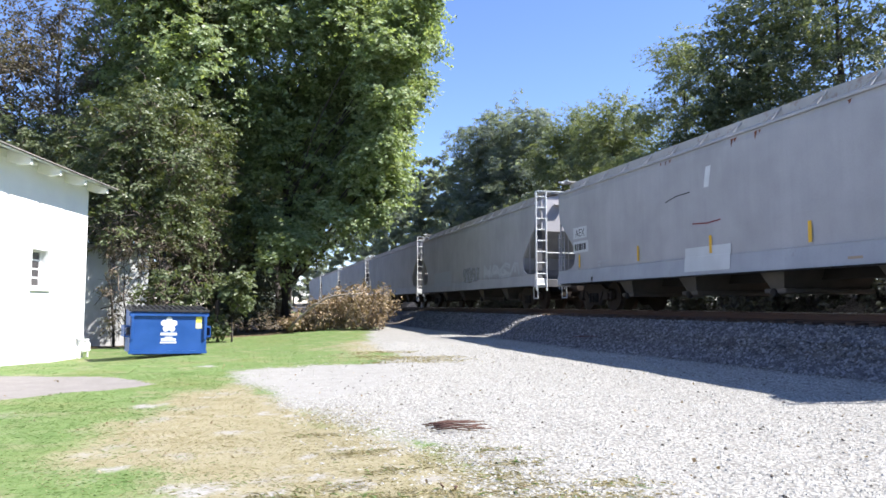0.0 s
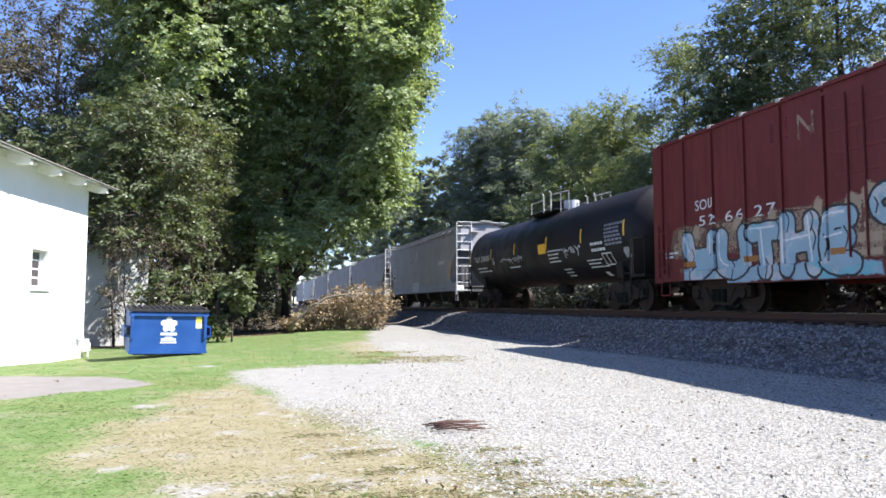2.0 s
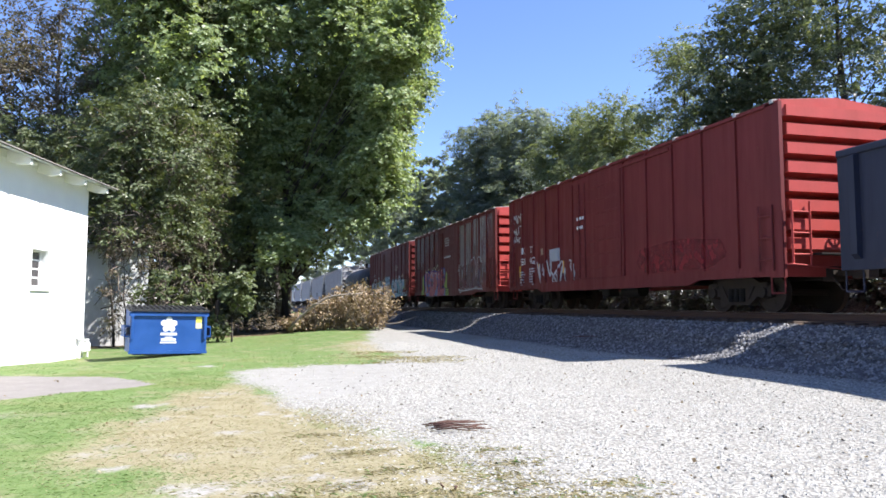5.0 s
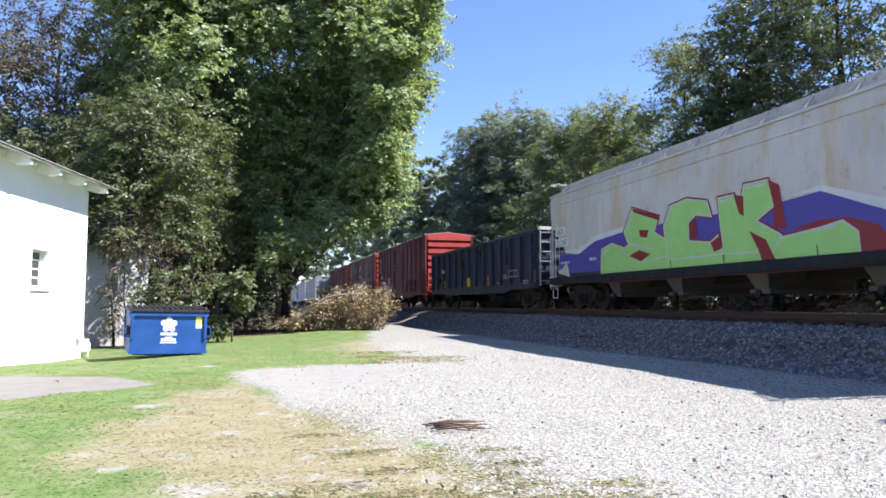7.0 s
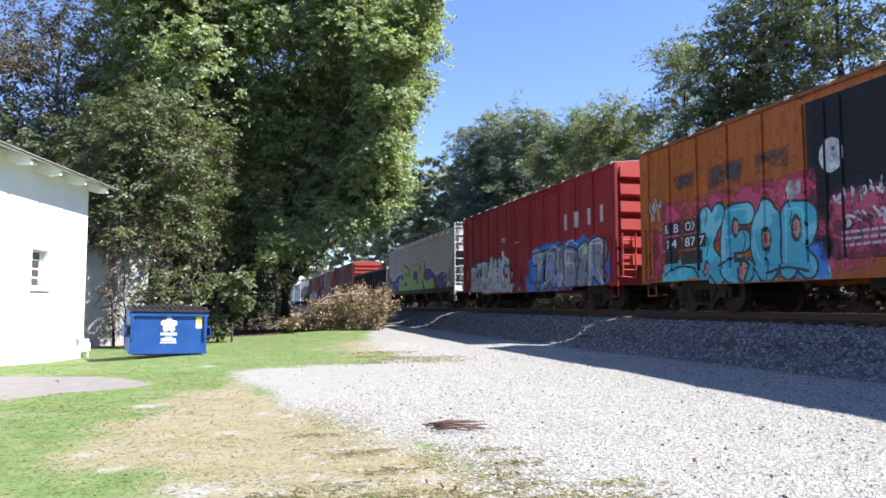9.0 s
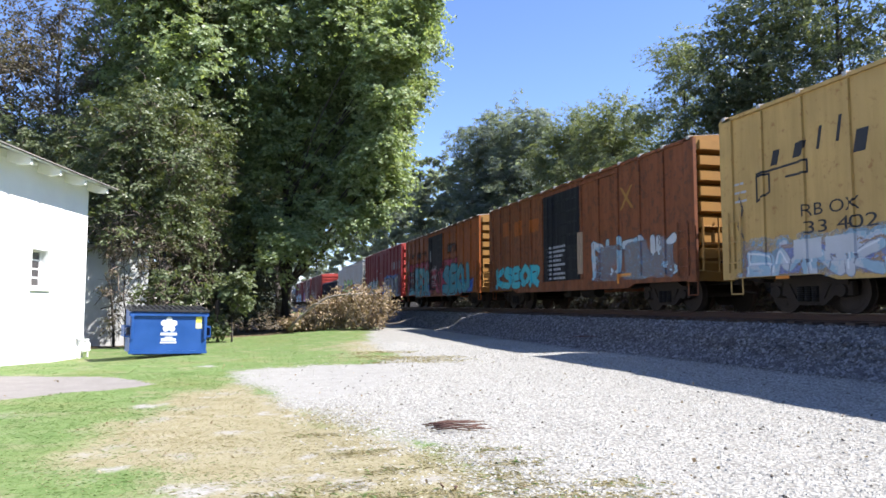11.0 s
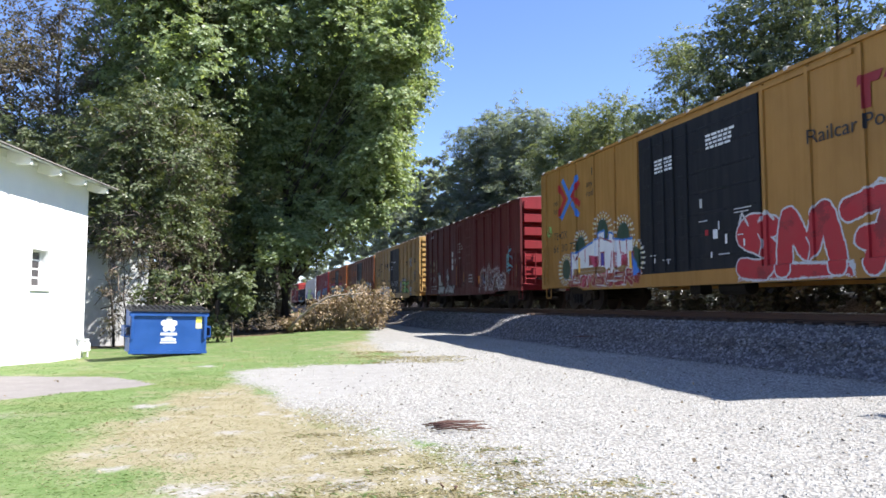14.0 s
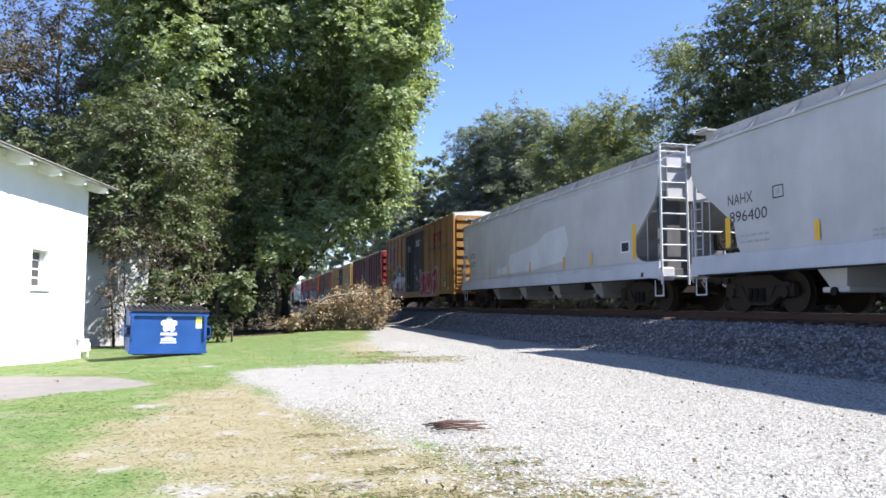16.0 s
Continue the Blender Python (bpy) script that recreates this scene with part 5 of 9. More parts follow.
car, s = boxcar(-13.37, 15.6, 4.47, REDBOX, "oxide red boxcar with pale blue graffiti", end_mat=REDBOX)
s.text("SOU", 1.75, 2.52, 0.36, I_WHITE, 0.75)
s.text("52 66 27", 1.9, 2.12, 0.36, I_WHITE, 2.7, spread=1.2)
s.text("N", 5.3, 3.55, 0.75, sprayed(I_TAN), 0.45)
s.rect(4.5, 4.62, 3.6, 4.05, sprayed(I_MAROON))
s.rect(4.95, 5.02, 3.65, 4.1, sprayed(I_MAROON))
c = Canvas(s, 0.3, 15.5, 0.68, 2.6, 41)
c.haze(0.5, 9.2, 0.9, 2.25, I_TAN, 0.55, 1)
for u, z, r in ((1.35, 1.75, 0.2), (1.75, 2.0, 0.18), (3.3, 2.05, 0.17), (4.45, 2.1, 0.17), (5.75, 2.1, 0.22), (6.6, 2.0, 0.3), (7.0, 2.25, 0.2), (8.95, 2.2, 0.16), (9.05, 1.6, 0.2), (9.3, 1.35, 0.22), (11.15, 2.2, 0.18), (10.3, 2.2, 0.1)):
    c.shape([(u - r, z - r * 0.8), (u + r * 0.7, z - r), (u + r, z + r * 0.5), (u, z + r)], I_TAN, 0.03)
for u0, u1, z0, z1, m in ((6.55, 7.3, 1.3, 1.5, I_TAN), (6.6, 7.3, 1.05, 1.2, I_TAN), (7.8, 8.3, 1.35, 1.5, I_TAN), (7.75, 8.2, 1.1, 1.22, I_ORANGE), (8.2, 8.6, 1.1, 1.2, I_PALE), (8.75, 9.3, 1.1, 1.2, I_PALE), (14.0, 14.45, 1.2, 1.95, I_TAN), (14.5, 15.1, 1.75, 1.88, I_TAN), (14.9, 15.2, 1.4, 1.8, I_TAN)):
    c.shape([(u0, z0), (u1, z0), (u1, z1), (u0, z1)], m, 0.03)
c.shape([(1.3, 0.7), (1.3, 1.1), (2.2, 1.0), (6.3, 1.05), (7.3, 0.98), (7.3, 0.7)], I_LTBLUE, 0.02, 0.12)
c.word("YUTHE", (1.25, 2.6, 3.75, 4.75, 5.85, 6.75), 0.74, (1.98, 2.05), 0.4, I_LTBLUE, I_BLACK, 0.055, I_WHITE)
c.word("CDC", (7.1, 7.75, 8.35, 9.0), 1.6, 2.35, 0.26, I_LTBLUE, I_BLACK, 0.06)
c.shape([(9.5, 0.7), (9.6, 1.05), (13.9, 1.05), (14.2, 1.0), (15.1, 1.15), (15.1, 0.72)], I_LTBLUE, 0.02, 0.16)
c.line([(14.0, 0.7), (14.1, 0.95), (14.4, 0.85), (14.8, 1.0), (15.1, 0.8)], 0.07, I_BLACK)
c.word("ORIEP", (9.55, 10.7, 11.85, 12.35, 13.0, 14.05), 1.0, (2.1, 2.02), 0.4, I_LTBLUE, I_BLACK, 0.06, I_WHITE)
c.shape([(11.95, 2.05), (12.25, 2.3), (12.55, 2.2), (12.3, 2.02)], I_PALE, 0.02)
c.shape([(13.0, 2.15), (13.3, 2.4), (13.8, 2.2), (13.3, 2.1)], I_TAN, 0.02)
for u in (10.1, 10.55, 11.0, 11.35, 11.8, 12.25, 12.75, 13.3):
    c.shape([(u - 0.05, 1.0), (u + 0.05, 1.0), (u + 0.02, 0.72), (u - 0.02, 0.72)], I_BLACK, 0.03)
c.shape([(13.5, 1.25), (13.75, 1.3), (13.75, 1.5), (13.5, 1.48)], I_LIME, 0.01)
c.tint(I_LTBLUE, I_PALE, 0.4, 2.5)
c.tint(I_LTBLUE, I_CYAN, 0.33, 1.6, 5)
c.haze(9.4, 15.2, 0.9, 1.05, I_PALE, 0.4, 8)
for u in (1.3, 3.6, 6.05, 10.2, 12.3, 14.6):
    c.shape([(u, 1.13), (u + 0.42, 1.13), (u + 0.42, 1.26), (u, 1.26)], I_OCHRE, 0.008)
c.done("pale blue graffiti letters with black outlines")
s.bars(10.8, 3.0, 3, I_TAN, 45, 0.08, 0.15, 1.2)
s.bars(0.4, 1.5, 2, I_WHITE, 46, 0.05, 0.1, 0.4)

car, s = boxcar(-30.93, 15.65, 4.5, REDWORN, "faded red boxcar with chalky white panels and graffiti", end_mat=SUNLITRED, door=(6.0, 9.7))
s.bars(7.3, 3.8, 4, I_WHITE, 51, 0.07, 0.13, 0.8)
s.bars(7.1, 2.75, 1, I_WHITE, 52, 0.1, 0.2, 1.3)
c = Canvas(s, 0.15, 15.5, 0.68, 4.35, 51, 0.018)
# chalky fading, panel by panel, heaviest at the top
edges_ = [0.12] + [0.5 * (a + b) for a, b in s.ribs] + [15.6]
edges_ = sorted(e for e in edges_ if e < 6.0 or e > 9.6)
for k, (a, b) in enumerate(zip(edges_, edges_[1:])):
    if b - a > 2.5:
        continue
    strong = (0.75, 0.95, 0.9, 0.8, 0.55, 0.3, 0.75, 0.9, 0.95, 0.7, 0.85, 0.5)[k % 12]
    low = (1.5, 2.1, 1.9, 2.2, 2.6, 3.0, 1.6, 1.1, 1.3, 2.0, 1.2, 2.4)[k % 12]
    runs_ = cloudy(c.u * 4, c.z * 0.35, 1.6, 60 + k)
    k_ = np.clip((c.z - low) / 1.3, 0, 1) * strong * np.clip((runs_ - 0.22) * 3.2, 0, 1)
    k_ = k_ + 0.12 * (c.grit - 0.5)
    panel_ = (c.u > a + 0.07) & (c.u < b - 0.07)
    for lo_, hi_, m_ in ((0.12, 0.32, misty(I_GHOST, 0.26)), (0.32, 0.6, misty(I_GHOST, 0.44)), (0.6, 2.0, misty(I_GHOST, 0.6))):
        c.lay(panel_ & (k_ > lo_) & (k_ <= hi_), m_)
c.shape([(1.8, 0.68), (1.85, 1.8), (2.2, 2.0), (2.5, 1.4), (2.3, 1.2), (2.5, 0.68)], I_LIME, 0.02)
c.shape([(7.1, 0.7), (7.1, 1.25), (7.4, 1.5), (7.5, 2.0), (7.75, 1.9), (7.7, 1.15), (8.0, 1.0), (8.0, 0.7)], I_LIME, 0.02)
for z in (0.8, 0.93, 1.06):
    c.line([(6.4, z + 0.02), (7.9, z)], 0.05, I_BLACK, 0.01, False)
c.word("UCRSE", (2.55, 3.65, 4.6, 5.55, 6.2, 7.3), 0.7, (2.22, 2.1), 0.42, I_CORAL, I_VIOLET, 0.07, I_WHITE)
c.shape([(2.65, 0.7), (2.65, 1.0), (6.2, 0.95), (6.3, 0.7)], I_CORAL, 0.03, 0.2)
c.tint(I_CORAL, I_PERI, 0.47, 1.5)
c.tint(I_CORAL, I_ROSE, 0.36, 3.0, 4)
for pts in ([(2.65, 2.2), (3.2, 2.12), (3.6, 2.3)], [(4.3, 2.2), (4.7, 2.35), (5.1, 2.2)], [(5.2, 2.3), (5.5, 2.45), (5.9, 2.15)]):
    c.line(pts, 0.05, I_CREAM)
    c.line([(u, z + 0.07) for u, z in pts], 0.04, I_BLACK)
for pts in ([(2.9, 0.85), (3.1, 1.15), (2.9, 1.3)], [(5.15, 1.1), (5.3, 1.6)]):
    c.line(pts, 0.08, I_ORANGE)
for strokes in ([(9.9, 2.2), (10.05, 0.95), (10.5, 0.9), (10.4, 1.5), (10.7, 2.3), (10.9, 1.0), (11.3, 0.9)], [(11.2, 2.35), (11.15, 1.0), (11.75, 1.05), (11.7, 1.6), (11.3, 1.65)], [(11.9, 0.95), (12.1, 2.3), (12.6, 2.35), (12.7, 0.95)], [(12.0, 1.5), (12.7, 1.5)], [(12.95, 0.95), (12.95, 2.3), (13.4, 2.4), (13.7, 1.9), (13.6, 1.0)], [(9.95, 0.95), (11.0, 0.88), (12.5, 0.95), (13.8, 0.92)]):
    c.line(strokes, 0.055, I_PALE, 0.03)
c.haze(9.8, 13.9, 0.95, 2.3, I_GHOST, 0.35, 4)
c.done("pink and blue graffiti between chalky faded panels")

car, s = boxcar(-48.49, 16.0, 4.5, OXIDE, "dark red boxcar with white scrawled tags", end_mat=SUNLITRED)
s.text("BK", 1.1, 2.2, 0.38, I_WHITE, 0.42)
s.text("TY", 2.08, 2.2, 0.38, I_WHITE, 0.42)
s.text("150", 1.1, 1.76, 0.38, I_WHITE, 0.5)
s.text("902", 2.05, 1.76, 0.38, I_WHITE, 0.55)
for k, (u, z, h, w, n) in enumerate(((0.12, 3.4, 0.5, 1.2, 5), (0.2, 3.0, 0.4, 1.0, 5), (0.25, 2.65, 0.36, 0.85, 4))):
    s.scrawl(u, u + w, z, z + h, I_WHITE, 50 + k, 0.05, n, "white hand-painted tag")
for u in (0.95, 2.9, 5.1):
    s.rect(u, u + 0.13, 1.3, 1.72, I_YELLOW, "reflector", lift=14)
s.bars(1.0, 1.45, 6, I_PALE, 61, 0.05, 0.1, 0.5)
s.bars(2.0, 1.55, 7, I_PALE, 62, 0.05, 0.1, 0.5)
s.scrawl(2.75, 4.6, 0.8, 1.9, I_PALE, 36, 0.1, 4)
s.scrawl(4.4, 6.4, 0.8, 1.8, I_PALE, 37, 0.07, 5)
s.rect(4.0, 4.9, 1.75, 2.2, I_GREY)
s.rect(3.2, 3.4, 2.05, 2.3, I_TAN)
s.bars(6.4, 3.0, 2, I_WHITE, 63, 0.1, 0.3, 0.6)
s.cloud(9.8, 14.5, 0.9, 1.9, I_MAROON, 64)

car, s = gondola(-66.0, 16.25, "dark blue gondola filled with scrap metal")
for a, b in (((13.4, 1.35), (14.1, 1.35)), ((13.4, 1.6), (14.1, 1.6)), ((13.4, 1.35), (13.4, 1.6)), ((14.1, 1.35), (14.1, 1.6)), ((13.75, 1.35), (13.75, 1.6))):
    s.stroke([a, b], 0.05, I_TAN, "stencilling")
reflectors(s, (3.0, 7.6, 10.4, 15.95), 1.05, 1.5, 0.13)
s.bars(2.4, 1.9, 1, I_PALE, 75, 0.2, 0.3, 0.4)
s.bars(2.3, 1.7, 3, I_PALE, 71, 0.08, 0.15, 0.5)
s.bars(12.4, 1.4, 2, I_PALE, 72, 0.05, 0.1, 0.5)
s.bars(11.6, 1.1, 1, I_PALE, 73, 0.05, 0.1, 0.5)
s.bars(14.7, 1.1, 2, I_PALE, 74, 0.05, 0.1, 0.6)

car, s = hopper(-83.45, HL, TANNED, "rust-stained grey covered hopper with bright green graffiti", beam=True, sill_mat=DOORBLACK, corner=True, inner=-0.7)
s.rect(0.55, 1.35, 2.62, 2.92, PALEGREY)
s.rect(0.55, 1.55, 2.22, 2.52, PALEGREY)
s.text("AEX", 0.65, 2.66, 0.3, I_BLACK, 0.55)
s.text("21245", 0.65, 2.26, 0.3, I_BLACK, 0.8)
s.poly([(0.2, 0.9), (0.35, 1.3), (5.7, 1.24), (11.9, 1.26), (14.7, 1.2), (17.2, 1.25), (17.2, 0.9)], NAVY, "painted_band", "dark band fading up from the sill")
s.poly([(0.72, 1.28), (0.91, 2.0), (2.38, 1.87), (3.58, 2.21), (5.38, 2.33), (6.98, 2.36), (8.67, 2.34), (11.91, 2.33), (13.06, 2.4), (14.55, 1.84), (15.87, 2.05), (16.89, 1.91), (16.95, 1.23), (14.68, 1.18), (11.87, 1.22), (5.68, 1.21)], I_VIOLET, label="violet mountain backdrop of the graffiti")
s.poly([(1.09, 2.07), (2.38, 2.04), (3.58, 2.38), (5.38, 2.5), (5.38, 2.34), (3.58, 2.22), (2.38, 1.89)], PALEGREY)
s.poly([(12.2, 2.42), (13.06, 2.52), (14.56, 2.05), (15.5, 2.25), (15.87, 2.06), (14.55, 1.85), (13.06, 2.41)], PALEGREY)
# green letters with white and dark red edges on a green base
base = [(3.85, 0.92), (4.02, 1.9), (4.68, 2.03), (5.53, 1.81), (7.83, 1.53), (9.9, 1.5), (11.88, 1.57), (13.03, 1.67), (13.56, 1.75), (13.89, 1.52), (13.9, 0.94)]
shapes = [base,
    [(5.23, 1.76), (5.7, 1.93), (5.44, 2.33), (5.92, 2.95), (7.28, 2.56), (7.06, 2.15), (7.61, 1.91), (7.88, 1.53), (6.64, 1.39)],
    [(7.71, 1.38), (7.56, 2.29), (7.86, 2.76), (8.61, 2.85), (9.45, 2.68), (9.59, 2.32), (8.99, 2.43), (8.67, 2.27), (8.65, 1.77), (9.54, 1.67), (9.82, 1.81), (9.95, 1.39)],
    [(10.04, 1.38), (9.9, 2.69), (10.46, 2.69), (10.65, 2.26), (10.83, 2.86), (11.6, 2.85), (11.75, 2.29), (11.17, 2.02), (11.92, 1.63), (11.67, 1.35)]]
for pts in shapes:
    s.stroke(pts + pts[:1], 0.15, I_MAROON)
s.poly([(12.2, 1.73), (13.04, 1.84), (13.74, 1.81), (14.38, 1.6), (14.56, 1.36), (14.42, 0.95), (13.9, 0.93), (13.89, 1.52), (13.56, 1.75), (13.03, 1.69)], I_MAROON, label="dark red shadow of the graffiti letters")
for pts in shapes:
    s.stroke(pts + pts[:1], 0.07, I_PALE)
    s.poly(pts, I_GREEN, label="bright green graffiti letter")
for pts in ([(11.6, 2.87), (11.94, 2.7), (12.1, 1.77), (11.73, 1.77), (11.76, 2.29)], [(10.46, 2.71), (10.8, 2.62), (10.8, 2.16), (10.63, 2.26)], [(10.94, 1.82), (11.47, 1.58), (11.82, 0.93), (11.36, 0.9), (11.21, 1.38)],
            [(9.54, 1.67), (9.91, 1.81), (9.95, 1.5), (9.66, 1.44)], [(5.92, 2.97), (7.3, 2.6), (7.34, 2.46), (6.05, 2.83)], [(5.69, 1.6), (6.28, 1.73), (6.83, 1.58), (6.33, 1.4)], [(8.7, 2.2), (9.0, 2.35), (9.05, 1.9), (8.72, 1.8)], [(6.3, 2.3), (6.8, 2.25), (6.7, 2.05), (6.35, 2.1)]):
    s.poly(pts, I_MAROON)
for pts in ([(5.7, 1.95), (6.3, 1.85), (7.0, 1.72)], [(5.55, 2.3), (6.0, 2.8)], [(7.66, 2.3), (7.95, 2.7)], [(9.98, 2.6), (10.4, 2.62)], [(10.9, 2.8), (11.5, 2.78)], [(12.6, 1.64), (13.4, 1.68)], [(4.1, 1.75), (4.6, 1.93)]):
    s.stroke(pts, 0.05, I_PALE)
for u in (7.8, 10.0, 12.9):
    s.stroke([(u, 0.95), (u, 1.35)], 0.025, I_BLACK)
s.rect(14.69, 16.03, 2.41, 2.59, WHITEGREY)
s.poly([(17.21, 3.6), (18.1, 3.7), (18.05, 3.3), (17.3, 2.75), (17.1, 2.85)], WHITEGREY, "repainted_patch")
s.rect(16.69, 16.81, 1.93, 2.32, I_YELLOW, "reflector")
s.rect(15.43, 15.83, 1.57, 1.83, I_BLACK)
s.bars(15.48, 1.74, 2, I_TAN, 86, 0.03, 0.08, 0.28)
s.scrawl(16.2, 16.75, 1.75, 2.0, I_PALE, 87, 0.035, 4)
s.scrawl(16.22, 16.72, 1.45, 1.7, I_PALE, 88, 0.035, 3)
s.bars(3.2, 1.6, 1, I_PALE, 84, 0.1, 0.2, 0.5)
s.bars(1.0, 1.6, 1, I_PALE, 85, 0.08, 0.2, 0.8)
s.rect(15.19, 15.61, 1.06, 1.2, I_TAN)
s.rect(13.98, 14.1, 0.98, 1.12, I_ORANGE)

car, s = boxcar(-103.6, 15.65, 4.5, SCARLET, "bright red boxcar with silver and blue graffiti", end_mat=SUNLITRED, end_ribs=6, door=(6.3, 8.7))
for k, u in enumerate((11.95, 12.85, 13.75, 14.62)):   # owner's initials as plain blocks
    s.rect(u + 0.02, u + 0.23, 2.8, 3.34, I_GHOST, "painted_emblem")
c = Canvas(s, 0.6, 15.6, 0.68, 2.7, 91)
c.haze(1.2, 6.6, 1.5, 2.3, I_TEAL, 0.6, 1, 2.4)
c.shape([(1.05, 0.72), (1.2, 1.5), (3.0, 1.4), (6.4, 1.35), (6.9, 0.9), (6.8, 0.72)], I_SILVER, 0.03, 0.15)
c.word("STRANG", (1.1, 2.05, 2.8, 3.7, 4.55, 5.35, 6.6), 1.0, (2.05, 2.25), 0.3, I_SILVER, I_BLACK, 0.028, I_WHITE, 0.1)
c.word("SUUUSU", (1.1, 2.0, 2.8, 3.7, 4.6, 5.4, 6.5), 0.72, 1.15, 0.2, I_SILVER, I_SLATE, 0.02)
c.tint(I_SILVER, I_PALE, 0.45, 3.0)
c.tint(I_SILVER, I_ROSE, 0.2, 2.0, 3)
for k, (u, z) in enumerate(((6.75, 1.35), (7.0, 1.0), (7.3, 0.85), (7.7, 0.8), (6.9, 1.45), (7.5, 1.0))):
    c.shape([(u - 0.15, z - 0.05), (u + 0.15, z - 0.06), (u + 0.05, z + 0.12)], (I_SILVER, I_TEAL, I_BLACK)[k % 3], 0.03)
back = [(8.5, 0.7), (8.45, 1.2), (8.85, 1.25), (8.75, 1.8), (9.05, 2.25), (9.6, 2.3), (10.3, 2.4), (11.2, 2.35), (12.0, 2.4), (12.6, 2.45), (13.2, 2.3), (13.45, 2.6), (13.9, 2.25), (14.6, 2.35), (14.9, 1.95), (15.3, 1.9), (15.5, 1.45), (15.55, 1.0), (15.0, 0.85), (14.8, 0.7)]
c.shape(back, I_SKY, 0.05, 0.16)
c.tint(I_SKY, I_BLUE, 0.45, 1.2, 2)
c.word("TRIBZR", (9.1, 10.3, 11.3, 11.95, 13.05, 13.75, 15.0), 0.8, (2.2, 2.25), 0.44, I_SLATE, I_BLACK, 0.075, I_PALE, 0.06)
c.tint(I_SLATE, I_SILVER, 0.34, 1.8, 6)
c.tint(I_SLATE, I_PERI, 0.36, 1.3, 7)
for pts in ([(9.1, 2.2), (9.6, 2.25), (9.75, 1.95), (10.4, 2.15)], [(10.7, 2.2), (11.1, 2.3), (11.5, 2.1)], [(12.0, 2.2), (12.5, 2.4), (13.0, 2.2)], [(13.9, 2.15), (14.5, 2.3), (14.8, 2.0)], [(14.4, 1.3), (14.9, 0.8)], [(10.0, 0.8), (10.6, 1.1)]):
    c.line(pts, 0.03, I_WHITE)
c.shape([(13.4, 1.85), (13.7, 1.85), (13.75, 2.05), (13.5, 2.1)], I_GREEN, 0.01)
c.shape([(8.9, 0.98), (10.0, 0.96), (10.0, 1.06), (8.9, 1.08)], I_SMOKE, 0.04)
for k, (u, z) in enumerate(((7.9, 1.4), (8.3, 2.2), (6.9, 2.0), (7.15, 2.1), (7.4, 1.6))):
    c.haze(u - 0.2, u + 0.2, z - 0.5, z + 0.4, I_SMOKE, 0.7, 20 + k)
c.done("silver letters and grey graffiti letters on a bright blue background")
s.rect(5.55, 5.8, 2.25, 2.5, I_WHITE)
s.bars(5.5, 3.0, 2, I_PALE, 95, 0.06, 0.12, 0.6)
s.bars(7.2, 2.7, 1, I_PALE, 96, 0.05, 0.12, 0.7)
s.bars(0.3, 1.8, 5, I_PALE, 97, 0.05, 0.1, 0.4)

car, s = boxcar(-120.84, 16.1, 4.45, RUSTORANGE, "rusty orange boxcar with black door and teal graffiti", door=(6.25, 9.45), door_mat=DOORBLACK, end_mat=GOLD, roof_mat=RUSTBROWN)
c = Canvas(s, 0.1, 15.6, 0.68, 4.1, 101)
for u0, u1, z0, z1 in ((1.4, 2.5, 3.1, 3.6), (2.9, 4.4, 2.9, 3.6), (4.6, 5.8, 3.0, 3.55), (10.2, 12.4, 2.9, 3.6)):
    c.haze(u0, u1, z0, z1, I_SMOKE, 0.75, int(u0 * 7), 2.2)
c.haze(0.05, 2.0, 0.7, 2.3, I_ROSE, 0.8, 1)
c.haze(0.8, 6.6, 1.6, 2.95, I_ROSE, 0.75, 2)
c.haze(6.0, 9.6, 0.7, 2.4, I_PINK, 0.72, 3, 1.5)
c.haze(9.0, 12.5, 0.7, 2.8, I_ROSE, 0.8, 4)
for k in range(9):
    c.line([(1.2 + 0.6 * k, 2.5 + 0.12 * (k % 3)), (1.4 + 0.6 * k, 2.68 + 0.1 * (k % 2)), (1.65 + 0.6 * k, 2.5)], 0.04, I_PINK, 0.04)
c.shape([(0.95, 0.7), (1.0, 1.2), (1.3, 1.3), (3.0, 1.3), (6.2, 1.2), (6.7, 0.9), (6.75, 0.7)], I_AQUA, 0.02, 0.1)
c.haze(5.2, 6.8, 0.7, 1.5, I_BLUE, 0.95, 6)
c.shape([(5.9, 0.7), (5.9, 1.3), (6.25, 1.3), (6.7, 0.95), (6.7, 0.7)], I_BLUE, 0.03)
c.word("KEOR", (2.6, 3.5, 4.55, 5.45, 6.4), 0.74, (2.62, 2.28), 0.46, I_AQUA, I_BLACK, 0.055, I_CYAN, 0.05)
for u, z, r in ((3.95, 1.95, 0.17), (4.98, 1.6, 0.18), (5.85, 1.75, 0.2), (4.2, 0.95, 0.22), (2.85, 1.05, 0.14)):
    ring = [(u + r * math.cos(a) * 0.8, z + r * 1.5 * math.sin(a)) for a in [0.6 * k for k in range(11)]]
    c.shape(ring, I_BLACK, 0.02)
    c.shape([(u + (p - u) * 0.6 + 0.02, z + (q - z) * 0.65) for p, q in ring], I_TAN, 0.03)
    c.shape([(u + (p - u) * 0.3, z + (q - z) * 0.4) for p, q in ring], I_ROSE, 0.03)
for pts in ([(1.1, 0.95), (1.6, 1.15), (2.3, 1.1), (2.6, 0.85)], [(3.3, 1.1), (3.9, 1.25), (4.4, 1.05), (4.3, 0.8)], [(5.0, 0.85), (5.6, 0.95), (6.2, 0.85)]):
    c.line(pts, 0.06, I_BLACK)
c.tint(I_AQUA, I_CYAN, 0.4, 2.0)
c.tint(I_AQUA, I_TEAL, 0.36, 1.4, 3)
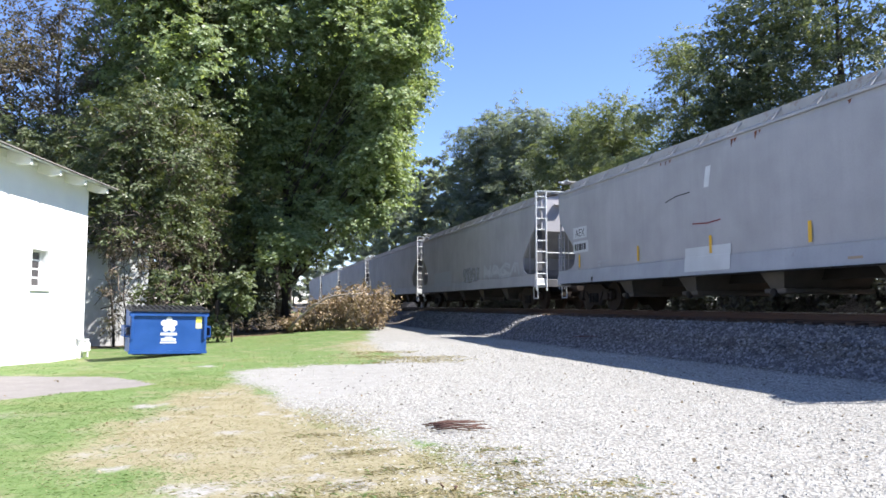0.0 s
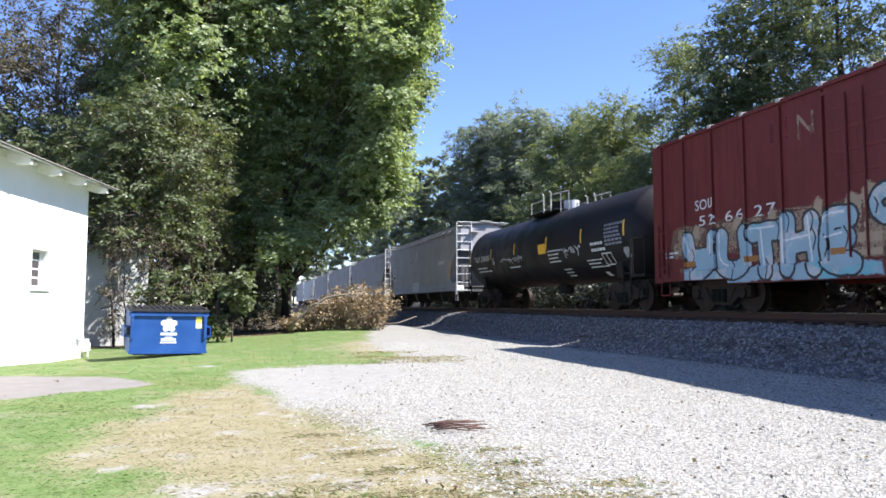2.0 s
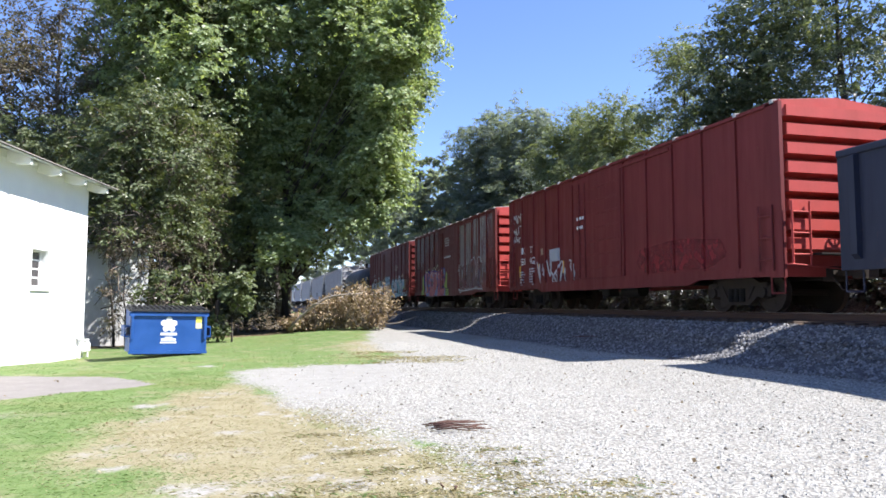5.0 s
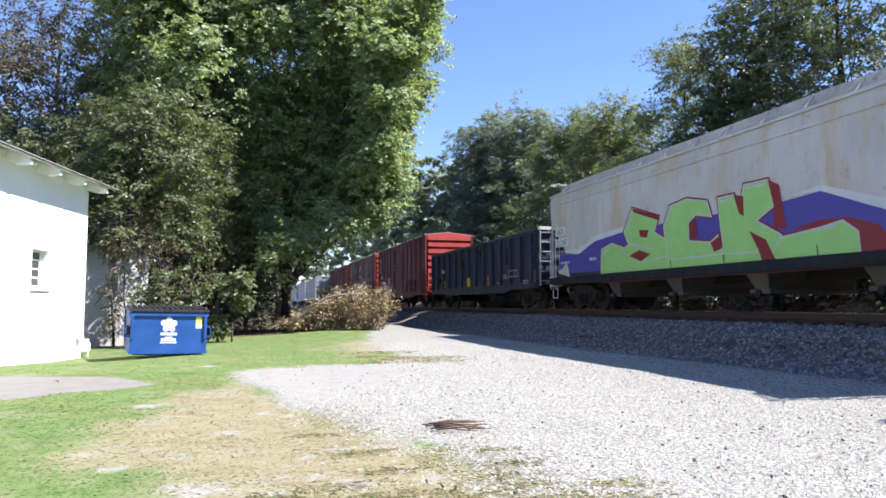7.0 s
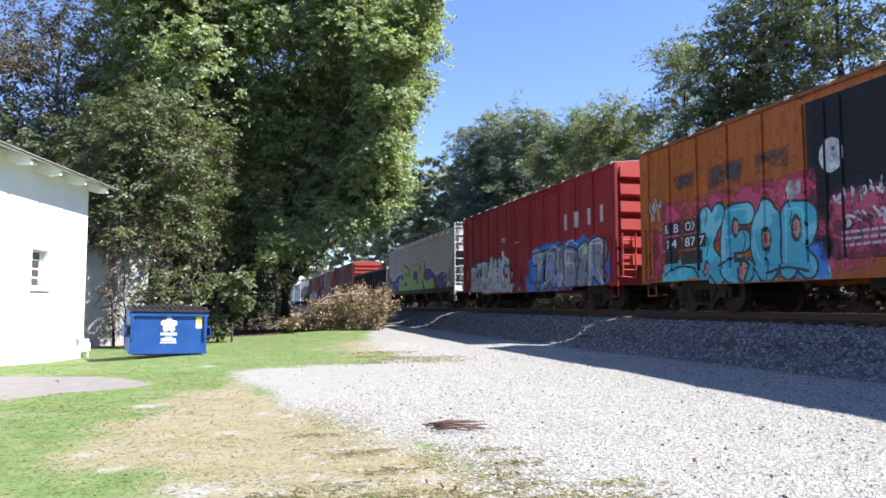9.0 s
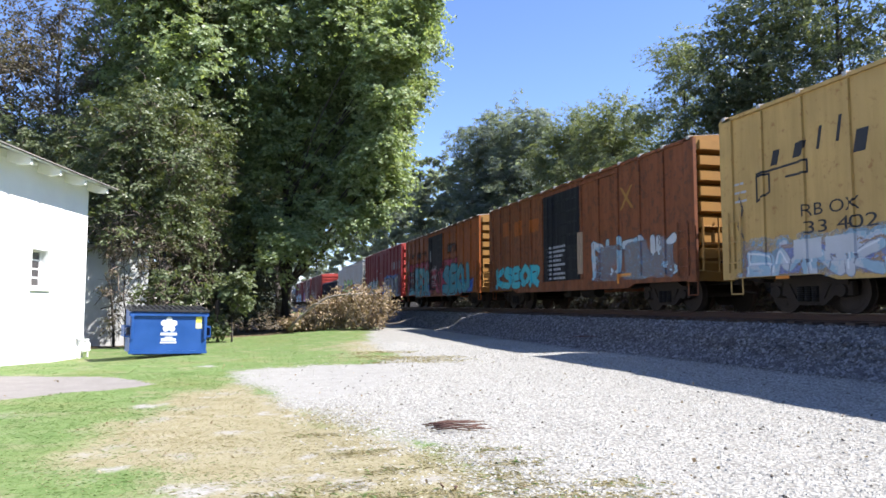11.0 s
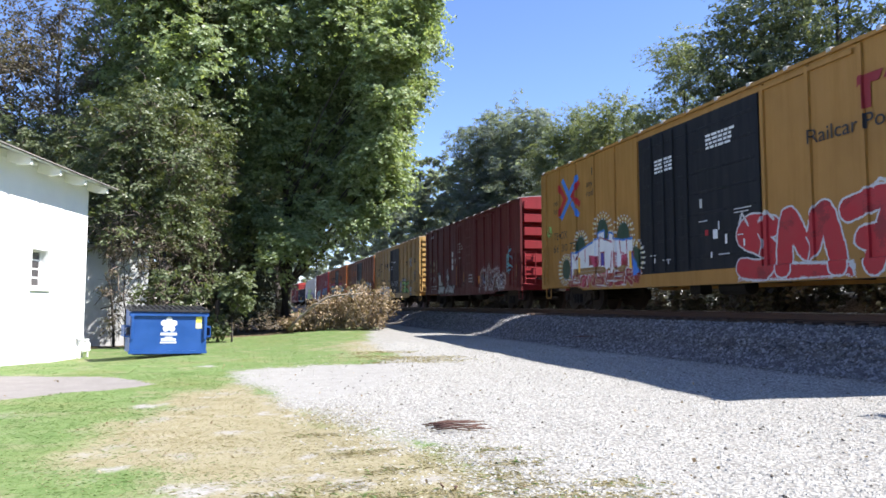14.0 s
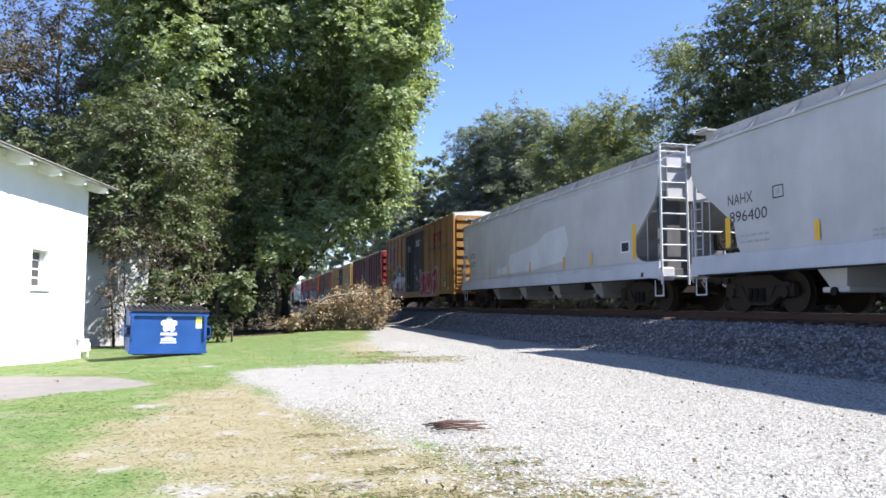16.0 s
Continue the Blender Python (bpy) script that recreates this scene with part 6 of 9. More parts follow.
c.shape([(2.1, 0.74), (2.6, 0.74), (2.6, 0.84), (2.1, 0.84)], I_OCHRE, 0.01)
c.shape([(9.6, 0.7), (9.6, 1.2), (14.4, 1.1), (14.6, 0.7)], I_AQUA, 0.03, 0.12)
c.haze(12.3, 15.3, 0.7, 1.6, I_BLUE, 0.9, 9)
c.word("SEKU", (9.6, 10.9, 12.0, 13.1, 14.4), 0.8, 2.35, 0.46, I_AQUA, I_BLACK, 0.055, I_CYAN)
for k in range(60):
    u, z = 0.4 + 5.5 * ((k * 37) % 61) / 61, 0.75 + 1.9 * ((k * 23) % 59) / 59
    c.dots(u, z, 0.0, 1, 0.018, I_PALE)
c.done("teal bubble graffiti letters with black outlines on sprayed pink")
for u, z, w in ((1.05, 2.0, 0.75), (1.9, 2.0, 0.75), (1.05, 1.6, 0.75), (1.9, 1.6, 0.95), (1.05, 1.25, 0.6), (1.8, 1.2, 0.9)):
    s.rect(u, u + w, z, z + 0.34, I_BLACK, "stencil_panel")
s.text("R B", 1.1, 2.06, 0.32, I_WHITE, 0.6)
s.text("OX", 2.0, 2.06, 0.32, I_WHITE, 0.5)
s.text("34", 1.15, 1.66, 0.32, I_WHITE, 0.45)
s.text("87 7", 1.98, 1.66, 0.32, I_WHITE, 0.8)
bm = nb()
bm.faces.new([bm.verts.new((6.9 + 0.3 * math.cos(a), 3.05 + 0.34 * math.sin(a), 0)) for a in [2 * math.pi * k / 20 for k in range(20)]])
s.lay(bm, sprayed(I_WHITE), "painted_mark", "round white patch")
s.scrawl(6.95, 8.3, 2.05, 2.45, I_PALE, 31, 0.045, 7)
s.scrawl(7.2, 8.4, 1.6, 1.98, I_PALE, 32, 0.05, 6)
s.bars(7.1, 1.5, 3, I_GREY, 107, 0.05, 0.12, 1.2)
s.scrawl(0.25, 0.95, 2.45, 3.1, I_PALE, 35, 0.04, 6)
s.cloud(5.6, 6.1, 2.3, 2.8, I_PALE, 108)

car, s = boxcar(-138.6, 15.55, 4.4, RUSTBROWN, "rust-brown boxcar with black door and white tags", door=(6.1, 9.1), door_mat=DOORBLACK, end_mat=GOLD)
c = Canvas(s, 0.4, 15.3, 0.7, 2.5, 161)
c.word("BUTNK", (9.9, 10.9, 11.9, 12.8, 13.7, 14.7), 0.95, (2.2, 2.1), 0.24, I_PALE, I_SMOKE, 0.03)
c.tint(I_PALE, I_LTBLUE, 0.48, 2.2)
c.haze(9.8, 14.8, 0.8, 2.1, I_LTBLUE, 0.35, 2)
c.word("KSEOR", (0.7, 1.7, 2.7, 3.7, 4.6, 5.6), 0.85, 1.75, 0.26, I_TEAL, I_SMOKE, 0.03)
c.done("chalky white and blue graffiti letters")
s.rect(11.6, 12.4, 0.8, 1.1, I_ORANGE, "graffiti")
s.rect(14.7, 15.3, 0.78, 0.98, I_YELLOW, "reflector")
s.rect(9.0, 9.3, 1.2, 2.6, I_TAN)
s.bars(6.5, 2.2, 8, I_GREY, 111, 0.08, 0.16, 1.6)
s.text("X", 11.8, 3.0, 1.0, GOLD, 0.8, name="worn_emblem")
for u0, u1, z0, z1 in ((1.6, 2.4, 3.1, 3.7), (3.0, 3.9, 3.0, 3.6), (4.6, 5.6, 3.0, 3.5)):
    s.rect(u0, u1, z0, z1, RUSTORANGE, "worn_emblem")

car, s = boxcar(-155.35, 15.75, 4.5, YELLOW, "pale yellow boxcar with black sliding door", door=(6.2, 9.4), door_mat=DOORBLACK, end_mat=YELLOW, end_ribs=10)
for u, z, w, h in ((1.55, 3.15, 0.2, 0.32), (2.2, 3.2, 0.3, 0.3), (2.85, 3.25, 0.08, 0.45), (3.35, 3.3, 0.08, 0.5), (3.75, 3.0, 0.28, 0.42), (4.75, 3.05, 0.3, 0.3), (5.75, 3.1, 0.4, 0.3)):
    s.rect(u, u + w, z, z + h, I_BLACK, "painted_emblem", lean=0.1)
s.stroke([(1.1, 3.0), (1.5, 3.0), (1.5, 2.6), (1.1, 2.45), (1.1, 3.0)], 0.05, I_BLACK, "painted_emblem")
s.stroke([(1.1, 3.05), (2.6, 3.1), (2.6, 2.85), (2.0, 2.85)], 0.05, I_BLACK, "painted_emblem")
s.text("RB OX", 2.45, 1.95, 0.36, I_BLACK, 1.4)
s.text("33 402", 2.5, 1.6, 0.36, I_BLACK, 1.75)
s.bars(0.35, 2.9, 3, I_GREY, 122, 0.05, 0.2, 0.4)
c = Canvas(s, 0.3, 15.5, 0.68, 3.3, 121)
c.haze(0.3, 6.3, 0.68, 1.7, I_LTBLUE, 0.8, 1)
c.haze(0.5, 6.2, 0.68, 1.5, I_PERI, 0.6, 2, 2.4)
c.word("BMNKRU", (0.7, 1.6, 2.6, 3.5, 4.4, 5.2, 6.1), 0.7, 1.4, 0.2, I_LTBLUE, I_SLATE, 0.02, I_WHITE)
c.tint(I_LTBLUE, I_PALE, 0.5, 2.5)
for u0, u1, z0, z1 in ((2.15, 2.9, 1.1, 1.5), (3.0, 3.75, 1.15, 1.5)):
    c.shape([(u0, z0), (u1, z0), (u1, z1), (u0, z1)], I_PALE, 0.01)
c.haze(9.5, 10.3, 0.95, 1.9, I_PALE, 0.8, 4)
c.haze(10.2, 12.6, 1.7, 2.1, I_PALE, 0.7, 5)
c.haze(12.2, 12.8, 1.0, 1.9, I_PERI, 0.6, 6)
c.shape([(10.3, 0.98), (12.4, 0.98), (12.4, 1.1), (10.3, 1.12)], I_BLACK, 0.03)
c.word("GK", (10.35, 11.45, 12.45), 1.0, 1.85, 0.21, I_GREEN, I_BLACK, 0.045, I_LIME)
c.tint(I_GREEN, I_LIME, 0.4, 3.0)
for k in range(12):
    a, r = k * 0.55, 0.32 + 0.12 * (k % 3)
    c.line([(14.35, 2.0), (14.35 + r * math.cos(a), 2.05 + r * 1.2 * math.sin(a))], 0.05, I_PALE, 0.03, False)
c.haze(13.9, 14.8, 1.6, 2.5, I_PALE, 0.55, 7)
for pts in ([(13.2, 1.65), (13.4, 1.8), (13.6, 1.62), (13.8, 1.75)], [(14.6, 1.6), (14.8, 1.45), (15.0, 1.6), (15.1, 1.3)], [(14.3, 1.15), (14.6, 1.05), (14.9, 1.2), (15.2, 1.05)], [(5.0, 1.95), (5.3, 2.05), (5.6, 1.92), (5.8, 2.05)], [(0.5, 2.6), (0.6, 2.3), (0.45, 2.0), (0.6, 1.7)]):
    c.line(pts, 0.06, I_SMOKE, 0.03)
c.haze(12.9, 14.1, 0.7, 1.05, I_PALE, 0.8, 8)
for u, z0, z1 in ((9.5, 2.0, 2.9), (11.35, 1.9, 3.0), (11.5, 1.2, 1.6), (13.45, 2.3, 2.6), (12.4, 0.8, 1.2)):
    c.haze(u - 0.14, u + 0.14, z0, z1, I_OCHRE, 0.6, int(u * 3), 3.0)
c.done("pale blue haze of graffiti, green letters and rust runs")
s.rect(1.6, 2.0, 0.72, 0.88, I_ORANGE)
s.rect(4.6, 5.0, 0.72, 0.86, I_ORANGE)
s.rect(5.6, 6.1, 2.75, 2.98, I_PALE)
for u, z in ((6.5, 3.3), (6.5, 2.95), (6.5, 2.8), (7.6, 3.25)):
    s.rect(u, u + 0.75, z, z + 0.09, I_PALE, "stencilling", lean=0.05)
s.scrawl(6.5, 9.2, 1.35, 2.0, I_PALE, 33, 0.045, 9)
s.scrawl(6.6, 8.6, 1.1, 1.4, I_PALE, 34, 0.035, 6)
s.rect(13.0, 13.35, 1.05, 1.35, I_WHITE, "placard")
s.rect(14.6, 15.4, 0.75, 1.0, I_YELLOW, "reflector")
for a, b in (((12.9, 2.75), (13.45, 3.25)), ((12.9, 3.25), (13.45, 2.75))):
    s.stroke([a, b], 0.16, I_WHITE, "painted_emblem")
s.stroke([(12.95, 3.25), (13.15, 3.0), (12.95, 2.75)], 0.06, I_BLUE, "painted_emblem")
s.stroke([(13.4, 3.25), (13.2, 3.0), (13.4, 2.75)], 0.06, I_BLUE, "painted_emblem")
s.bars(11.9, 3.05, 2, I_BLACK, 127, 0.09, 0.16, 0.4)
s.bars(14.2, 3.1, 2, I_BLACK, 128, 0.09, 0.16, 0.5)
for k in range(9):
    s.rect(6.4 + k * 0.33, 6.5 + k * 0.33, 0.9, 0.98, I_MAROON, "rust_stain")

# scarlet ends on a maroon body: their sunlit brightness is put into the colour
car, s = boxcar(-172.9, 15.75, 4.52, MAROON, "maroon boxcar with white stencils and patches of old paint", door=(6.6, 9.8), end_ribs=6, end_mat=SCARLET)
for u, w in ((1.1, 0.5), (1.85, 0.42), (2.55, 0.42)):    # owner's initials as plain blocks
    s.rect(u - 0.25, u - 0.25 + w * 0.7, 2.1, 2.78, sprayed(I_TAN), "painted_emblem")
s.text("17 20", 0.98, 1.5, 0.4, I_GHOST, 1.1)
s.bars(1.15, 1.2, 3, I_GHOST, 131, 0.06, 0.15, 0.5)
s.bars(1.8, 1.2, 3, I_GHOST, 132, 0.06, 0.15, 0.6)
s.stroke([(0.3, 0.95), (0.8, 0.95)], 0.06, I_GHOST)
s.bars(1.05, 4.1, 1, I_GHOST, 133, 0.14, 0.2, 0.5)
c = Canvas(s, 0.3, 15.5, 0.68, 2.8, 131)
c.haze(2.6, 4.0, 0.7, 2.1, I_PALE, 0.95, 1, 2.6)
c.haze(2.7, 6.3, 0.7, 1.3, I_PALE, 0.95, 2, 2.6)
c.haze(4.2, 5.4, 0.7, 1.9, I_GHOST, 0.8, 3, 2.2)
c.line([(4.65, 0.9), (4.66, 2.1)], 0.1, I_PALE, 0.03)
c.line([(4.95, 0.9), (4.95, 1.9)], 0.06, I_PALE, 0.03)
c.tint(I_PALE, I_GHOST, 0.4, 3.0)
c.haze(10.4, 13.9, 0.75, 1.7, I_GHOST, 0.4, 4, 3.0)
for pts in ([(10.5, 0.85), (10.55, 1.6), (11.0, 1.85), (11.35, 1.6), (11.2, 1.2), (11.4, 0.85)], [(11.55, 0.9), (11.6, 1.8), (11.8, 1.95), (12.1, 1.3), (11.9, 0.9), (12.3, 0.9)], [(12.3, 1.7), (12.9, 1.8), (13.2, 1.5), (12.8, 1.2), (13.3, 0.85)], [(12.35, 0.85), (12.4, 1.4), (12.9, 1.55)], [(13.4, 0.9), (13.4, 1.45), (13.85, 1.45), (13.85, 0.95), (13.45, 0.95)], [(13.5, 1.15), (13.8, 1.2)]):
    c.line(pts, 0.06, I_GHOST, 0.1)
for pts in ([(14.05, 2.2), (14.3, 2.35), (14.25, 2.05), (14.5, 2.25), (14.75, 2.1)], [(14.1, 1.9), (14.35, 1.95), (14.2, 1.75), (14.45, 1.85), (14.75, 1.75)], [(14.3, 2.65), (14.45, 2.4), (14.6, 2.55)], [(14.15, 1.6), (14.5, 1.65), (14.4, 1.5)], [(14.1, 2.3), (14.1, 1.6)]):
    c.line(pts, 0.05, I_CYAN, 0.03)
for k, (u, z) in enumerate(((7.4, 1.9), (8.1, 1.4), (7.6, 1.2), (9.6, 1.3))):
    c.haze(u - 0.5, u + 0.5, z - 0.35, z + 0.35, I_GHOST, 0.25, 30 + k, 3.5)
c.done("flaking patches of pale paint and chalky outlined tags")
for z in (2.75, 2.38, 2.05):
    s.rect(5.55, 5.85, z, z + 0.26, I_WHITE, "placard")
s.bars(6.9, 3.3, 4, I_GHOST, 138, 0.06, 0.14, 0.7)
s.rect(7.0, 7.4, 2.55, 2.64, I_GHOST)
s.rect(6.2, 6.3, 2.4, 2.65, I_WHITE)
s.bars(8.8, 1.6, 3, I_GHOST, 139, 0.07, 0.16, 0.6)
s.rect(10.2, 10.4, 1.2, 1.55, I_ORANGE)
for u in (0.32, 7.9, 15.2):
    s.rect(u, u + 0.1, 1.35, 1.85, I_OCHRE, "reflector", lift=14)
s.rect(6.6, 6.75, 1.2, 2.2, RUSTORANGE, "rust_stain")

car, s = boxcar(-191.0, 18.8, 5.08, GOLD, "tall golden yellow boxcar with black double doors", door=(6.95, 11.95), door_mat=DOORBLACK, end_ribs=8, top_white=True, plug=True)
for pts, m in (([(1.72, 4.56), (2.32, 3.85), (1.6, 3.26)], I_BLUE), ([(1.44, 4.36), (1.9, 3.9), (1.42, 3.4)], I_RED), ([(2.9, 4.5), (2.36, 4.08)], I_BLUE), ([(2.45, 3.66), (2.94, 3.22)], I_BLUE), ([(2.98, 4.3), (2.5, 3.92), (3.02, 3.58)], I_RED)):
    s.stroke(pts, 0.2, m, "painted_emblem")
s.text("any\nroad", 3.55, 4.05, 0.32, I_BLACK, 0.6)
s.text("next\nload", 0.95, 3.75, 0.3, I_BLACK, 0.5)
s.text("TB OX", 0.92, 2.5, 0.38, I_BLACK, 1.15)
s.text("66 30 73", 0.9, 2.05, 0.38, I_BLACK, 1.8)
s.rect(3.95, 4.05, 4.4, 4.65, I_BLACK)
s.cloud(0.3, 0.8, 2.6, 3.1, I_GREEN, 141)
c = Canvas(s, 1.2, 15.9, 0.68, 3.3, 141)
for u, z, r in ((3.1, 2.1, 0.52), (4.63, 2.45, 0.6), (5.92, 2.2, 0.6), (1.95, 1.4, 0.5), (6.65, 1.5, 0.52)):
    c.shape([(u + r * 0.62 * math.cos(a), z + r * 0.75 * math.sin(a)) for a in [0.45 * k for k in range(14)]], I_DKGREEN, 0.03)
    c.dots(u, z, r * 0.74, 16, 0.035, I_PALE)
    c.dots(u, z, r * 0.9, 20, 0.04, I_CREAM)
    c.dots(u, z, r * 1.06, 22, 0.038, I_PALE)
c.shape([(2.3, 0.8), (2.35, 1.3), (6.5, 1.2), (7.0, 1.1), (6.6, 0.8)], I_MAROON, 0.04, 0.2, 0.75)
body_ = [(2.35, 1.15), (2.4, 1.95), (2.75, 1.9), (3.3, 2.05), (4.35, 2.3), (4.3, 2.45), (4.75, 2.5), (4.75, 2.2), (5.0, 2.2), (5.05, 2.42), (5.3, 2.35), (5.3, 2.2), (5.9, 2.1), (6.45, 2.12), (6.45, 1.15)]
c.shape(body_, I_WHITE, 0.012)
c.line(body_[1:-1], 0.06, I_BLUE, 0.02, False)
c.line([(2.35, 1.1), (2.35, 1.95)], 0.08, I_VIOLET, 0.02, False)
for pts in ([(2.5, 1.85), (2.75, 1.6), (2.95, 1.95)], [(4.45, 2.3), (4.9, 2.2), (5.2, 2.1)], [(4.4, 2.25), (4.35, 1.3)], [(5.35, 2.2), (5.35, 1.4)], [(5.7, 2.1), (5.75, 1.75), (5.95, 1.7)], [(6.1, 2.1), (6.15, 1.3)], [(5.2, 1.8), (5.1, 1.1)], [(3.4, 2.0), (3.4, 1.6)]):
    c.line(pts, 0.05, I_MAROON, 0.02, False)
for u, z, w, h in ((4.5, 1.4, 0.22, 0.42), (5.3, 1.3, 0.2, 0.45), (3.7, 1.45, 0.3, 0.3), (4.05, 1.3, 0.25, 0.4), (5.8, 1.25, 0.3, 0.4), (6.3, 1.2, 0.2, 0.5)):
    c.shape([(u, z), (u + w, z), (u + w * 0.9, z + h), (u + w * 0.1, z + h)], (I_VIOLET, I_MAROON, I_TAN)[int(u * 10) % 3], 0.015)
    c.line([(u, z), (u, z + h), (u + w, z + h), (u + w, z)], 0.045, I_MAROON, 0.015, False)
c.word("EGNSUER", (2.4, 3.0, 3.6, 4.2, 4.8, 5.4, 6.0, 6.5), 0.74, 1.25, 0.13, I_MAROON, I_TAN, 0.03, I_PALE)
c.tint(I_MAROON, I_ROSE, 0.45, 2.5)
c.haze(2.4, 6.5, 1.1, 1.45, I_TAN, 0.55, 3)
c.shape([(6.45, 1.0), (6.95, 1.1), (6.8, 1.25), (6.45, 1.6)], I_BLUE, 0.03)
for pts in ([(4.3, 0.8), (4.9, 0.76)], [(5.9, 0.78), (6.1, 0.76)], [(2.6, 0.95), (3.0, 0.9)], [(5.0, 0.92), (5.6, 0.88)]):
    c.line(pts, 0.05, I_PALE)
# red letters
c.shape([(11.15, 0.7), (11.2, 1.15), (14.4, 1.0), (14.45, 0.7)], I_PALE, 0.02, 0.06)
c.shape([(11.2, 0.72), (11.25, 1.05), (14.3, 0.95), (14.4, 0.72)], I_RED, 0.02, 0.06)
c.word("SM7", (11.15, 12.45, 14.1, 15.45), 0.7, (2.15, 2.3), 0.44, I_RED, I_PALE, 0.04, None, 0.05)
for pts in ([(11.25, 2.0), (11.35, 2.25), (11.55, 1.95)], [(11.9, 2.0), (12.1, 2.2), (12.3, 2.0)], [(14.85, 2.3), (15.0, 2.42), (15.35, 2.33), (15.3, 2.0)]):
    c.line(pts, 0.06, I_PALE, 0.015, False)
c.tint(I_RED, I_MAROON, 0.3, 1.6, 8)
c.line([(11.3, 0.74), (12.6, 0.7), (14.3, 0.74)], 0.03, I_PALE)
c.done("painted houses with dotted rings and red letters edged in white")
for u in (2.9, 6.25):
    s.rect(u, u + 0.14, 1.25, 1.75, I_YELLOW, "reflector")
for u, z, seed in ((7.8, 4.05, 144), (10.1, 4.25, 145)):
    s.bars(u, z, 4, I_WHITE, seed, 0.06, 0.1, 1.0)
for u, z, w, h, m in ((7.5, 1.5, 0.3, 0.03, I_PALE), (7.7, 1.3, 0.05, 0.14, I_WHITE), (8.1, 1.35, 0.4, 0.03, I_PALE), (8.2, 1.6, 0.06, 0.12, I_WHITE), (8.35, 1.25, 0.06, 0.1, I_PALE), (9.8, 2.55, 0.1, 0.22, I_PALE), (9.75, 2.2, 0.35, 0.03, I_PALE), (10.0, 1.85, 0.12, 0.14, I_RED), (10.3, 1.75, 0.18, 0.22, I_WHITE), (10.5, 1.95, 0.06, 0.2, I_PALE), (10.75, 1.6, 0.08, 0.22, I_WHITE), (10.5, 1.35, 0.4, 0.03, I_PALE), (10.2, 1.3, 0.06, 0.14, I_WHITE), (11.1, 2.35, 0.6, 0.025, I_PALE), (11.1, 2.27, 0.5, 0.025, I_PALE), (11.2, 1.75, 0.2, 0.03, I_PALE), (11.4, 1.5, 0.05, 0.16, I_WHITE)):
    s.rect(u, u + w, z, z + h, m, "stencilling")
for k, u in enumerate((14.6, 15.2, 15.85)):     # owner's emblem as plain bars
    s.rect(u, u + 0.5, 4.2, 4.38, I_MAROON, "painted_emblem", lean=0.1)
    s.rect(u + 0.15, u + 0.32, 3.75, 4.2, I_MAROON, "painted_emblem")
s.text("Railcar Pooling Experts", 13.4, 3.38, 0.42, I_BLACK, 4.2)
for z in (1.45, 1.6):
    s.rect(16.8, 17.2, z, z + 0.13, I_BLACK, "placard")
s.rect(16.78, 17.22, 1.4, 1.75, I_WHITE, "placard", lift=1)
s.rect(16.9, 17.2, 1.2, 1.32, I_PALE)
s.rect(17.5, 17.95, 0.95, 1.15, I_YELLOW, "placard")

car, s = hopper(-211.5, HL, WHITEGREY, "clean pale grey covered hopper car with yellow reflectors", roof_mat=PALEGREY, inner=-0.7, bay_mat=SLOPEGREY, sill_mat=SILLPALE)
s.text("UTCX", 1.3, 2.42, 0.36, I_BLACK, 0.85)
s.text("1810", 1.35, 2.02, 0.36, I_BLACK, 0.72)
s.rect(2.14, 2.42, 2.02, 2.28, I_GREY, "stencilling")
s.rect(1.2, 1.36, 1.55, 2.4, I_YELLOW, "reflector")
s.bars(1.5, 1.75, 2, I_GREY, 151, 0.04, 0.1, 0.9)
reflectors(s, (4.25, 6.6, 9.1, 12.2, 14.3), 1.45, 1.85, 0.13)
s.poly([(5.2, 1.5), (5.3, 1.75), (6.6, 1.8), (6.8, 2.25), (9.9, 2.55), (10.6, 2.85), (12.3, 2.95), (12.6, 2.3), (12.2, 1.7), (9.0, 1.5)], FRESHGREY, "repainted_patch", "lighter repainted patch")
s.rect(0.4, 1.0, 2.7, 3.6, PALEGREY)
s.rect(16.2, 16.75, 1.7, 2.05, I_WHITE, "placard")
s.rect(16.27, 16.68, 1.75, 2.0, I_BLACK, "placard")
s.rect(16.9, 17.1, 1.5, 2.5, I_YELLOW, "reflector")
s.rect(17.4, 17.55, 0.95, 1.08, I_BLACK)
for k, u in enumerate((2.2, 6.5, 11.5, 13.0, 15.0)):
    s.bars(u, 1.35, 2, I_GREY, 154 + k, 0.04, 0.1, 0.8)
s.stroke([(1.8, 1.38), (9, 1.4), (16.8, 1.38)], 0.025, I_GREY, "seam")

car, s = hopper(-231.24, HL, WHITEGREY, "pale grey covered hopper car with black lettering", cut=1.7, roof_mat=PALEGREY, inner=-0.7, hook=False, sill_mat=SILLPALE)
s.text("NAHX", 1.5, 2.46, 0.36, I_BLACK, 0.85)
s.text("896400", 1.55, 2.06, 0.36, I_BLACK, 1.25)
s.rect(1.38, 1.56, 1.5, 2.2, I_YELLOW, "reflector")
reflectors(s, (4.2, 7.6, 11.0), 1.45, 1.85, 0.14)
s.bars(1.9, 1.7, 2, I_GREY, 161, 0.05, 0.14, 1.0)
s.stroke([(3.0, 2.45), (3.3, 2.45), (3.3, 2.7), (3.0, 2.7), (3.0, 2.45)], 0.025, I_BLACK, "stencilling")
s.rect(3.1, 3.2, 2.52, 2.63, I_GREY, "stencilling")
for k, u in enumerate((5.5, 8.5, 12.0)):
    s.bars(u, 1.5, 2, I_GREY, 164 + k, 0.04, 0.1, 0.9)
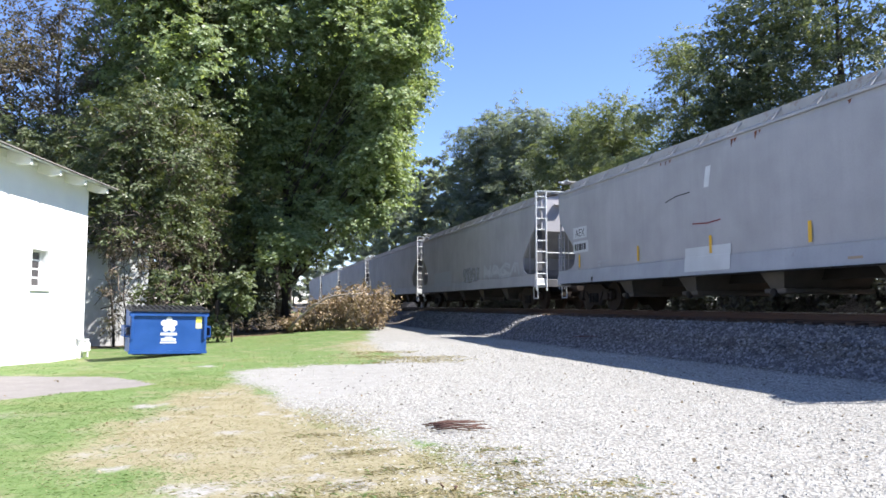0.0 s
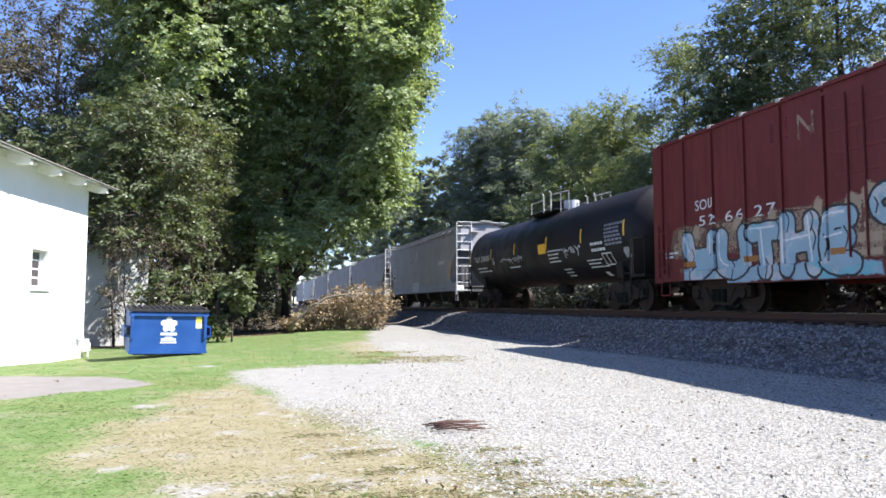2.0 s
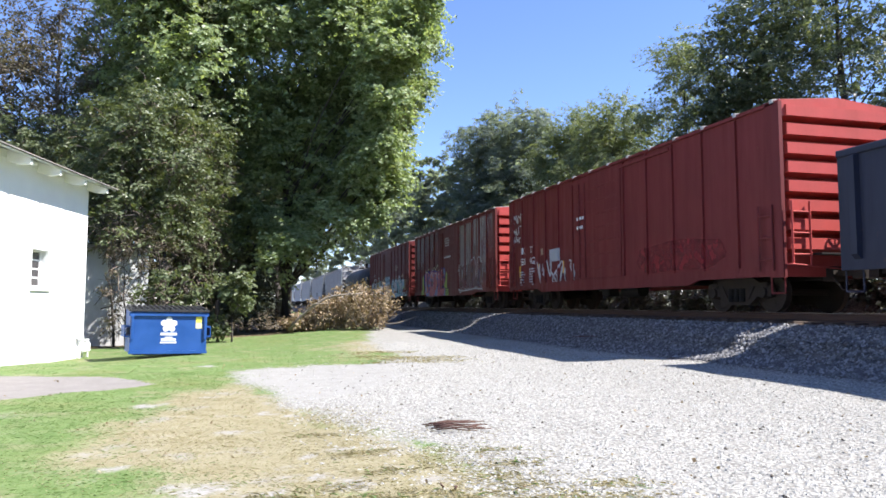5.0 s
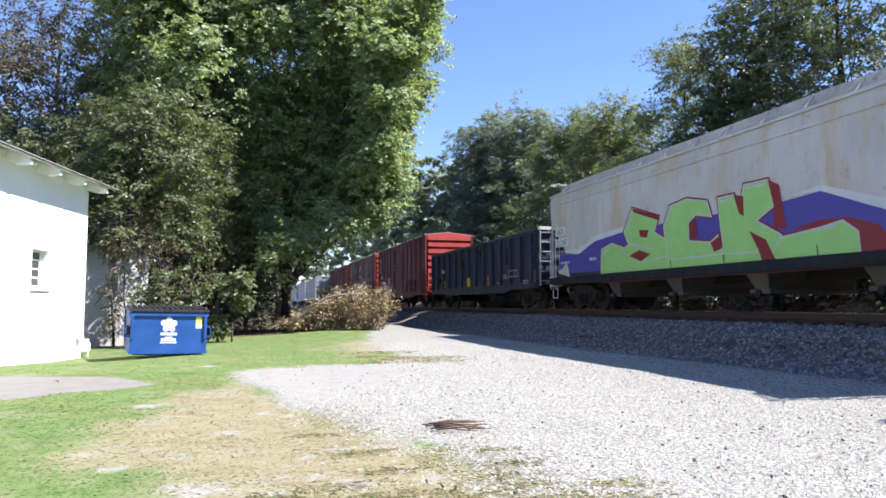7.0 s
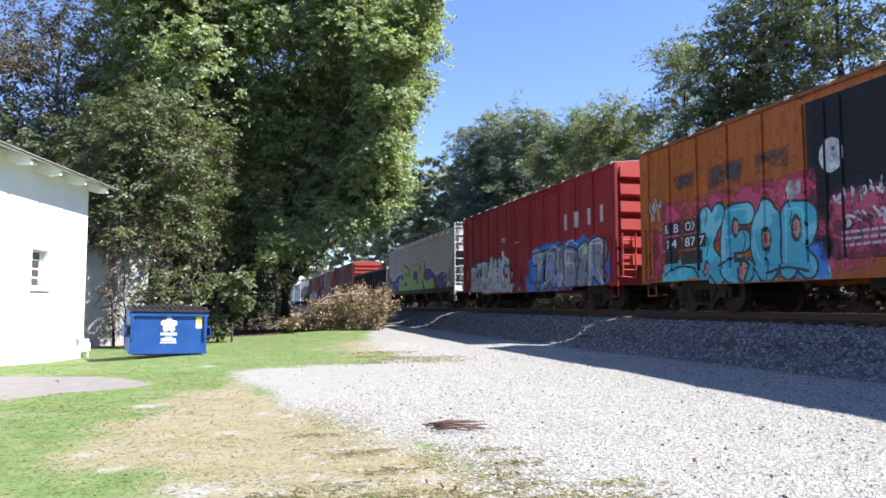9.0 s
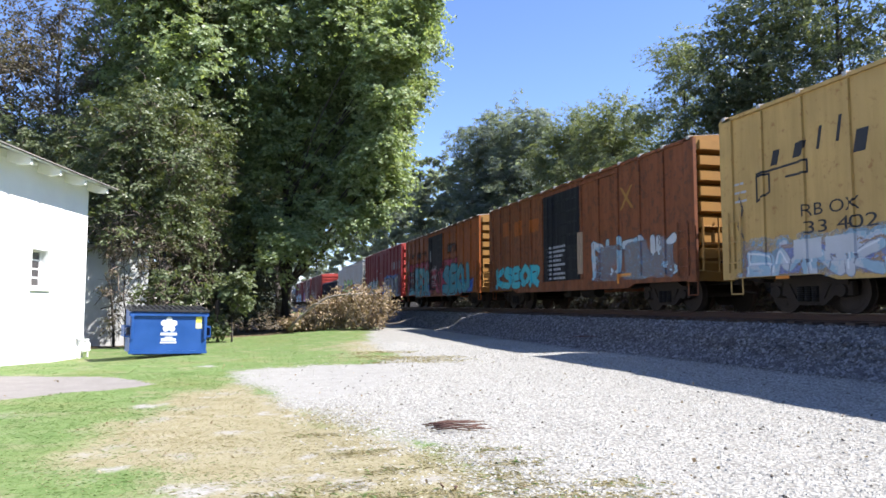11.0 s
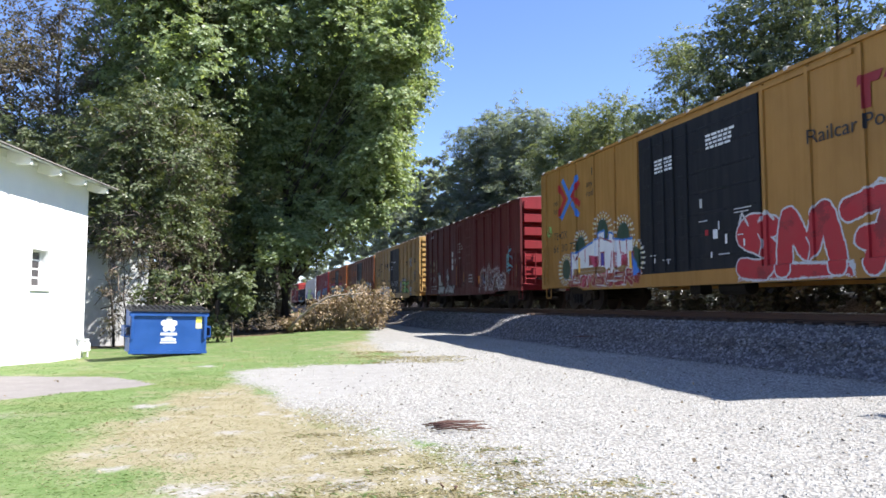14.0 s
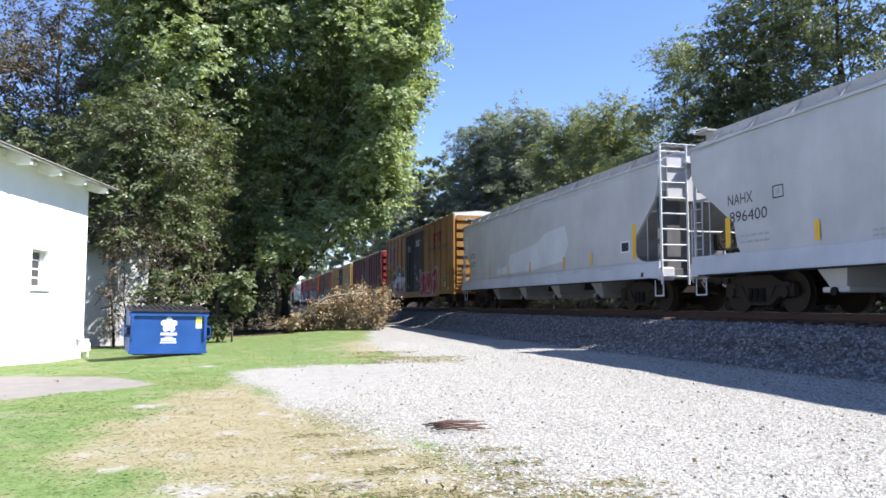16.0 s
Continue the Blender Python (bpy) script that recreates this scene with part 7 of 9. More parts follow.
s.stroke([(0.35, 4.05), (0.9, 4.03), (1.5, 4.08)], 0.05, I_GREY, "rust_stain")
# ---- white shed ----
WALL_WHITE = plain("whitewashed_block", (0.8, 0.8, 0.78), 0.75, 0, 0.06, 1.2, 30, 0.2)
TRIM_WHITE = plain("white_trim", (0.74, 0.74, 0.72), 0.6, 0, 0.12)
SHINGLE = plain("weathered_shingle", (0.22, 0.2, 0.18), 0.9, 0, 0.4, 3, 30, 0.4)
GLASSDARK, nt_, bs_ = nodes_of("window_glass")
bs_.inputs["Base Color"].default_value = (0.03, 0.025, 0.025, 1)
bs_.inputs["Roughness"].default_value = 0.08
CURTAIN = plain("faded_curtain", (0.16, 0.1, 0.09), 0.9)


def white_shed():
    shed = tagged(new("shed"), "whitewashed shed with open rafter tails and a small window", "shed")
    shed.matrix_basis = pose(-4.49, 23.5, -0.2, 0, 0, -11.7)
    # own axes: y along the eave wall towards its far corner at 0, x outwards
    H, T, L, W = 5.18, 0.32, 15.0, 8.0
    w0, w1, s0, s1 = -3.2, -2.3, 2.02, 2.99
    bm = nb()
    box(bm, -T, 0, -L, w0, 0, H)
    box(bm, -T, 0, w1, 0, 0, H)
    box(bm, -T, 0, w0, w1, 0, s0)
    box(bm, -T, 0, w0, w1, s1, H)
    part("wall", bm, WALL_WHITE, shed, "bright whitewashed masonry wall")
    bm = extrude_xz(nb(), [(-T, 0), (-T, H + 0.05), (-W / 2, H + 1.35), (-W, H), (-W, 0)], -T, -0.002)
    part("gable_wall", bm, WALL_WHITE, shed)
    bm = extrude_xz(nb(), [(-T, 0), (-T, H + 0.05), (-W / 2, H + 1.35), (-W, H), (-W, 0)], -L, -L + T)
    part("gable_wall", bm, WALL_WHITE, shed)
    part("wall", box(nb(), -W, -W + T, -L, 0, 0, H), WALL_WHITE, shed)
    slope = math.tan(radians(19))
    def z_at(x):
        return H + 0.06 - slope * x
    bm = nb()
    ex = 0.62
    for a, b in ((ex, -W / 2), (-W - ex, -W / 2)):
        za, zb = (z_at(ex), z_at(-W / 2))
        v = [bm.verts.new(p) for p in ((a, -L - 0.4, za), (a, 0.42, za), (b, 0.42, zb), (b, -L - 0.4, zb))]
        bm.faces.new(v)
    bmesh.ops.recalc_face_normals(bm, faces=bm.faces[:])
    bmesh.ops.solidify(bm, geom=bm.faces[:], thickness=0.03)
    roof = part("roof", bm, TRIM_WHITE, shed, "weathered white roof boards")
    bm = nb()
    n = 16
    for k in range(n):
        x1 = ex + 0.06 - k * (W / 2 + ex) / n
        x0 = x1 - (W / 2 + ex) / n - 0.03
        extrude_xz(bm, [(x1, z_at(x1) + 0.055), (x1, z_at(x1) + 0.085), (x0, z_at(x0) + 0.07), (x0, z_at(x0) + 0.055)], -L - 0.45, 0.47)
    part("shingles", bm, SHINGLE, roof, "weathered grey-brown shingles")
    tail = mesh_of("rafter_tail", extrude_xz(nb(), [(-0.1, z_at(-0.1) - 0.02), (-0.1, z_at(-0.1) - 0.3), (0.3, z_at(0.3) - 0.27), (0.57, z_at(0.57) - 0.16), (0.57, z_at(0.57) - 0.02)], -0.06, 0.06), TRIM_WHITE)
    for k in range(10):
        shared("rafter_tail", tail, roof, pose(0, -0.08 - k * 1.5, 0))
    part("frieze_board", box(nb(), 0.002, 0.03, -L, 0, H - 0.16, H + 0.02), TRIM_WHITE, shed)
    win = tagged(part("window", box(nb(), -0.29, -0.28, w0, w1, s0, s1), CURTAIN, shed), "small steel window with dark panes")
    cols, rows = 1, 4
    for c in range(cols):
        for r in range(rows):
            a0, a1 = w0 + 0.03 + c * (w1 - w0 - 0.06) / cols, w0 + 0.03 + (c + 1) * (w1 - w0 - 0.06) / cols
            b0, b1 = s0 + 0.03 + r * (s1 - s0 - 0.06) / rows, s0 + 0.03 + (r + 1) * (s1 - s0 - 0.06) / rows
            part("pane", box(nb(), -0.245, -0.24, a0 + 0.02, a1 - 0.02, b0 + 0.02, b1 - 0.02), GLASSDARK, win)
    bm = nb()
    for r in range(rows + 1):
        z = s0 + 0.03 + r * (s1 - s0 - 0.06) / rows
        box(bm, -0.255, -0.22, w0, w1, z - 0.02, z + 0.02)
    for y in (w0 + 0.025, w1 - 0.025):
        box(bm, -0.252, -0.223, y - 0.02, y + 0.02, s0, s1)
    part("window_frame", bm, TRIM_WHITE, win)
    part("window_sill", box(nb(), -0.02, 0.06, w0 - 0.08, w1 + 0.08, s0 - 0.09, s0 - 0.01, 0.01), WALL_WHITE, win)
    return shed


white_shed()
shed2 = tagged(new("outbuilding"), "pale grey outbuilding wall half hidden by branches", "shed")
bx, by = place((205 - 784) / 1286, 27.6)
shed2.matrix_basis = pose(bx, by, -0.25, 0, 0, 14)
PALEWALL = plain("pale_stucco", (0.496, 0.496, 0.488), 0.85, 0, 0.25, 0.8, 20, 0.2)
part("wall", box(nb(), -3.2, 1.15, 0, 5, 0, 3.75), PALEWALL, shed2)
part("roof", box(nb(), -3.4, 1.35, -0.2, 5.2, 3.75, 3.87), SHINGLE, shed2)

# ---- rubbish container ----
BLUE = plain("container_blue", (0.012, 0.068, 0.259), 0.45, 0, 0.2, 2, 40, 0.1)
LIDBLACK = plain("lid_plastic", (0.025, 0.025, 0.028), 0.5, 0, 0.3)


def dumpster():
    d = tagged(new("dumpster"), "blue steel dumpster with black plastic lids and white emblem", "dumpster")
    dx, dy = place((232 - 784) / 1286, 19.3)
    d.matrix_basis = pose(dx, dy, ground_z(dx + 0.9, dy + 0.5) + 0.055, 0, 1.2, 12.5)
    # own axes: x along the front, y to the back
    W, D, F, B = 1.96, 1.45, 1.18, 1.26
    part("body", extrude_yz(nb(), [(0, 0.08), (-0.0, F), (D, B), (D, 0.08)], 0, W), BLUE, d)
    part("bottom_channel", box(nb(), 0.1, W - 0.1, 0.1, D - 0.1, 0.02, 0.082), LIDBLACK, d)
    part("rim", box(nb(), -0.04, W + 0.04, -0.05, 0.02, F - 0.12, F - 0.02, 0.01), BLUE, d)
    part("toe_rail", box(nb(), -0.02, W + 0.02, -0.03, 0.03, 0.06, 0.14), BLUE, d)
    for x0, x1 in ((-0.13, -0.005), (W + 0.005, W + 0.13)):
        bm = nb()
        box(bm, x0, x1, 0.12, D - 0.2, 0.5, 0.54)
        box(bm, x0, x1, 0.12, D - 0.2, 0.76, 0.8)
        box(bm, x0 if x0 < 0 else x1 - 0.02, x0 + 0.02 if x0 < 0 else x1, 0.12, D - 0.2, 0.54, 0.76)
        part("fork_pocket", bm, BLUE, d)
    for x in (0.05, W - 0.05):
        part("front_gusset", box(nb(), x - 0.035, x + 0.035, -0.06, 0.0, 0.45, 1.1, 0.01), BLUE, d)
    for k in range(2):
        x0, x1 = -0.05 + k * (W / 2 + 0.03), W / 2 + 0.0 + k * (W / 2 + 0.05)
        lid = part("lid", extrude_yz(nb(), [(-0.08, F + 0.005), (-0.08, F + 0.06), (D, B + 0.07), (D, B + 0.012)], x0, x1), LIDBLACK, d, "black ribbed plastic lid")
        rib = mesh_of("lid_rib", extrude_yz(nb(), [(-0.05, F + 0.055), (-0.05, F + 0.1), (D - 0.05, B + 0.11), (D - 0.05, B + 0.062)], -0.03, 0.03), LIDBLACK)
        for j in range(7):
            shared("lid_rib", rib, lid, pose(x0 + 0.08 + j * (x1 - x0 - 0.16) / 6, 0, 0))
    # emblem: a five-lobed flower and two bars of small print
    bm = nb()
    pts = [bm.verts.new((0.97 + (0.13 + 0.085 * abs(math.cos(2.5 * a)) ** 0.7) * math.sin(a), -0.006, 0.84 + (0.13 + 0.085 * abs(math.cos(2.5 * a)) ** 0.7) * math.cos(a))) for a in [2 * math.pi * k / 40 for k in range(40)]]
    bm.faces.new(pts[::-1])
    part("emblem", bm, I_WHITE, d)
    for z, w, h in ((0.55, 0.42, 0.075), (0.485, 0.2, 0.03), (0.41, 0.38, 0.06), (0.34, 0.42, 0.045)):
        part("print_bar", box(nb(), 0.97 - w / 2, 0.97 + w / 2, -0.006, 0.002, z, z + h), I_WHITE, d)
    part("sticker", box(nb(), 1.66, 1.82, -0.007, 0.002, 0.9, 1.06), I_LEMON, d, "pale yellow warning sticker")
    part("sticker", box(nb(), 1.66, 1.82, -0.007, 0.002, 0.74, 0.895), I_CREAM, d, "cream sticker with faded print")
    return d


dumpster()

# ---- trees ----
BARK = plain("bark", (0.05, 0.042, 0.036), 0.9, 0, 0.4, 5, 30, 0.6)
LEAF_OAK = leafy("leaves_oak", (0.166, 0.222, 0.1), (0.305, 0.386, 0.2), (0.485, 0.552, 0.34), 0.55)
LEAF_DEEP = leafy("leaves_deep_green", (0.07, 0.092, 0.05), (0.125, 0.155, 0.085), (0.25, 0.28, 0.17), 0.4)
LEAF_LIGHT = leafy("leaves_light", (0.072, 0.097, 0.047), (0.137, 0.171, 0.082), (0.245, 0.271, 0.156), 0.45)
# deep shade inside the wood is put into these darker greens
LEAF_WOOD_SHADE = leafy("leaves_wood_shade", (0.055, 0.07, 0.045), (0.09, 0.11, 0.068), (0.16, 0.175, 0.115), 0.3)
# near-black: the shade seen beneath the train is put into these leaves
LEAF_BRUSH_SHADE = leafy("leaves_brush_shade", (0.022, 0.027, 0.018), (0.038, 0.044, 0.028), (0.08, 0.085, 0.055), 0.15)
LEAF_OLIVE = leafy("leaves_olive", (0.163, 0.200, 0.103), (0.218, 0.256, 0.136), (0.297, 0.330, 0.188), 0.5)
# pale and bluish: the haze of distance is put into this leaf colour
LEAF_HAZED = leafy("leaves_haze_tinted", (0.201, 0.243, 0.246), (0.239, 0.283, 0.279), (0.294, 0.325, 0.311), 0.68)
LEAF_THIN = leafy("leaves_sparse", (0.073, 0.075, 0.046), (0.122, 0.110, 0.069), (0.172, 0.126, 0.092), 0.38)
TWIGGY = plain("grey_brown_twig", (0.165, 0.128, 0.098), 0.9, 0, 0.3)


def tube(bm, pts, r0, r1, n=7):
    """A tapering limb through pts."""
    rings = []
    for k, p in enumerate(pts):
        p = Vector(p)
        d = (Vector(pts[min(k + 1, len(pts) - 1)]) - Vector(pts[max(k - 1, 0)])).normalized()
        q = d.to_track_quat("Z", "Y")
        r = r0 + (r1 - r0) * k / (len(pts) - 1)
        rings.append([bm.verts.new(p + q @ Vector((r * math.cos(2 * math.pi * j / n), r * math.sin(2 * math.pi * j / n), 0))) for j in range(n)])
    for a, b in zip(rings, rings[1:]):
        for j in range(n):
            bm.faces.new((a[j], a[(j + 1) % n], b[(j + 1) % n], b[j])).smooth = True
    bm.faces.new(rings[-1])
    bm.faces.new(rings[0][::-1])


def leaf_mesh(name, centres, spread, per, size, rng, droop=0.3, flat=0.75):
    """Leaves in tufts round the centres: each leaf a folded pair of triangles."""
    n = len(centres) * per
    c = np.repeat(centres, per, 0)
    s = np.repeat(spread, per)[:, None]
    off = rng.normal(0, 1, (n, 3))
    off /= np.linalg.norm(off, axis=1)[:, None] + 1e-9
    off *= rng.random((n, 1)) ** 0.45
    off[:, 2] *= flat
    p = c + off * s
    a = rng.normal(0, 1, (n, 3)) + off * 0.8
    a[:, 2] -= droop
    a /= np.linalg.norm(a, axis=1)[:, None]
    up = rng.normal(0, 0.6, (n, 3)) + np.array([0, 0, 1.0])
    b = np.cross(a, up)
    b /= np.linalg.norm(b, axis=1)[:, None] + 1e-9
    nrm = np.cross(b, a)
    L = size * rng.uniform(0.6, 1.3, (n, 1))
    w = L * rng.uniform(0.32, 0.5, (n, 1))
    co = np.stack([p, p + a * L * 0.5 + b * w - nrm * w * 0.2, p + a * L, p + a * L * 0.5 - b * w - nrm * w * 0.2], 1).reshape(-1, 3)
    q = np.arange(n * 4).reshape(n, 4)
    return quads_mesh(name, co, q, False)


def spray_mesh(name, starts, ways, lengths, per, size, rng, droop=0.25, facing=None):
    """Leafy sprays: leaves set alternately along flat, drooping twigs."""
    n = len(starts)
    k = np.arange(per)
    f = (k + 1) / per
    w = ways / (np.linalg.norm(ways, axis=1)[:, None] + 1e-9)
    up = np.array([0, 0, 1.0]) + rng.normal(0, 0.28, (n, 3))
    side = np.cross(w, up)
    side /= np.linalg.norm(side, axis=1)[:, None] + 1e-9
    p = starts[:, None] + w[:, None] * (lengths[:, None] * f)[:, :, None]
    p[:, :, 2] -= droop * lengths[:, None] * f[None] ** 2
    p = p.reshape(-1, 3) + rng.normal(0, 0.05, (n * per, 3))
    sgn = np.where(k % 2, 1.0, -1.0)[None, :, None]
    a = w[:, None] * 0.55 + side[:, None] * sgn * 0.85 + rng.normal(0, 0.28, (n, per, 3))
    a[:, :, 2] -= 0.25
    a = a.reshape(-1, 3)
    a /= np.linalg.norm(a, axis=1)[:, None] + 1e-9
    nn = np.repeat(up * 0.7 + (0 if facing is None else facing * 0.75), per, 0) + rng.normal(0, 0.6, (n * per, 3))
    b = np.cross(a, nn)
    b /= np.linalg.norm(b, axis=1)[:, None] + 1e-9
    nn = np.cross(b, a)
    L = size * rng.uniform(0.6, 1.25, (n * per, 1))
    wd = L * rng.uniform(0.24, 0.38, (n * per, 1))
    co = np.stack([p, p + a * L * 0.45 + b * wd + nn * wd * 0.25, p + a * L - nn * L * 0.12, p + a * L * 0.45 - b * wd + nn * wd * 0.25], 1).reshape(-1, 3)
    return quads_mesh(name, co, np.arange(len(p) * 4).reshape(-1, 4), False)


def tree(x, y, tall, blobs, leaves, size, mat, seed, label, trunk=0.3, name="tree", per=44, lean=(0, 0), spread=(0.6, 1.05), shell=0.45, fork=0.25, twig=0, category="tree", limbs=3):
    """blobs: crown lobes (dx, dy, z, rx, rz) round the trunk."""
    rng = np.random.default_rng(seed)
    rnd = random.Random(seed)
    z0 = ground_z(x, y) - 0.05
    t = tagged(new(name), label, category)
    t.location = (x, y, z0)
    bm = nb()
    top = Vector((lean[0], lean[1], tall * 0.82))
    stem = [Vector((0, 0, -0.1))]
    for k in range(1, 7):
        stem.append(top * (k / 6) + Vector((rnd.uniform(-0.3, 0.3), rnd.uniform(-0.3, 0.3), 0)) * (k / 6))
    tube(bm, stem, trunk, trunk * 0.2, 9)
    for dx, dy, z, rx, rz in blobs:
        for j in range(limbs):
            a = rnd.uniform(0, 6.28)
            e = Vector((dx + math.cos(a) * rx * 0.7, dy + math.sin(a) * rx * 0.7, z + rnd.uniform(-0.4, 0.6) * rz))
            rise = e.z - (0.6 + rnd.uniform(0.2, 0.9)) * math.hypot(e.x, e.y)
            f = max(fork * 0.5, min(0.93, rise / max(0.1, top.z))) * 6
            k = min(5, int(f))
            b = stem[k].lerp(stem[k + 1], f - k)
            m = b.lerp(e, 0.5) + Vector((rnd.uniform(-0.5, 0.5), rnd.uniform(-0.5, 0.5), rnd.uniform(-0.2, 0.7)))
            r = trunk * (0.3 if limbs > 1 else 0.17) * (1.1 - f / 6)
            tube(bm, [b, b.lerp(m, 0.5) + Vector((rnd.uniform(-0.15, 0.15), rnd.uniform(-0.15, 0.15), 0.1)), m, m.lerp(e, 0.5) + Vector((rnd.uniform(-0.2, 0.2), 0, rnd.uniform(-0.1, 0.2))), e], r, 0.02, 5)
    part("trunk", bm, BARK, t)
    vol = np.array([rx * rx * rz for *_, rx, rz in blobs]) ** 0.72
    per = 12
    clumps = max(1, leaves // (per * 5))
    cs, ws, fs = [], [], []
    for (dx, dy, z, rx, rz), v in zip(blobs, vol / vol.sum()):
        k = int(clumps * v) + 1
        d = rng.normal(0, 1, (k, 3))
        d /= np.linalg.norm(d, axis=1)[:, None]
        r = 1.08 - shell * 1.3 * rng.random((k, 1)) ** 1.3
        r *= 1 + 0.22 * np.sin(d[:, :1] * 7 + seed) * np.sin(d[:, 1:2] * 6) + 0.14 * np.sin(d[:, 2:3] * 11 + seed)
        c = d * r * np.array([rx, rx, rz]) + np.array([dx, dy, z])
        reach = c * np.array([1, 1, 0.0])
        reach /= np.linalg.norm(reach, axis=1)[:, None] + 0.5
        cs.append(np.repeat(c, 5, 0) + rng.normal(0, 0.22 * (spread[0] + spread[1]) / 1.6, (k * 5, 3)))
        fs.append(np.repeat(d + reach * 0.5, 5, 0))
        ws.append(np.repeat(d * 0.7 + reach * 0.7, 5, 0) + rng.normal(0, 0.55, (k * 5, 3)))
    cs, ws, fs = np.concatenate(cs), np.concatenate(ws), np.concatenate(fs)
    ws[:, 2] *= 0.45
    keep = cs[:, 2] > 0.15
    if twig:
        bm = nb()
        for k in rng.choice(len(cs), min(twig, len(cs)), False):
            e = Vector(cs[k])
            hub = Vector((0, 0, 0))
            near = min(blobs, key=lambda q: (q[0] - e.x) ** 2 + (q[1] - e.y) ** 2 + (q[2] - e.z) ** 2)
            hub = Vector(near[:3])
            d = (e - hub)
            d.z -= rnd.uniform(0, 0.6)
            a = hub + d * 0.5
            b = hub + d * rnd.uniform(1.15, 1.55) + Vector((rnd.uniform(-0.3, 0.3), rnd.uniform(-0.3, 0.3), rnd.uniform(-0.4, 0.3)))
            m = (a + b) / 2 + Vector((rnd.uniform(-0.15, 0.15), rnd.uniform(-0.15, 0.15), rnd.uniform(0.0, 0.25)))
            tube(bm, [a, m, b], 0.02, 0.006, 4)
            c = m.lerp(b, 0.4)
            tube(bm, [c, c + Vector((rnd.uniform(-0.4, 0.4), rnd.uniform(-0.4, 0.4), rnd.uniform(-0.3, 0.4)))], 0.01, 0.004, 3)
        tagged(part("twig_tangle", bm, TWIGGY, t), "bare grey-brown twigs", kind="stuff")
    me = spray_mesh("crown", cs[keep], ws[keep], rng.uniform(*spread, keep.sum()), per, size, rng, facing=fs[keep])
    me.materials.append(mat)
    crown = new("crown", me)
    crown.parent = t
    return t


def lobes(seed, r, z0, z1, n, rx, rz, squash=1.0):
    """Crown lobes scattered in a rounded volume."""
    rnd = random.Random(seed)
    out = []
    for k in range(n):
        f = (k + 0.5) / n
        z = z0 + (z1 - z0) * f
        reach = r * math.sin(math.pi * (0.18 + 0.78 * f)) * squash
        a = k * 2.4 + rnd.uniform(-0.5, 0.5)
        out.append((reach * math.cos(a) * rnd.uniform(0.5, 1), reach * math.sin(a) * rnd.uniform(0.5, 1), z, rx * rnd.uniform(0.75, 1.15), rz * rnd.uniform(0.8, 1.15)))
    return out


def at(px, d):
    return place((px - 784) / 1286, d)


def shifted(blobs, right, away=0.0):
    """The lobes moved across and along the view."""
    c, n = math.cos(radians(YAW)), math.sin(radians(YAW))
    return [(dx + right * c + away * n, dy - right * n + away * c, *rest) for dx, dy, *rest in blobs]


# big broad-leaved tree beside the line: outer lobes on the sunny side, upper lobes, deep core, hanging boughs
BIG = [(6.3, 0.0, 14.8, 1.2, 1.2), (5.9, 0.5, 12.9, 1.2, 1.1), (6.3, -0.3, 11.8, 0.75, 0.7), (5.3, 0.0, 10.5, 1.2, 1.1), (5.2, 0.3, 8.6, 1.2, 1.1),
       (5.2, 0.4, 6.9, 0.95, 0.8), (4.4, 0.2, 5.9, 0.9, 0.7), (3.7, -0.6, 7.8, 1.0, 0.9), (4.5, -0.8, 12.0, 1.2, 1.0), (4.2, -0.9, 9.6, 1.0, 0.9),
       (3.2, -0.6, 15.2, 1.8, 1.4), (1.4, -0.6, 14.2, 1.7, 1.2), (-0.6, 0.0, 14.9, 1.9, 1.3), (2.0, 0.0, 17.5, 2.4, 1.6), (4.6, 0.5, 17.2, 1.9, 1.4), (-1.2, 0.5, 17.6, 2.3, 1.6), (2.0, 0.0, 20.0, 2.4, 1.6),
       (0.6, 4.2, 11.0, 2.0, 2.0), (3.0, 2.2, 8.3, 1.8, 1.5), (2.6, 2.8, 12.2, 2.1, 1.8),
       (4.6, 2.0, 9.5, 1.5, 1.4), (4.8, 2.2, 12.2, 1.6, 1.4), (4.9, 2.0, 14.8, 1.6, 1.3), (4.2, 2.2, 7.2, 1.2, 1.0), (3.6, 3.6, 13.5, 1.8, 1.6), (3.6, 3.8, 10.5, 1.8, 1.6),
       (5.2, -2.2, 13.4, 1.2, 1.1), (4.6, -2.4, 10.9, 1.1, 1.0), (4.3, -2.0, 8.4, 1.0, 0.9), (5.9, -2.3, 15.4, 1.2, 1.1), (4.3, -3.0, 13.0, 1.1, 1.0),
       (0.6, 2.6, 9.6, 1.7, 1.5), (-1.0, 2.4, 8.2, 1.5, 1.5), (1.8, 2.2, 6.6, 1.3, 1.1), (-0.6, 2.2, 11.6, 1.7, 1.5), (0.4, 2.2, 5.4, 1.2, 1.0), (-1.6, 2.6, 5.8, 1.3, 1.2), (2.2, 1.6, 10.0, 1.3, 1.2),
       (1.4, -0.3, 4.2, 0.75, 0.6), (0.3, -0.5, 4.5, 0.7, 0.6), (2.5, 0.0, 5.7, 0.9, 0.7), (-0.1, -0.5, 3.3, 0.55, 0.5), (3.5, 0.3, 5.1, 0.7, 0.55)]
tree(*at(505, 36.4), 21, shifted(BIG, 0.1, -2.4), 230000, 0.21, LEAF_OAK, 11, "tall dense leafy tree with sunlit edge beside the tracks", 0.42, spread=(0.45, 0.85), shell=0.65, limbs=1)
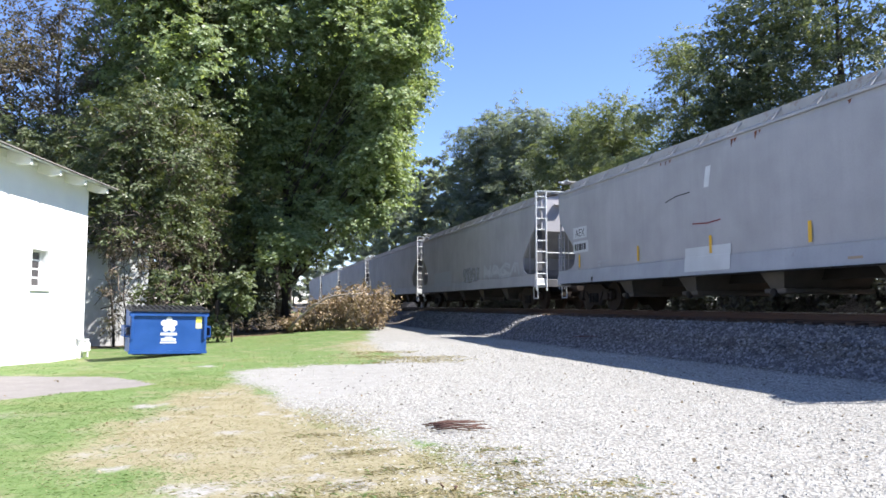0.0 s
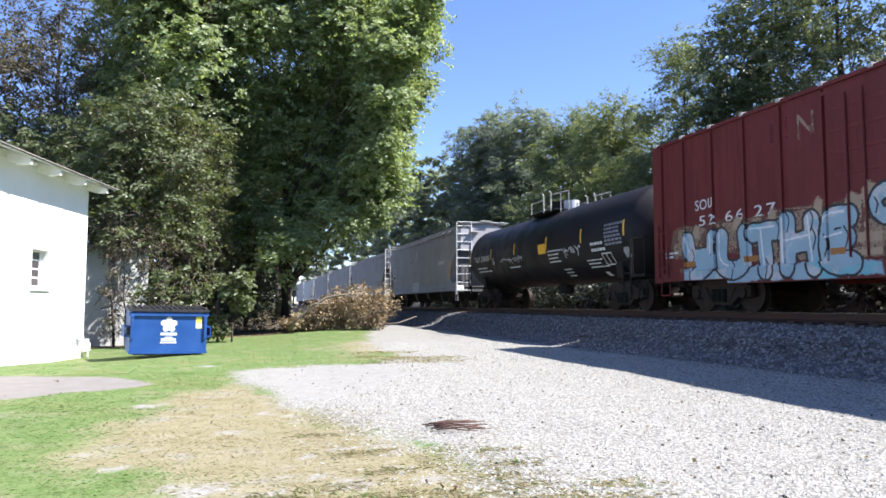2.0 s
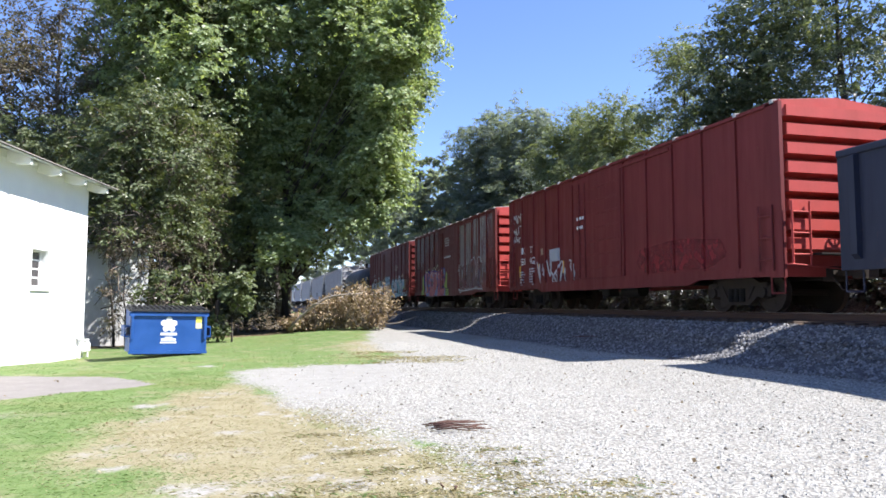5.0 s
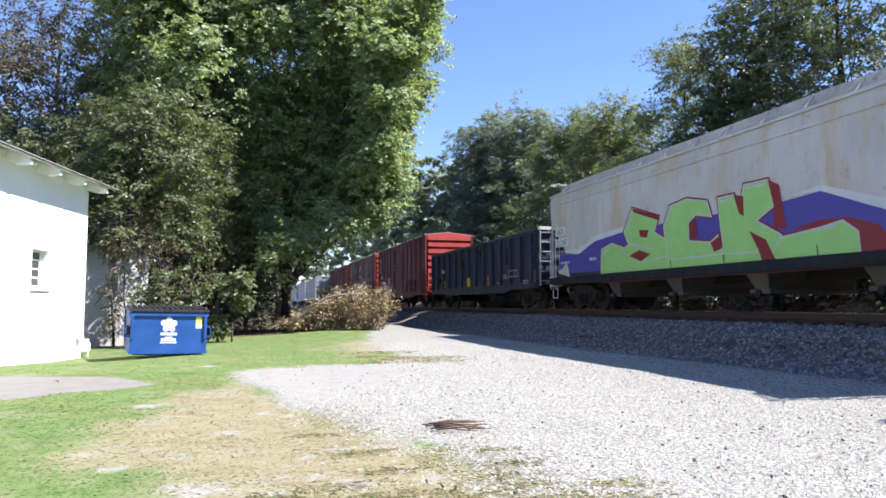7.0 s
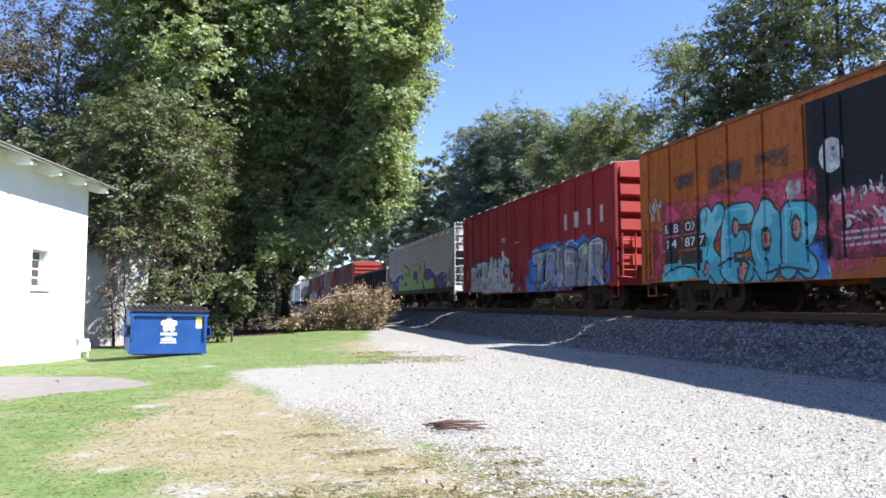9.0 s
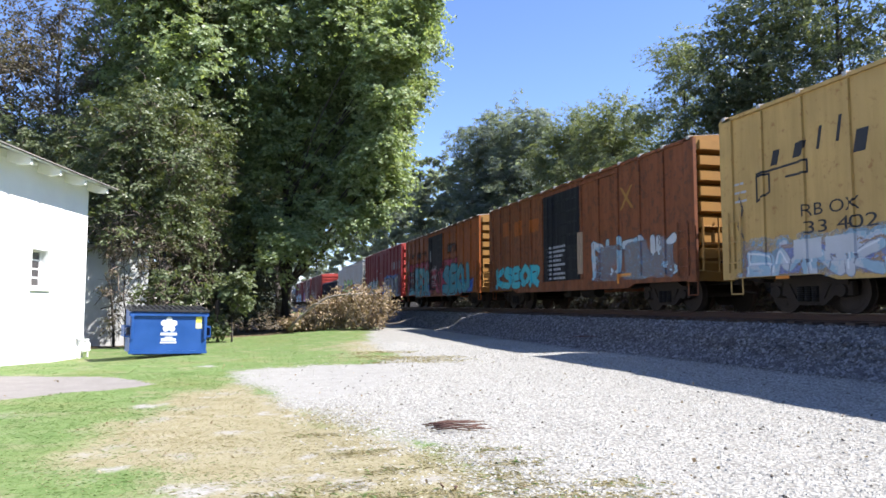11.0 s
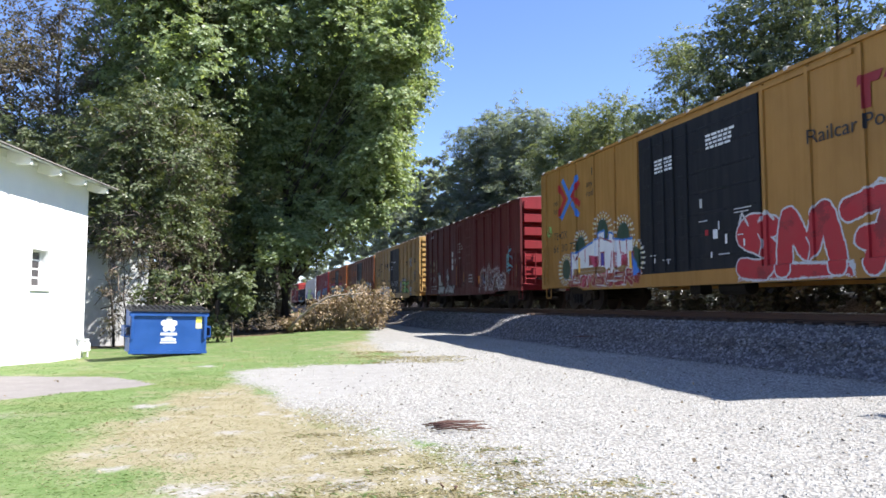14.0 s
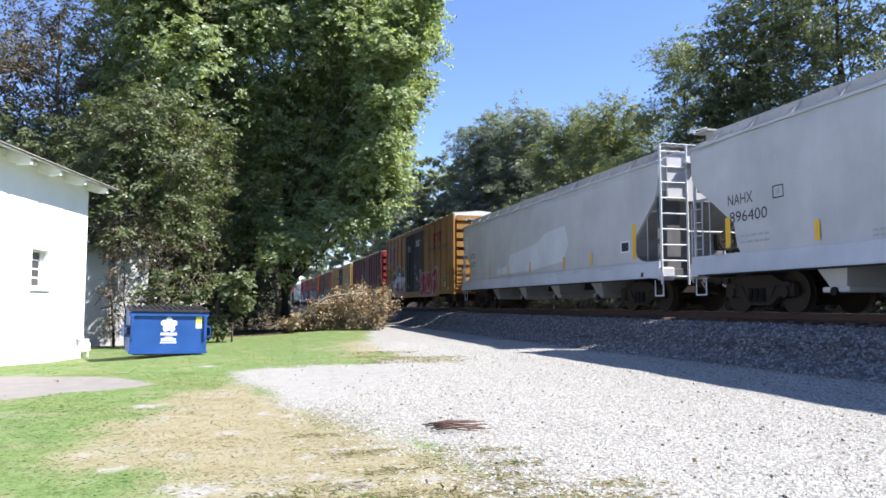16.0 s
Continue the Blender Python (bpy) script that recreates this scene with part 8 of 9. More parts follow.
tree(*at(345, 33), 18.5, shifted(lobes(2, 3.0, 10.5, 18.5, 12, 1.6, 1.4), -0.6), 44000, 0.22, LEAF_OAK, 12, "tall dark leafy tree among vines behind the dumpster", 0.38, twig=120)
tree(*at(265, 35), 17, lobes(3, 3.6, 6.0, 18, 15, 1.9, 1.7), 46000, 0.2, LEAF_LIGHT, 13, "leafy tree overgrown with vines behind the shed", 0.28, twig=220)
tree(*at(290, 28.5), 10.0, shifted(lobes(89, 2.5, 5.1, 9.6, 12, 1.1, 0.9), -0.8), 22000, 0.16, LEAF_LIGHT, 32, "leafy overgrown tree with drooping brown twigs beside the shed", 0.16, twig=300, spread=(0.4, 0.8))
tree(*at(90, 38), 19, lobes(4, 4.6, 6.0, 18, 11, 1.8, 1.6), 26000, 0.17, LEAF_THIN, 14, "thinly leaved tree with bare brown limbs above the shed", 0.3, spread=(0.6, 1.2), twig=900)
tree(*at(-40, 36), 17, lobes(5, 4.0, 4.0, 14, 9, 2.2, 2.0), 20000, 0.2, LEAF_THIN, 15, "half-bare tree with brown twigs behind the shed", 0.3, twig=160)
tree(*at(70, 33), 10.5, lobes(6, 3.2, 2.0, 9.5, 9, 1.8, 1.5), 28000, 0.18, LEAF_LIGHT, 16, "bushy young tree behind the white shed", 0.15, twig=120)
tree(*at(325, 31.5), 8.0, lobes(7, 1.4, 2.8, 7.4, 10, 0.9, 0.8), 8000, 0.15, LEAF_LIGHT, 17, "tangled vine-covered shrub behind the dumpster", 0.14, category="shrub", name="shrub", twig=520, spread=(0.35, 0.75))
tree(*at(385, 33), 10.5, shifted(lobes(77, 1.6, 7.0, 10.0, 8, 0.9, 0.8) + lobes(87, 1.4, 3.5, 6.5, 5, 0.8, 0.7), -0.7), 7000, 0.16, LEAF_LIGHT, 27, "vine-hung sapling with bare brown twigs at the lawn's edge", 0.12, twig=420, spread=(0.4, 0.8))
tree(*at(200, 31.5), 9.5, lobes(8, 1.9, 5.6, 9.4, 9, 1.2, 1.0), 16000, 0.16, LEAF_LIGHT, 18, "shrub with drooping twigs beside the outbuilding", 0.1, category="shrub", name="shrub", twig=200)
tree(*at(412, 27), 2.9, shifted([(0.1, 0, 2.3, 0.32, 0.26), (0.35, 0.1, 1.9, 0.2, 0.18), (0.25, -0.1, 1.35, 0.2, 0.16), (-0.35, 0, 0.65, 0.28, 0.22), (-0.2, 0, 2.0, 0.2, 0.16)], 0.0), 1100, 0.2, LEAF_LIGHT, 19, "loose light green bush at the edge of the lawn", 0.04, category="shrub", name="shrub", spread=(0.25, 0.5), limbs=2)
tree(*at(300, 26.0), 3.6, lobes(91, 1.0, 1.2, 2.8, 8, 0.4, 0.35), 1000, 0.17, LEAF_LIGHT, 43, "leafy vines and saplings behind the dumpster", 0.06, category="shrub", name="shrub", twig=60, spread=(0.3, 0.6))
tree(*at(205, 26.6), 5.2, lobes(93, 1.3, 3.9, 5.0, 8, 0.5, 0.4), 1100, 0.15, LEAF_LIGHT, 45, "vines and drooping branches over the outbuilding wall", 0.06, category="shrub", name="shrub", twig=160, spread=(0.35, 0.7))
tree(*at(226, 26.7), 4.6, lobes(88, 0.9, 0.8, 4.4, 7, 0.7, 0.7), 600, 0.13, LEAF_THIN, 31, "bare twiggy bush against the outbuilding wall", 0.05, category="shrub", name="shrub", twig=260, spread=(0.3, 0.6))
tree(*at(435, 38), 6.5, lobes(10, 1.5, 1.0, 6.0, 9, 1.1, 1.2), 12000, 0.18, LEAF_WOOD_SHADE, 20, "dark undergrowth beneath the big tree", 0.12, category="shrub", name="shrub", twig=100)
tree(*at(300, 36), 6.5, lobes(11, 3.2, 1.0, 6.0, 9, 1.8, 1.5), 12000, 0.18, LEAF_WOOD_SHADE, 21, "dark undergrowth behind the dumpster", 0.12, category="shrub", name="shrub")
tree(*at(370, 46), 15, lobes(12, 3.6, 1.5, 14, 12, 2.3, 2.2), 14000, 0.24, LEAF_WOOD_SHADE, 22, "dark tree deep in the wood beside the tracks", 0.25)
tree(*at(410, 58), 15, lobes(13, 3.2, 1.5, 14, 12, 2.2, 2.2), 12000, 0.28, LEAF_WOOD_SHADE, 23, "dark tree deep in the wood beside the tracks", 0.25)
tree(*at(300, 44), 15, lobes(14, 4.0, 1.5, 14, 12, 2.6, 2.2), 12000, 0.24, LEAF_WOOD_SHADE, 24, "dark tree deep in the wood beside the tracks", 0.25)
tree(*at(170, 42), 13, lobes(15, 4.4, 1.5, 12, 12, 2.6, 2.0), 14000, 0.22, LEAF_WOOD_SHADE, 25, "dark tree in the wood behind the shed", 0.25)
tree(*at(512, 60), 19, lobes(78, 2.6, 10.5, 18, 9, 2.1, 1.7), 10000, 0.34, LEAF_WOOD_SHADE, 29, "dark tree leaning towards the tracks", 0.25)
tree(*at(492, 48), 19, lobes(79, 2.6, 8.0, 18, 10, 2.0, 1.8), 12000, 0.28, LEAF_WOOD_SHADE, 30, "dark tree behind the big crown beside the tracks", 0.28)
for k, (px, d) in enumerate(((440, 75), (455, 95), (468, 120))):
    tree(*at(px, d), 17, lobes(16 + k, 3.2, 1.5, 16, 12, 2.4, 2.4), 8000, 0.4, LEAF_WOOD_SHADE, 26 + k, "dark tree overhanging the curve of the railway wood", 0.3)
# added canopy, mostly hidden by the big crown: keeps sky light off far cars
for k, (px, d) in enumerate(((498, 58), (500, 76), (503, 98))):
    tree(*at(px, d), 20, shifted(lobes(180 + k, 2.6, 10.5 + 2 * k, 21, 9, 1.9, 1.8), 3.3 + 1.2 * k), 12000, 0.36, LEAF_WOOD_SHADE, 190 + k, "tall dark tree overhanging the railway", 0.28)
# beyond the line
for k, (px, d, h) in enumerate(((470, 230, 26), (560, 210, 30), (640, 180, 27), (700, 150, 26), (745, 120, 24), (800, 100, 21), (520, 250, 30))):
    tree(*at(px, d), h, lobes(90 + k, 7, 3, h - 1, 13, 4.8, 3.8), 14000, 0.46 + 0.002 * d, LEAF_HAZED, 130 + k, "distant hazy green tree beyond the tracks", 0.4)
tree(*at(872, 90), 26, lobes(23, 4.4, 4, 23.6, 14, 3.4, 3.2), 95000, 0.28, LEAF_HAZED, 33, "tall distant tree with a rounded crown", 0.4)
tree(*at(940, 84), 24, lobes(24, 4.4, 3, 23, 13, 3.2, 3.0), 90000, 0.27, LEAF_HAZED, 34, "distant grey-green tree beyond the tracks", 0.36)
tree(*at(1015, 70), 20, lobes(25, 4.6, 2, 19, 12, 2.8, 2.6), 85000, 0.23, LEAF_OLIVE, 35, "olive green tree with a feathery top", 0.34, twig=200)
tree(*at(1090, 60), 18, lobes(26, 4.2, 2, 16.8, 12, 2.5, 2.3), 75000, 0.21, LEAF_OLIVE, 36, "olive green tree close behind the train", 0.32, twig=200)
tree(*at(1218, 52), 20.5, lobes(27, 4.0, 5, 20.4, 15, 1.7, 1.6), 30000, 0.2, LEAF_OLIVE, 37, "tall tree with loose feathery branches behind the train", 0.3, twig=420, shell=0.8)
tree(*at(1150, 48), 12, lobes(85, 3.4, 1.5, 11, 11, 2.2, 1.8), 40000, 0.22, LEAF_OLIVE, 41, "dense olive green tree close behind the train", 0.25, twig=150)
tree(*at(1310, 46), 16, lobes(86, 3.4, 2, 15, 12, 2.2, 2.0), 40000, 0.22, LEAF_DEEP, 42, "dense green tree behind the train", 0.3)
tree(*at(1370, 44), 22, lobes(28, 4.6, 3, 20.8, 14, 2.6, 2.4), 46000, 0.23, LEAF_DEEP, 38, "tall dense tree overhanging the far side of the track", 0.4)
tree(*at(1510, 40), 23, lobes(29, 5.5, 3, 22, 14, 3.0, 2.6), 34000, 0.22, LEAF_DEEP, 39, "tall dense tree overhanging the far side of the track", 0.42)
tree(*at(1680, 36), 22, lobes(30, 5.2, 3, 21, 13, 3.0, 2.6), 18000, 0.22, LEAF_DEEP, 40, "tall dense tree overhanging the far side of the track", 0.4)
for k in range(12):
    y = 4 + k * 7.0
    tree(20.3 + 1.2 * math.sin(k * 2.1), y, 5.4, lobes(50 + k, 3.0, 0.7, 4.8, 10, 1.8, 1.2), 5500, 0.22 + 0.01 * k, LEAF_BRUSH_SHADE, 60 + k, "trackside thicket beyond the train, shade put into its leaf colour", 0.1, category="shrub", name="shrub")
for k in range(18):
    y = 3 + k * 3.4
    tree(16.9 + 0.5 * math.sin(k * 1.9), y, 1.9, lobes(210 + k, 1.7, 0.25, 1.7, 10, 0.85, 0.6), 5200, 0.17, LEAF_BRUSH_SHADE, 230 + k, "low brush beyond the track, shade put into its leaf colour", 0.05, category="shrub", name="shrub", spread=(0.3, 0.6))
# added out of view, only to cast shade on the trackside thicket
for k, y in enumerate((14, 3, -8)):
    tree(28.5 + k % 2, y, 20, lobes(160 + k, 5.0, 2.5, 19, 13, 3.0, 2.6), 9000, 0.3, LEAF_DEEP, 170 + k, "unseen tree added at the far side to shade the thicket", 0.4)
# ---- brush pile, sticks, meter ----
DRYLEAF = leafy("leaves_dry", (0.173, 0.112, 0.068), (0.300, 0.225, 0.143), (0.420, 0.345, 0.247), 0.25)
DRYLEAF.node_tree.nodes["Principled BSDF"].inputs["Specular IOR Level"].default_value = 0.1
TWIG = plain("grey_twig", (0.240, 0.200, 0.160), 0.85, 0, 0.3)
REDBARK = plain("red_brown_stick", (0.078, 0.033, 0.021), 0.8, 0, 0.35)


def brush_pile():
    x, y = at(598, 34.0)
    z = ground_z(x, y)
    p = tagged(new("brush_pile"), "heap of cut branches with dry brown leaves on the grass", "brush pile")
    p.location = (x, y, z)
    rnd, rng = random.Random(8), np.random.default_rng(8)
    c, n = math.cos(radians(YAW)), math.sin(radians(YAW))
    def put(right, away, up):
        return Vector((right * c + away * n, -right * n + away * c, up))
    bm = nb()
    tips = []
    for k in range(150):
        r0 = rnd.uniform(-2.3, 2.0)
        a = put(r0, rnd.uniform(-0.9, 0.9), 0.05)
        top = 2.2 * max(0.22, 1 - ((r0 - 0.6) / 2.4) ** 2)
        b = a + put(rnd.uniform(-0.9, 1.1), rnd.uniform(-0.8, 0.8), top * rnd.uniform(0.45, 1.0))
        m = (a + b) / 2 + put(0, 0, rnd.uniform(0.05, 0.25))
        tube(bm, [a, m, b], 0.022, 0.006, 5)
        for f in (0.12, 0.35, 0.55, 0.75, 0.9, 1.0):
            tips.append(a + (b - a) * f + Vector((0, 0, 0.08)))
    tagged(part("twig_tangle", bm, TWIG, p), kind="stuff")
    bm = nb()
    tube(bm, [put(-2.0, -1.2, 0.05), put(-1.6, -1.3, 0.5), put(-0.95, -1.3, 1.1), put(-0.3, -1.25, 1.5), put(0.3, -1.2, 1.62), put(1.3, -1.1, 1.7)], 0.075, 0.03, 8)
    tube(bm, [put(-1.3, -1.3, 0.75), put(-0.9, -1.35, 1.2), put(-0.3, -1.3, 1.25)], 0.04, 0.02, 6)
    tube(bm, [put(2.0, -0.6, 0.25), put(2.9, -0.5, 0.35), put(3.7, -0.4, 0.65)], 0.04, 0.02, 6)
    part("limb", bm, TWIG, p, "pale bare limb")
    pts = np.array([tuple(t) for t in tips])
    me = leaf_mesh("dry_foliage", pts, np.full(len(pts), 0.24), 9, 0.13, rng, 1.1)
    me.materials.append(DRYLEAF)
    o = tagged(new("dry_foliage", me), kind="stuff")
    o.parent = p
    # low grey twigs and wilted clump at its left foot
    bm = nb()
    for k in range(60):
        a = put(rnd.uniform(-5.3, -2.2), rnd.uniform(-0.9, 0.2), 0.03)
        b = a + put(rnd.uniform(-0.8, 0.8), rnd.uniform(-0.5, 0.5), rnd.uniform(0.05, 0.5))
        tube(bm, [a, (a + b) / 2 + Vector((0, 0, 0.06)), b], 0.015, 0.006, 4)
    tagged(part("twig_litter", bm, TWIG, p), kind="stuff")
    return p


brush_pile()


def stick(px, d, length, turn, label, n=5, mat=None):
    x, y = at(px, d)
    o = tagged(new("fallen_branch"), label, "branch")
    o.matrix_basis = pose(x, y, ground_z(x, y) + 0.005, 0, 0, turn)
    rnd = random.Random(int(px))
    for k in range(n):
        y0 = rnd.uniform(-0.24, 0.24)
        bm = nb()
        a, b = Vector((-length / 2 + rnd.uniform(0, 0.25) * length, y0, 0.03)), Vector((length / 2 - rnd.uniform(0, 0.3) * length, y0 + rnd.uniform(-0.16, 0.16), 0.035))
        tube(bm, [a, a.lerp(b, 0.35) + Vector((0, rnd.uniform(-0.03, 0.03), 0.015)), a.lerp(b, 0.7), b], 0.008, 0.004, 6)
        part("stem", bm, mat or REDBARK, o)
    return o


stick(808, 8.05, 0.74, -6, "bundle of red-brown sticks lying on the gravel", 13)
stick(772, 5.5, 0.11, 40, "short dark broken stick on the gravel", 2)
stick(1050, 21.0, 1.3, -10, "dark weedy branch lying on the ballast slope", 5)

bx, by = at(141, 21.3)
meter = tagged(new("gas_meter"), "white gas meter and pipes at the shed corner", "meter")
meter.matrix_basis = pose(bx + 0.1, by, ground_z(bx, by) - 0.12, 0, 0, -11.7)
part("meter_body", box(nb(), -0.05, 0.2, -0.2, 0.2, 0.28, 0.56, 0.03), TRIM_WHITE, meter)
bm = nb()
rod(bm, (0.08, -0.28, -0.05), (0.08, -0.28, 0.62), 0.03, 8)
rod(bm, (0.08, 0.26, -0.05), (0.08, 0.26, 0.62), 0.03, 8)
rod(bm, (0.08, -0.3, 0.62), (0.08, 0.3, 0.62), 0.03, 8)
part("pipe", bm, TRIM_WHITE, meter)
part("regulator", rod(nb(), (0.08, -0.28, 0.66), (0.08, -0.28, 0.74), 0.1, 12), TRIM_WHITE, meter)

# ---- grass, stones, litter ----
def scatter(n, x0, x1, y0, y1, seed, power=1.6):
    """Spots over a stretch of the ground, denser towards y0."""
    rng = np.random.default_rng(seed)
    y = y0 + (y1 - y0) * rng.random(n) ** power
    x = x0 + (x1 - x0) * rng.random(n)
    return x, y, rng


def grass(name, x, y, rng, tall, mat, label, width=0.006, sink=0.003):
    n = len(x)
    z = height(x, y) - sink
    h = tall * rng.uniform(0.5, 1.2, n)
    a = rng.uniform(0, 6.283, n)
    lean = rng.uniform(1.4, 2.5, n)
    base = np.stack([x, y, z], 1)
    out = np.stack([np.cos(a), np.sin(a), np.zeros(n)], 1)
    side = np.stack([-np.sin(a), np.cos(a), np.zeros(n)], 1) * (width * rng.uniform(0.7, 1.5, n))[:, None]
    mid = base + out * (h * lean * 0.4)[:, None] + np.array([0, 0, 1.0]) * (h * rng.uniform(0.1, 0.24, n))[:, None]
    tip = base + out * (h * lean)[:, None] + np.array([0, 0, 1.0]) * (h * rng.uniform(0.02, 0.2, n))[:, None]
    co = np.stack([base - side, base + side, mid + side * 0.7, tip, mid - side * 0.7], 1).reshape(-1, 3)
    me = quads_mesh(name, co, np.arange(n * 5).reshape(n, 5), False)
    me.materials.append(mat)
    return tagged(new(name, me), label, "grass", kind="stuff")


GRASS = leafy("grass_blades", (0.093, 0.155, 0.045), (0.161, 0.245, 0.085), (0.260, 0.338, 0.162), 0.4)
STRAW = leafy("straw_blades", (0.202, 0.166, 0.093), (0.338, 0.298, 0.181), (0.468, 0.428, 0.315), 0.35)
for m_ in (GRASS, STRAW):
    m_.node_tree.nodes["Principled BSDF"].inputs["Specular IOR Level"].default_value = 0.3
gx_, gy_, rg = scatter(140000, -9.0, 7.5, 3.0, 32, 5, 2.0)
grav_, dry_, path_, dust_, ball_, wood_, oil_ = zones(gx_, gy_)
patchy = 0.5 + 0.5 * wave(gx_ * 2.3 + 3, gy_ * 2.1)
green = (rg.random(len(gx_)) < (1 - grav_) * (1 - 0.97 * dry_) * (1 - path_) * (1 - dust_) * (1 - wood_) * (1 - 0.8 * bareness(gx_, gy_)) * 0.9)
grass("lawn_grass", gx_[green], gy_[green], rg, 0.036, GRASS, "short patchy green lawn grass", 0.0035)
bx_, by_, rk = scatter(30000, -9.0, 2.2, -8, 3.0, 15, 1.0)
keep = rk.random(len(bx_)) < 1 - zones(bx_, by_)[0]
grass("lawn_grass", bx_[keep], by_[keep], rk, 0.038, GRASS, "short green lawn grass behind the gravel edge")
sx_, sy_, rs = scatter(150000, -5.0, 8.5, 3.0, 34, 6, 2.0)
grav_, dry_, path_, dust_, ball_, wood_, oil_ = zones(sx_, sy_)
keep = rs.random(len(sx_)) < np.clip(dry_ * 1.0 + 0.06, 0, 1) * (1 - 0.93 * grav_) * (1 - 0.9 * path_) * (1 - 0.8 * dust_) * (1 - 0.5 * bareness(sx_, sy_)) * (0.35 + 0.65 * (0.5 + 0.5 * wave(sx_ * 2.9, sy_ * 2.7) > 0.42))
grass("dry_grass", sx_[keep], sy_[keep], rs, 0.03, STRAW, "dry straw-coloured grass and thatch", 0.0035)
# straw creeping over the edge of the gravel
ex_, ey_, re_ = scatter(60000, 0.3, 3.4, 4.4, 10.0, 28, 1.5)
in_ = polygon_depth(ex_, ey_, GRAVEL_ZONE)
keep = (in_ > -0.3) & (re_.random(len(ex_)) < np.exp(-np.clip(in_, 0, 9) / 0.4) * np.clip((cloudy(ex_, ey_, 1.4, 79) - 0.38) * 5, 0, 1))
grass("straw_edge", ex_[keep], ey_[keep], re_, 0.032, STRAW, "straw and dead grass creeping over the gravel's edge", 0.003)
# fine thatch nearest the path of view
fx_, fy_, rf = scatter(230000, -2.6, 2.6, 4.4, 14.5, 26, 1.9)
grav_, dry_, path_, dust_, ball_, wood_, oil_ = zones(fx_, fy_)
keep = rf.random(len(fx_)) < dry_ * (1 - 0.9 * grav_) * (1 - path_) * (1 - 0.7 * bareness(fx_, fy_)) * (0.25 + 0.75 * cloudy(fx_, fy_, 1.1, 77))
grass("dry_thatch", fx_[keep], fy_[keep], rf, 0.024, STRAW, "fine matted straw between the dry grass", 0.0022)
fx_, fy_, rf = scatter(210000, -5.5, 0.6, 4.4, 16.0, 27, 1.9)
grav_, dry_, path_, dust_, ball_, wood_, oil_ = zones(fx_, fy_)
keep = rf.random(len(fx_)) < (1 - grav_) * (1 - 0.97 * dry_) * (1 - path_) * (1 - 0.8 * bareness(fx_, fy_)) * (0.3 + 0.7 * cloudy(fx_, fy_, 0.9, 78))
grass("lawn_undergrowth", fx_[keep], fy_[keep], rf, 0.026, GRASS, "fine green shoots of the mown lawn", 0.0024)
# tufts in the gravel
rt = np.random.default_rng(9)
tx, ty = [], []
for px, d, k in ((890, 5.9, 110), (920, 5.6, 80), (1090, 5.65, 120), (870, 6.9, 60), (1000, 5.3, 90), (830, 5.3, 120), (760, 5.4, 90), (1060, 5.2, 70), (700, 6.1, 130), (640, 6.8, 120), (560, 7.8, 90), (1110, 5.3, 50), (960, 5.15, 90), (905, 6.35, 110), (560, 5.2, 130), (480, 5.3, 120), (660, 5.25, 130), (400, 5.15, 100), (740, 5.0, 130), (880, 5.0, 120), (600, 5.6, 110), (1130, 5.05, 60)):
    cx, cy = at(px, d)
    tx.append(rt.normal(cx, 0.15, k))
    ty.append(rt.normal(cy, 0.07, k))
tx, ty = np.concatenate(tx), np.concatenate(ty)
half_ = rt.random(len(tx)) < 0.9
grass("straw_tufts", tx[half_], ty[half_], rt, 0.05, STRAW, "straw-coloured tufts growing through the gravel", 0.005, -0.002)
grass("green_tufts", tx[~half_], ty[~half_], rt, 0.045, GRASS, "small green tufts growing through the gravel", 0.005, -0.004)


def stones(name, x, y, size, mat, label, rng, flat=0.6, sink=0.0):
    """Angular stones: squashed, twisted octahedra."""
    n = len(x)
    s = size * rng.uniform(0.55, 1.35, n)
    base = np.array([(1, 0, 0), (0, 1, 0), (-1, 0, 0), (0, -1, 0), (0, 0, 1), (0, 0, -1)], float)
    v = base[None] * rng.uniform(0.55, 1.25, (n, 6, 3))
    v += rng.normal(0, 0.18, (n, 6, 3))
    v[:, :, 2] *= flat
    a = rng.uniform(0, 6.283, n)
    ca, sa = np.cos(a)[:, None], np.sin(a)[:, None]
    px = v[:, :, 0] * ca - v[:, :, 1] * sa
    py = v[:, :, 0] * sa + v[:, :, 1] * ca
    co = np.stack([px * s[:, None] + x[:, None], py * s[:, None] + y[:, None], v[:, :, 2] * s[:, None] + (height(x, y) + s * sink)[:, None]], -1).reshape(-1, 3)
    f = np.array([(0, 1, 4), (1, 2, 4), (2, 3, 4), (3, 0, 4), (1, 0, 5), (2, 1, 5), (3, 2, 5), (0, 3, 5)])
    q = (np.arange(n)[:, None, None] * 6 + f[None]).reshape(-1, 3)
    me = quads_mesh(name, co, q, False)
    me.materials.append(mat)
    return tagged(new(name, me), label, "stones", kind="stuff")


def stone_mat(name, a, b, c):
    m, nt, bs = nodes_of(name)
    geo = nt.nodes.new("ShaderNodeNewGeometry")
    r = nt.nodes.new("ShaderNodeValToRGB")
    for k, (p, col) in enumerate(((0.0, a), (0.6, b), (1.0, c))):
        e = r.color_ramp.elements[k] if k < 2 else r.color_ramp.elements.new(p)
        e.position, e.color = p, (*col, 1)
    nt.links.new(geo.outputs["Random Per Island"], r.inputs[0])
    nt.links.new(mix(nt, ramp(nt, noise_node(nt, 60, 4), 0.4, 0.7, 0, 0.4), r.outputs[0], a), bs.inputs["Base Color"])
    bs.inputs["Roughness"].default_value = 0.85
    return m


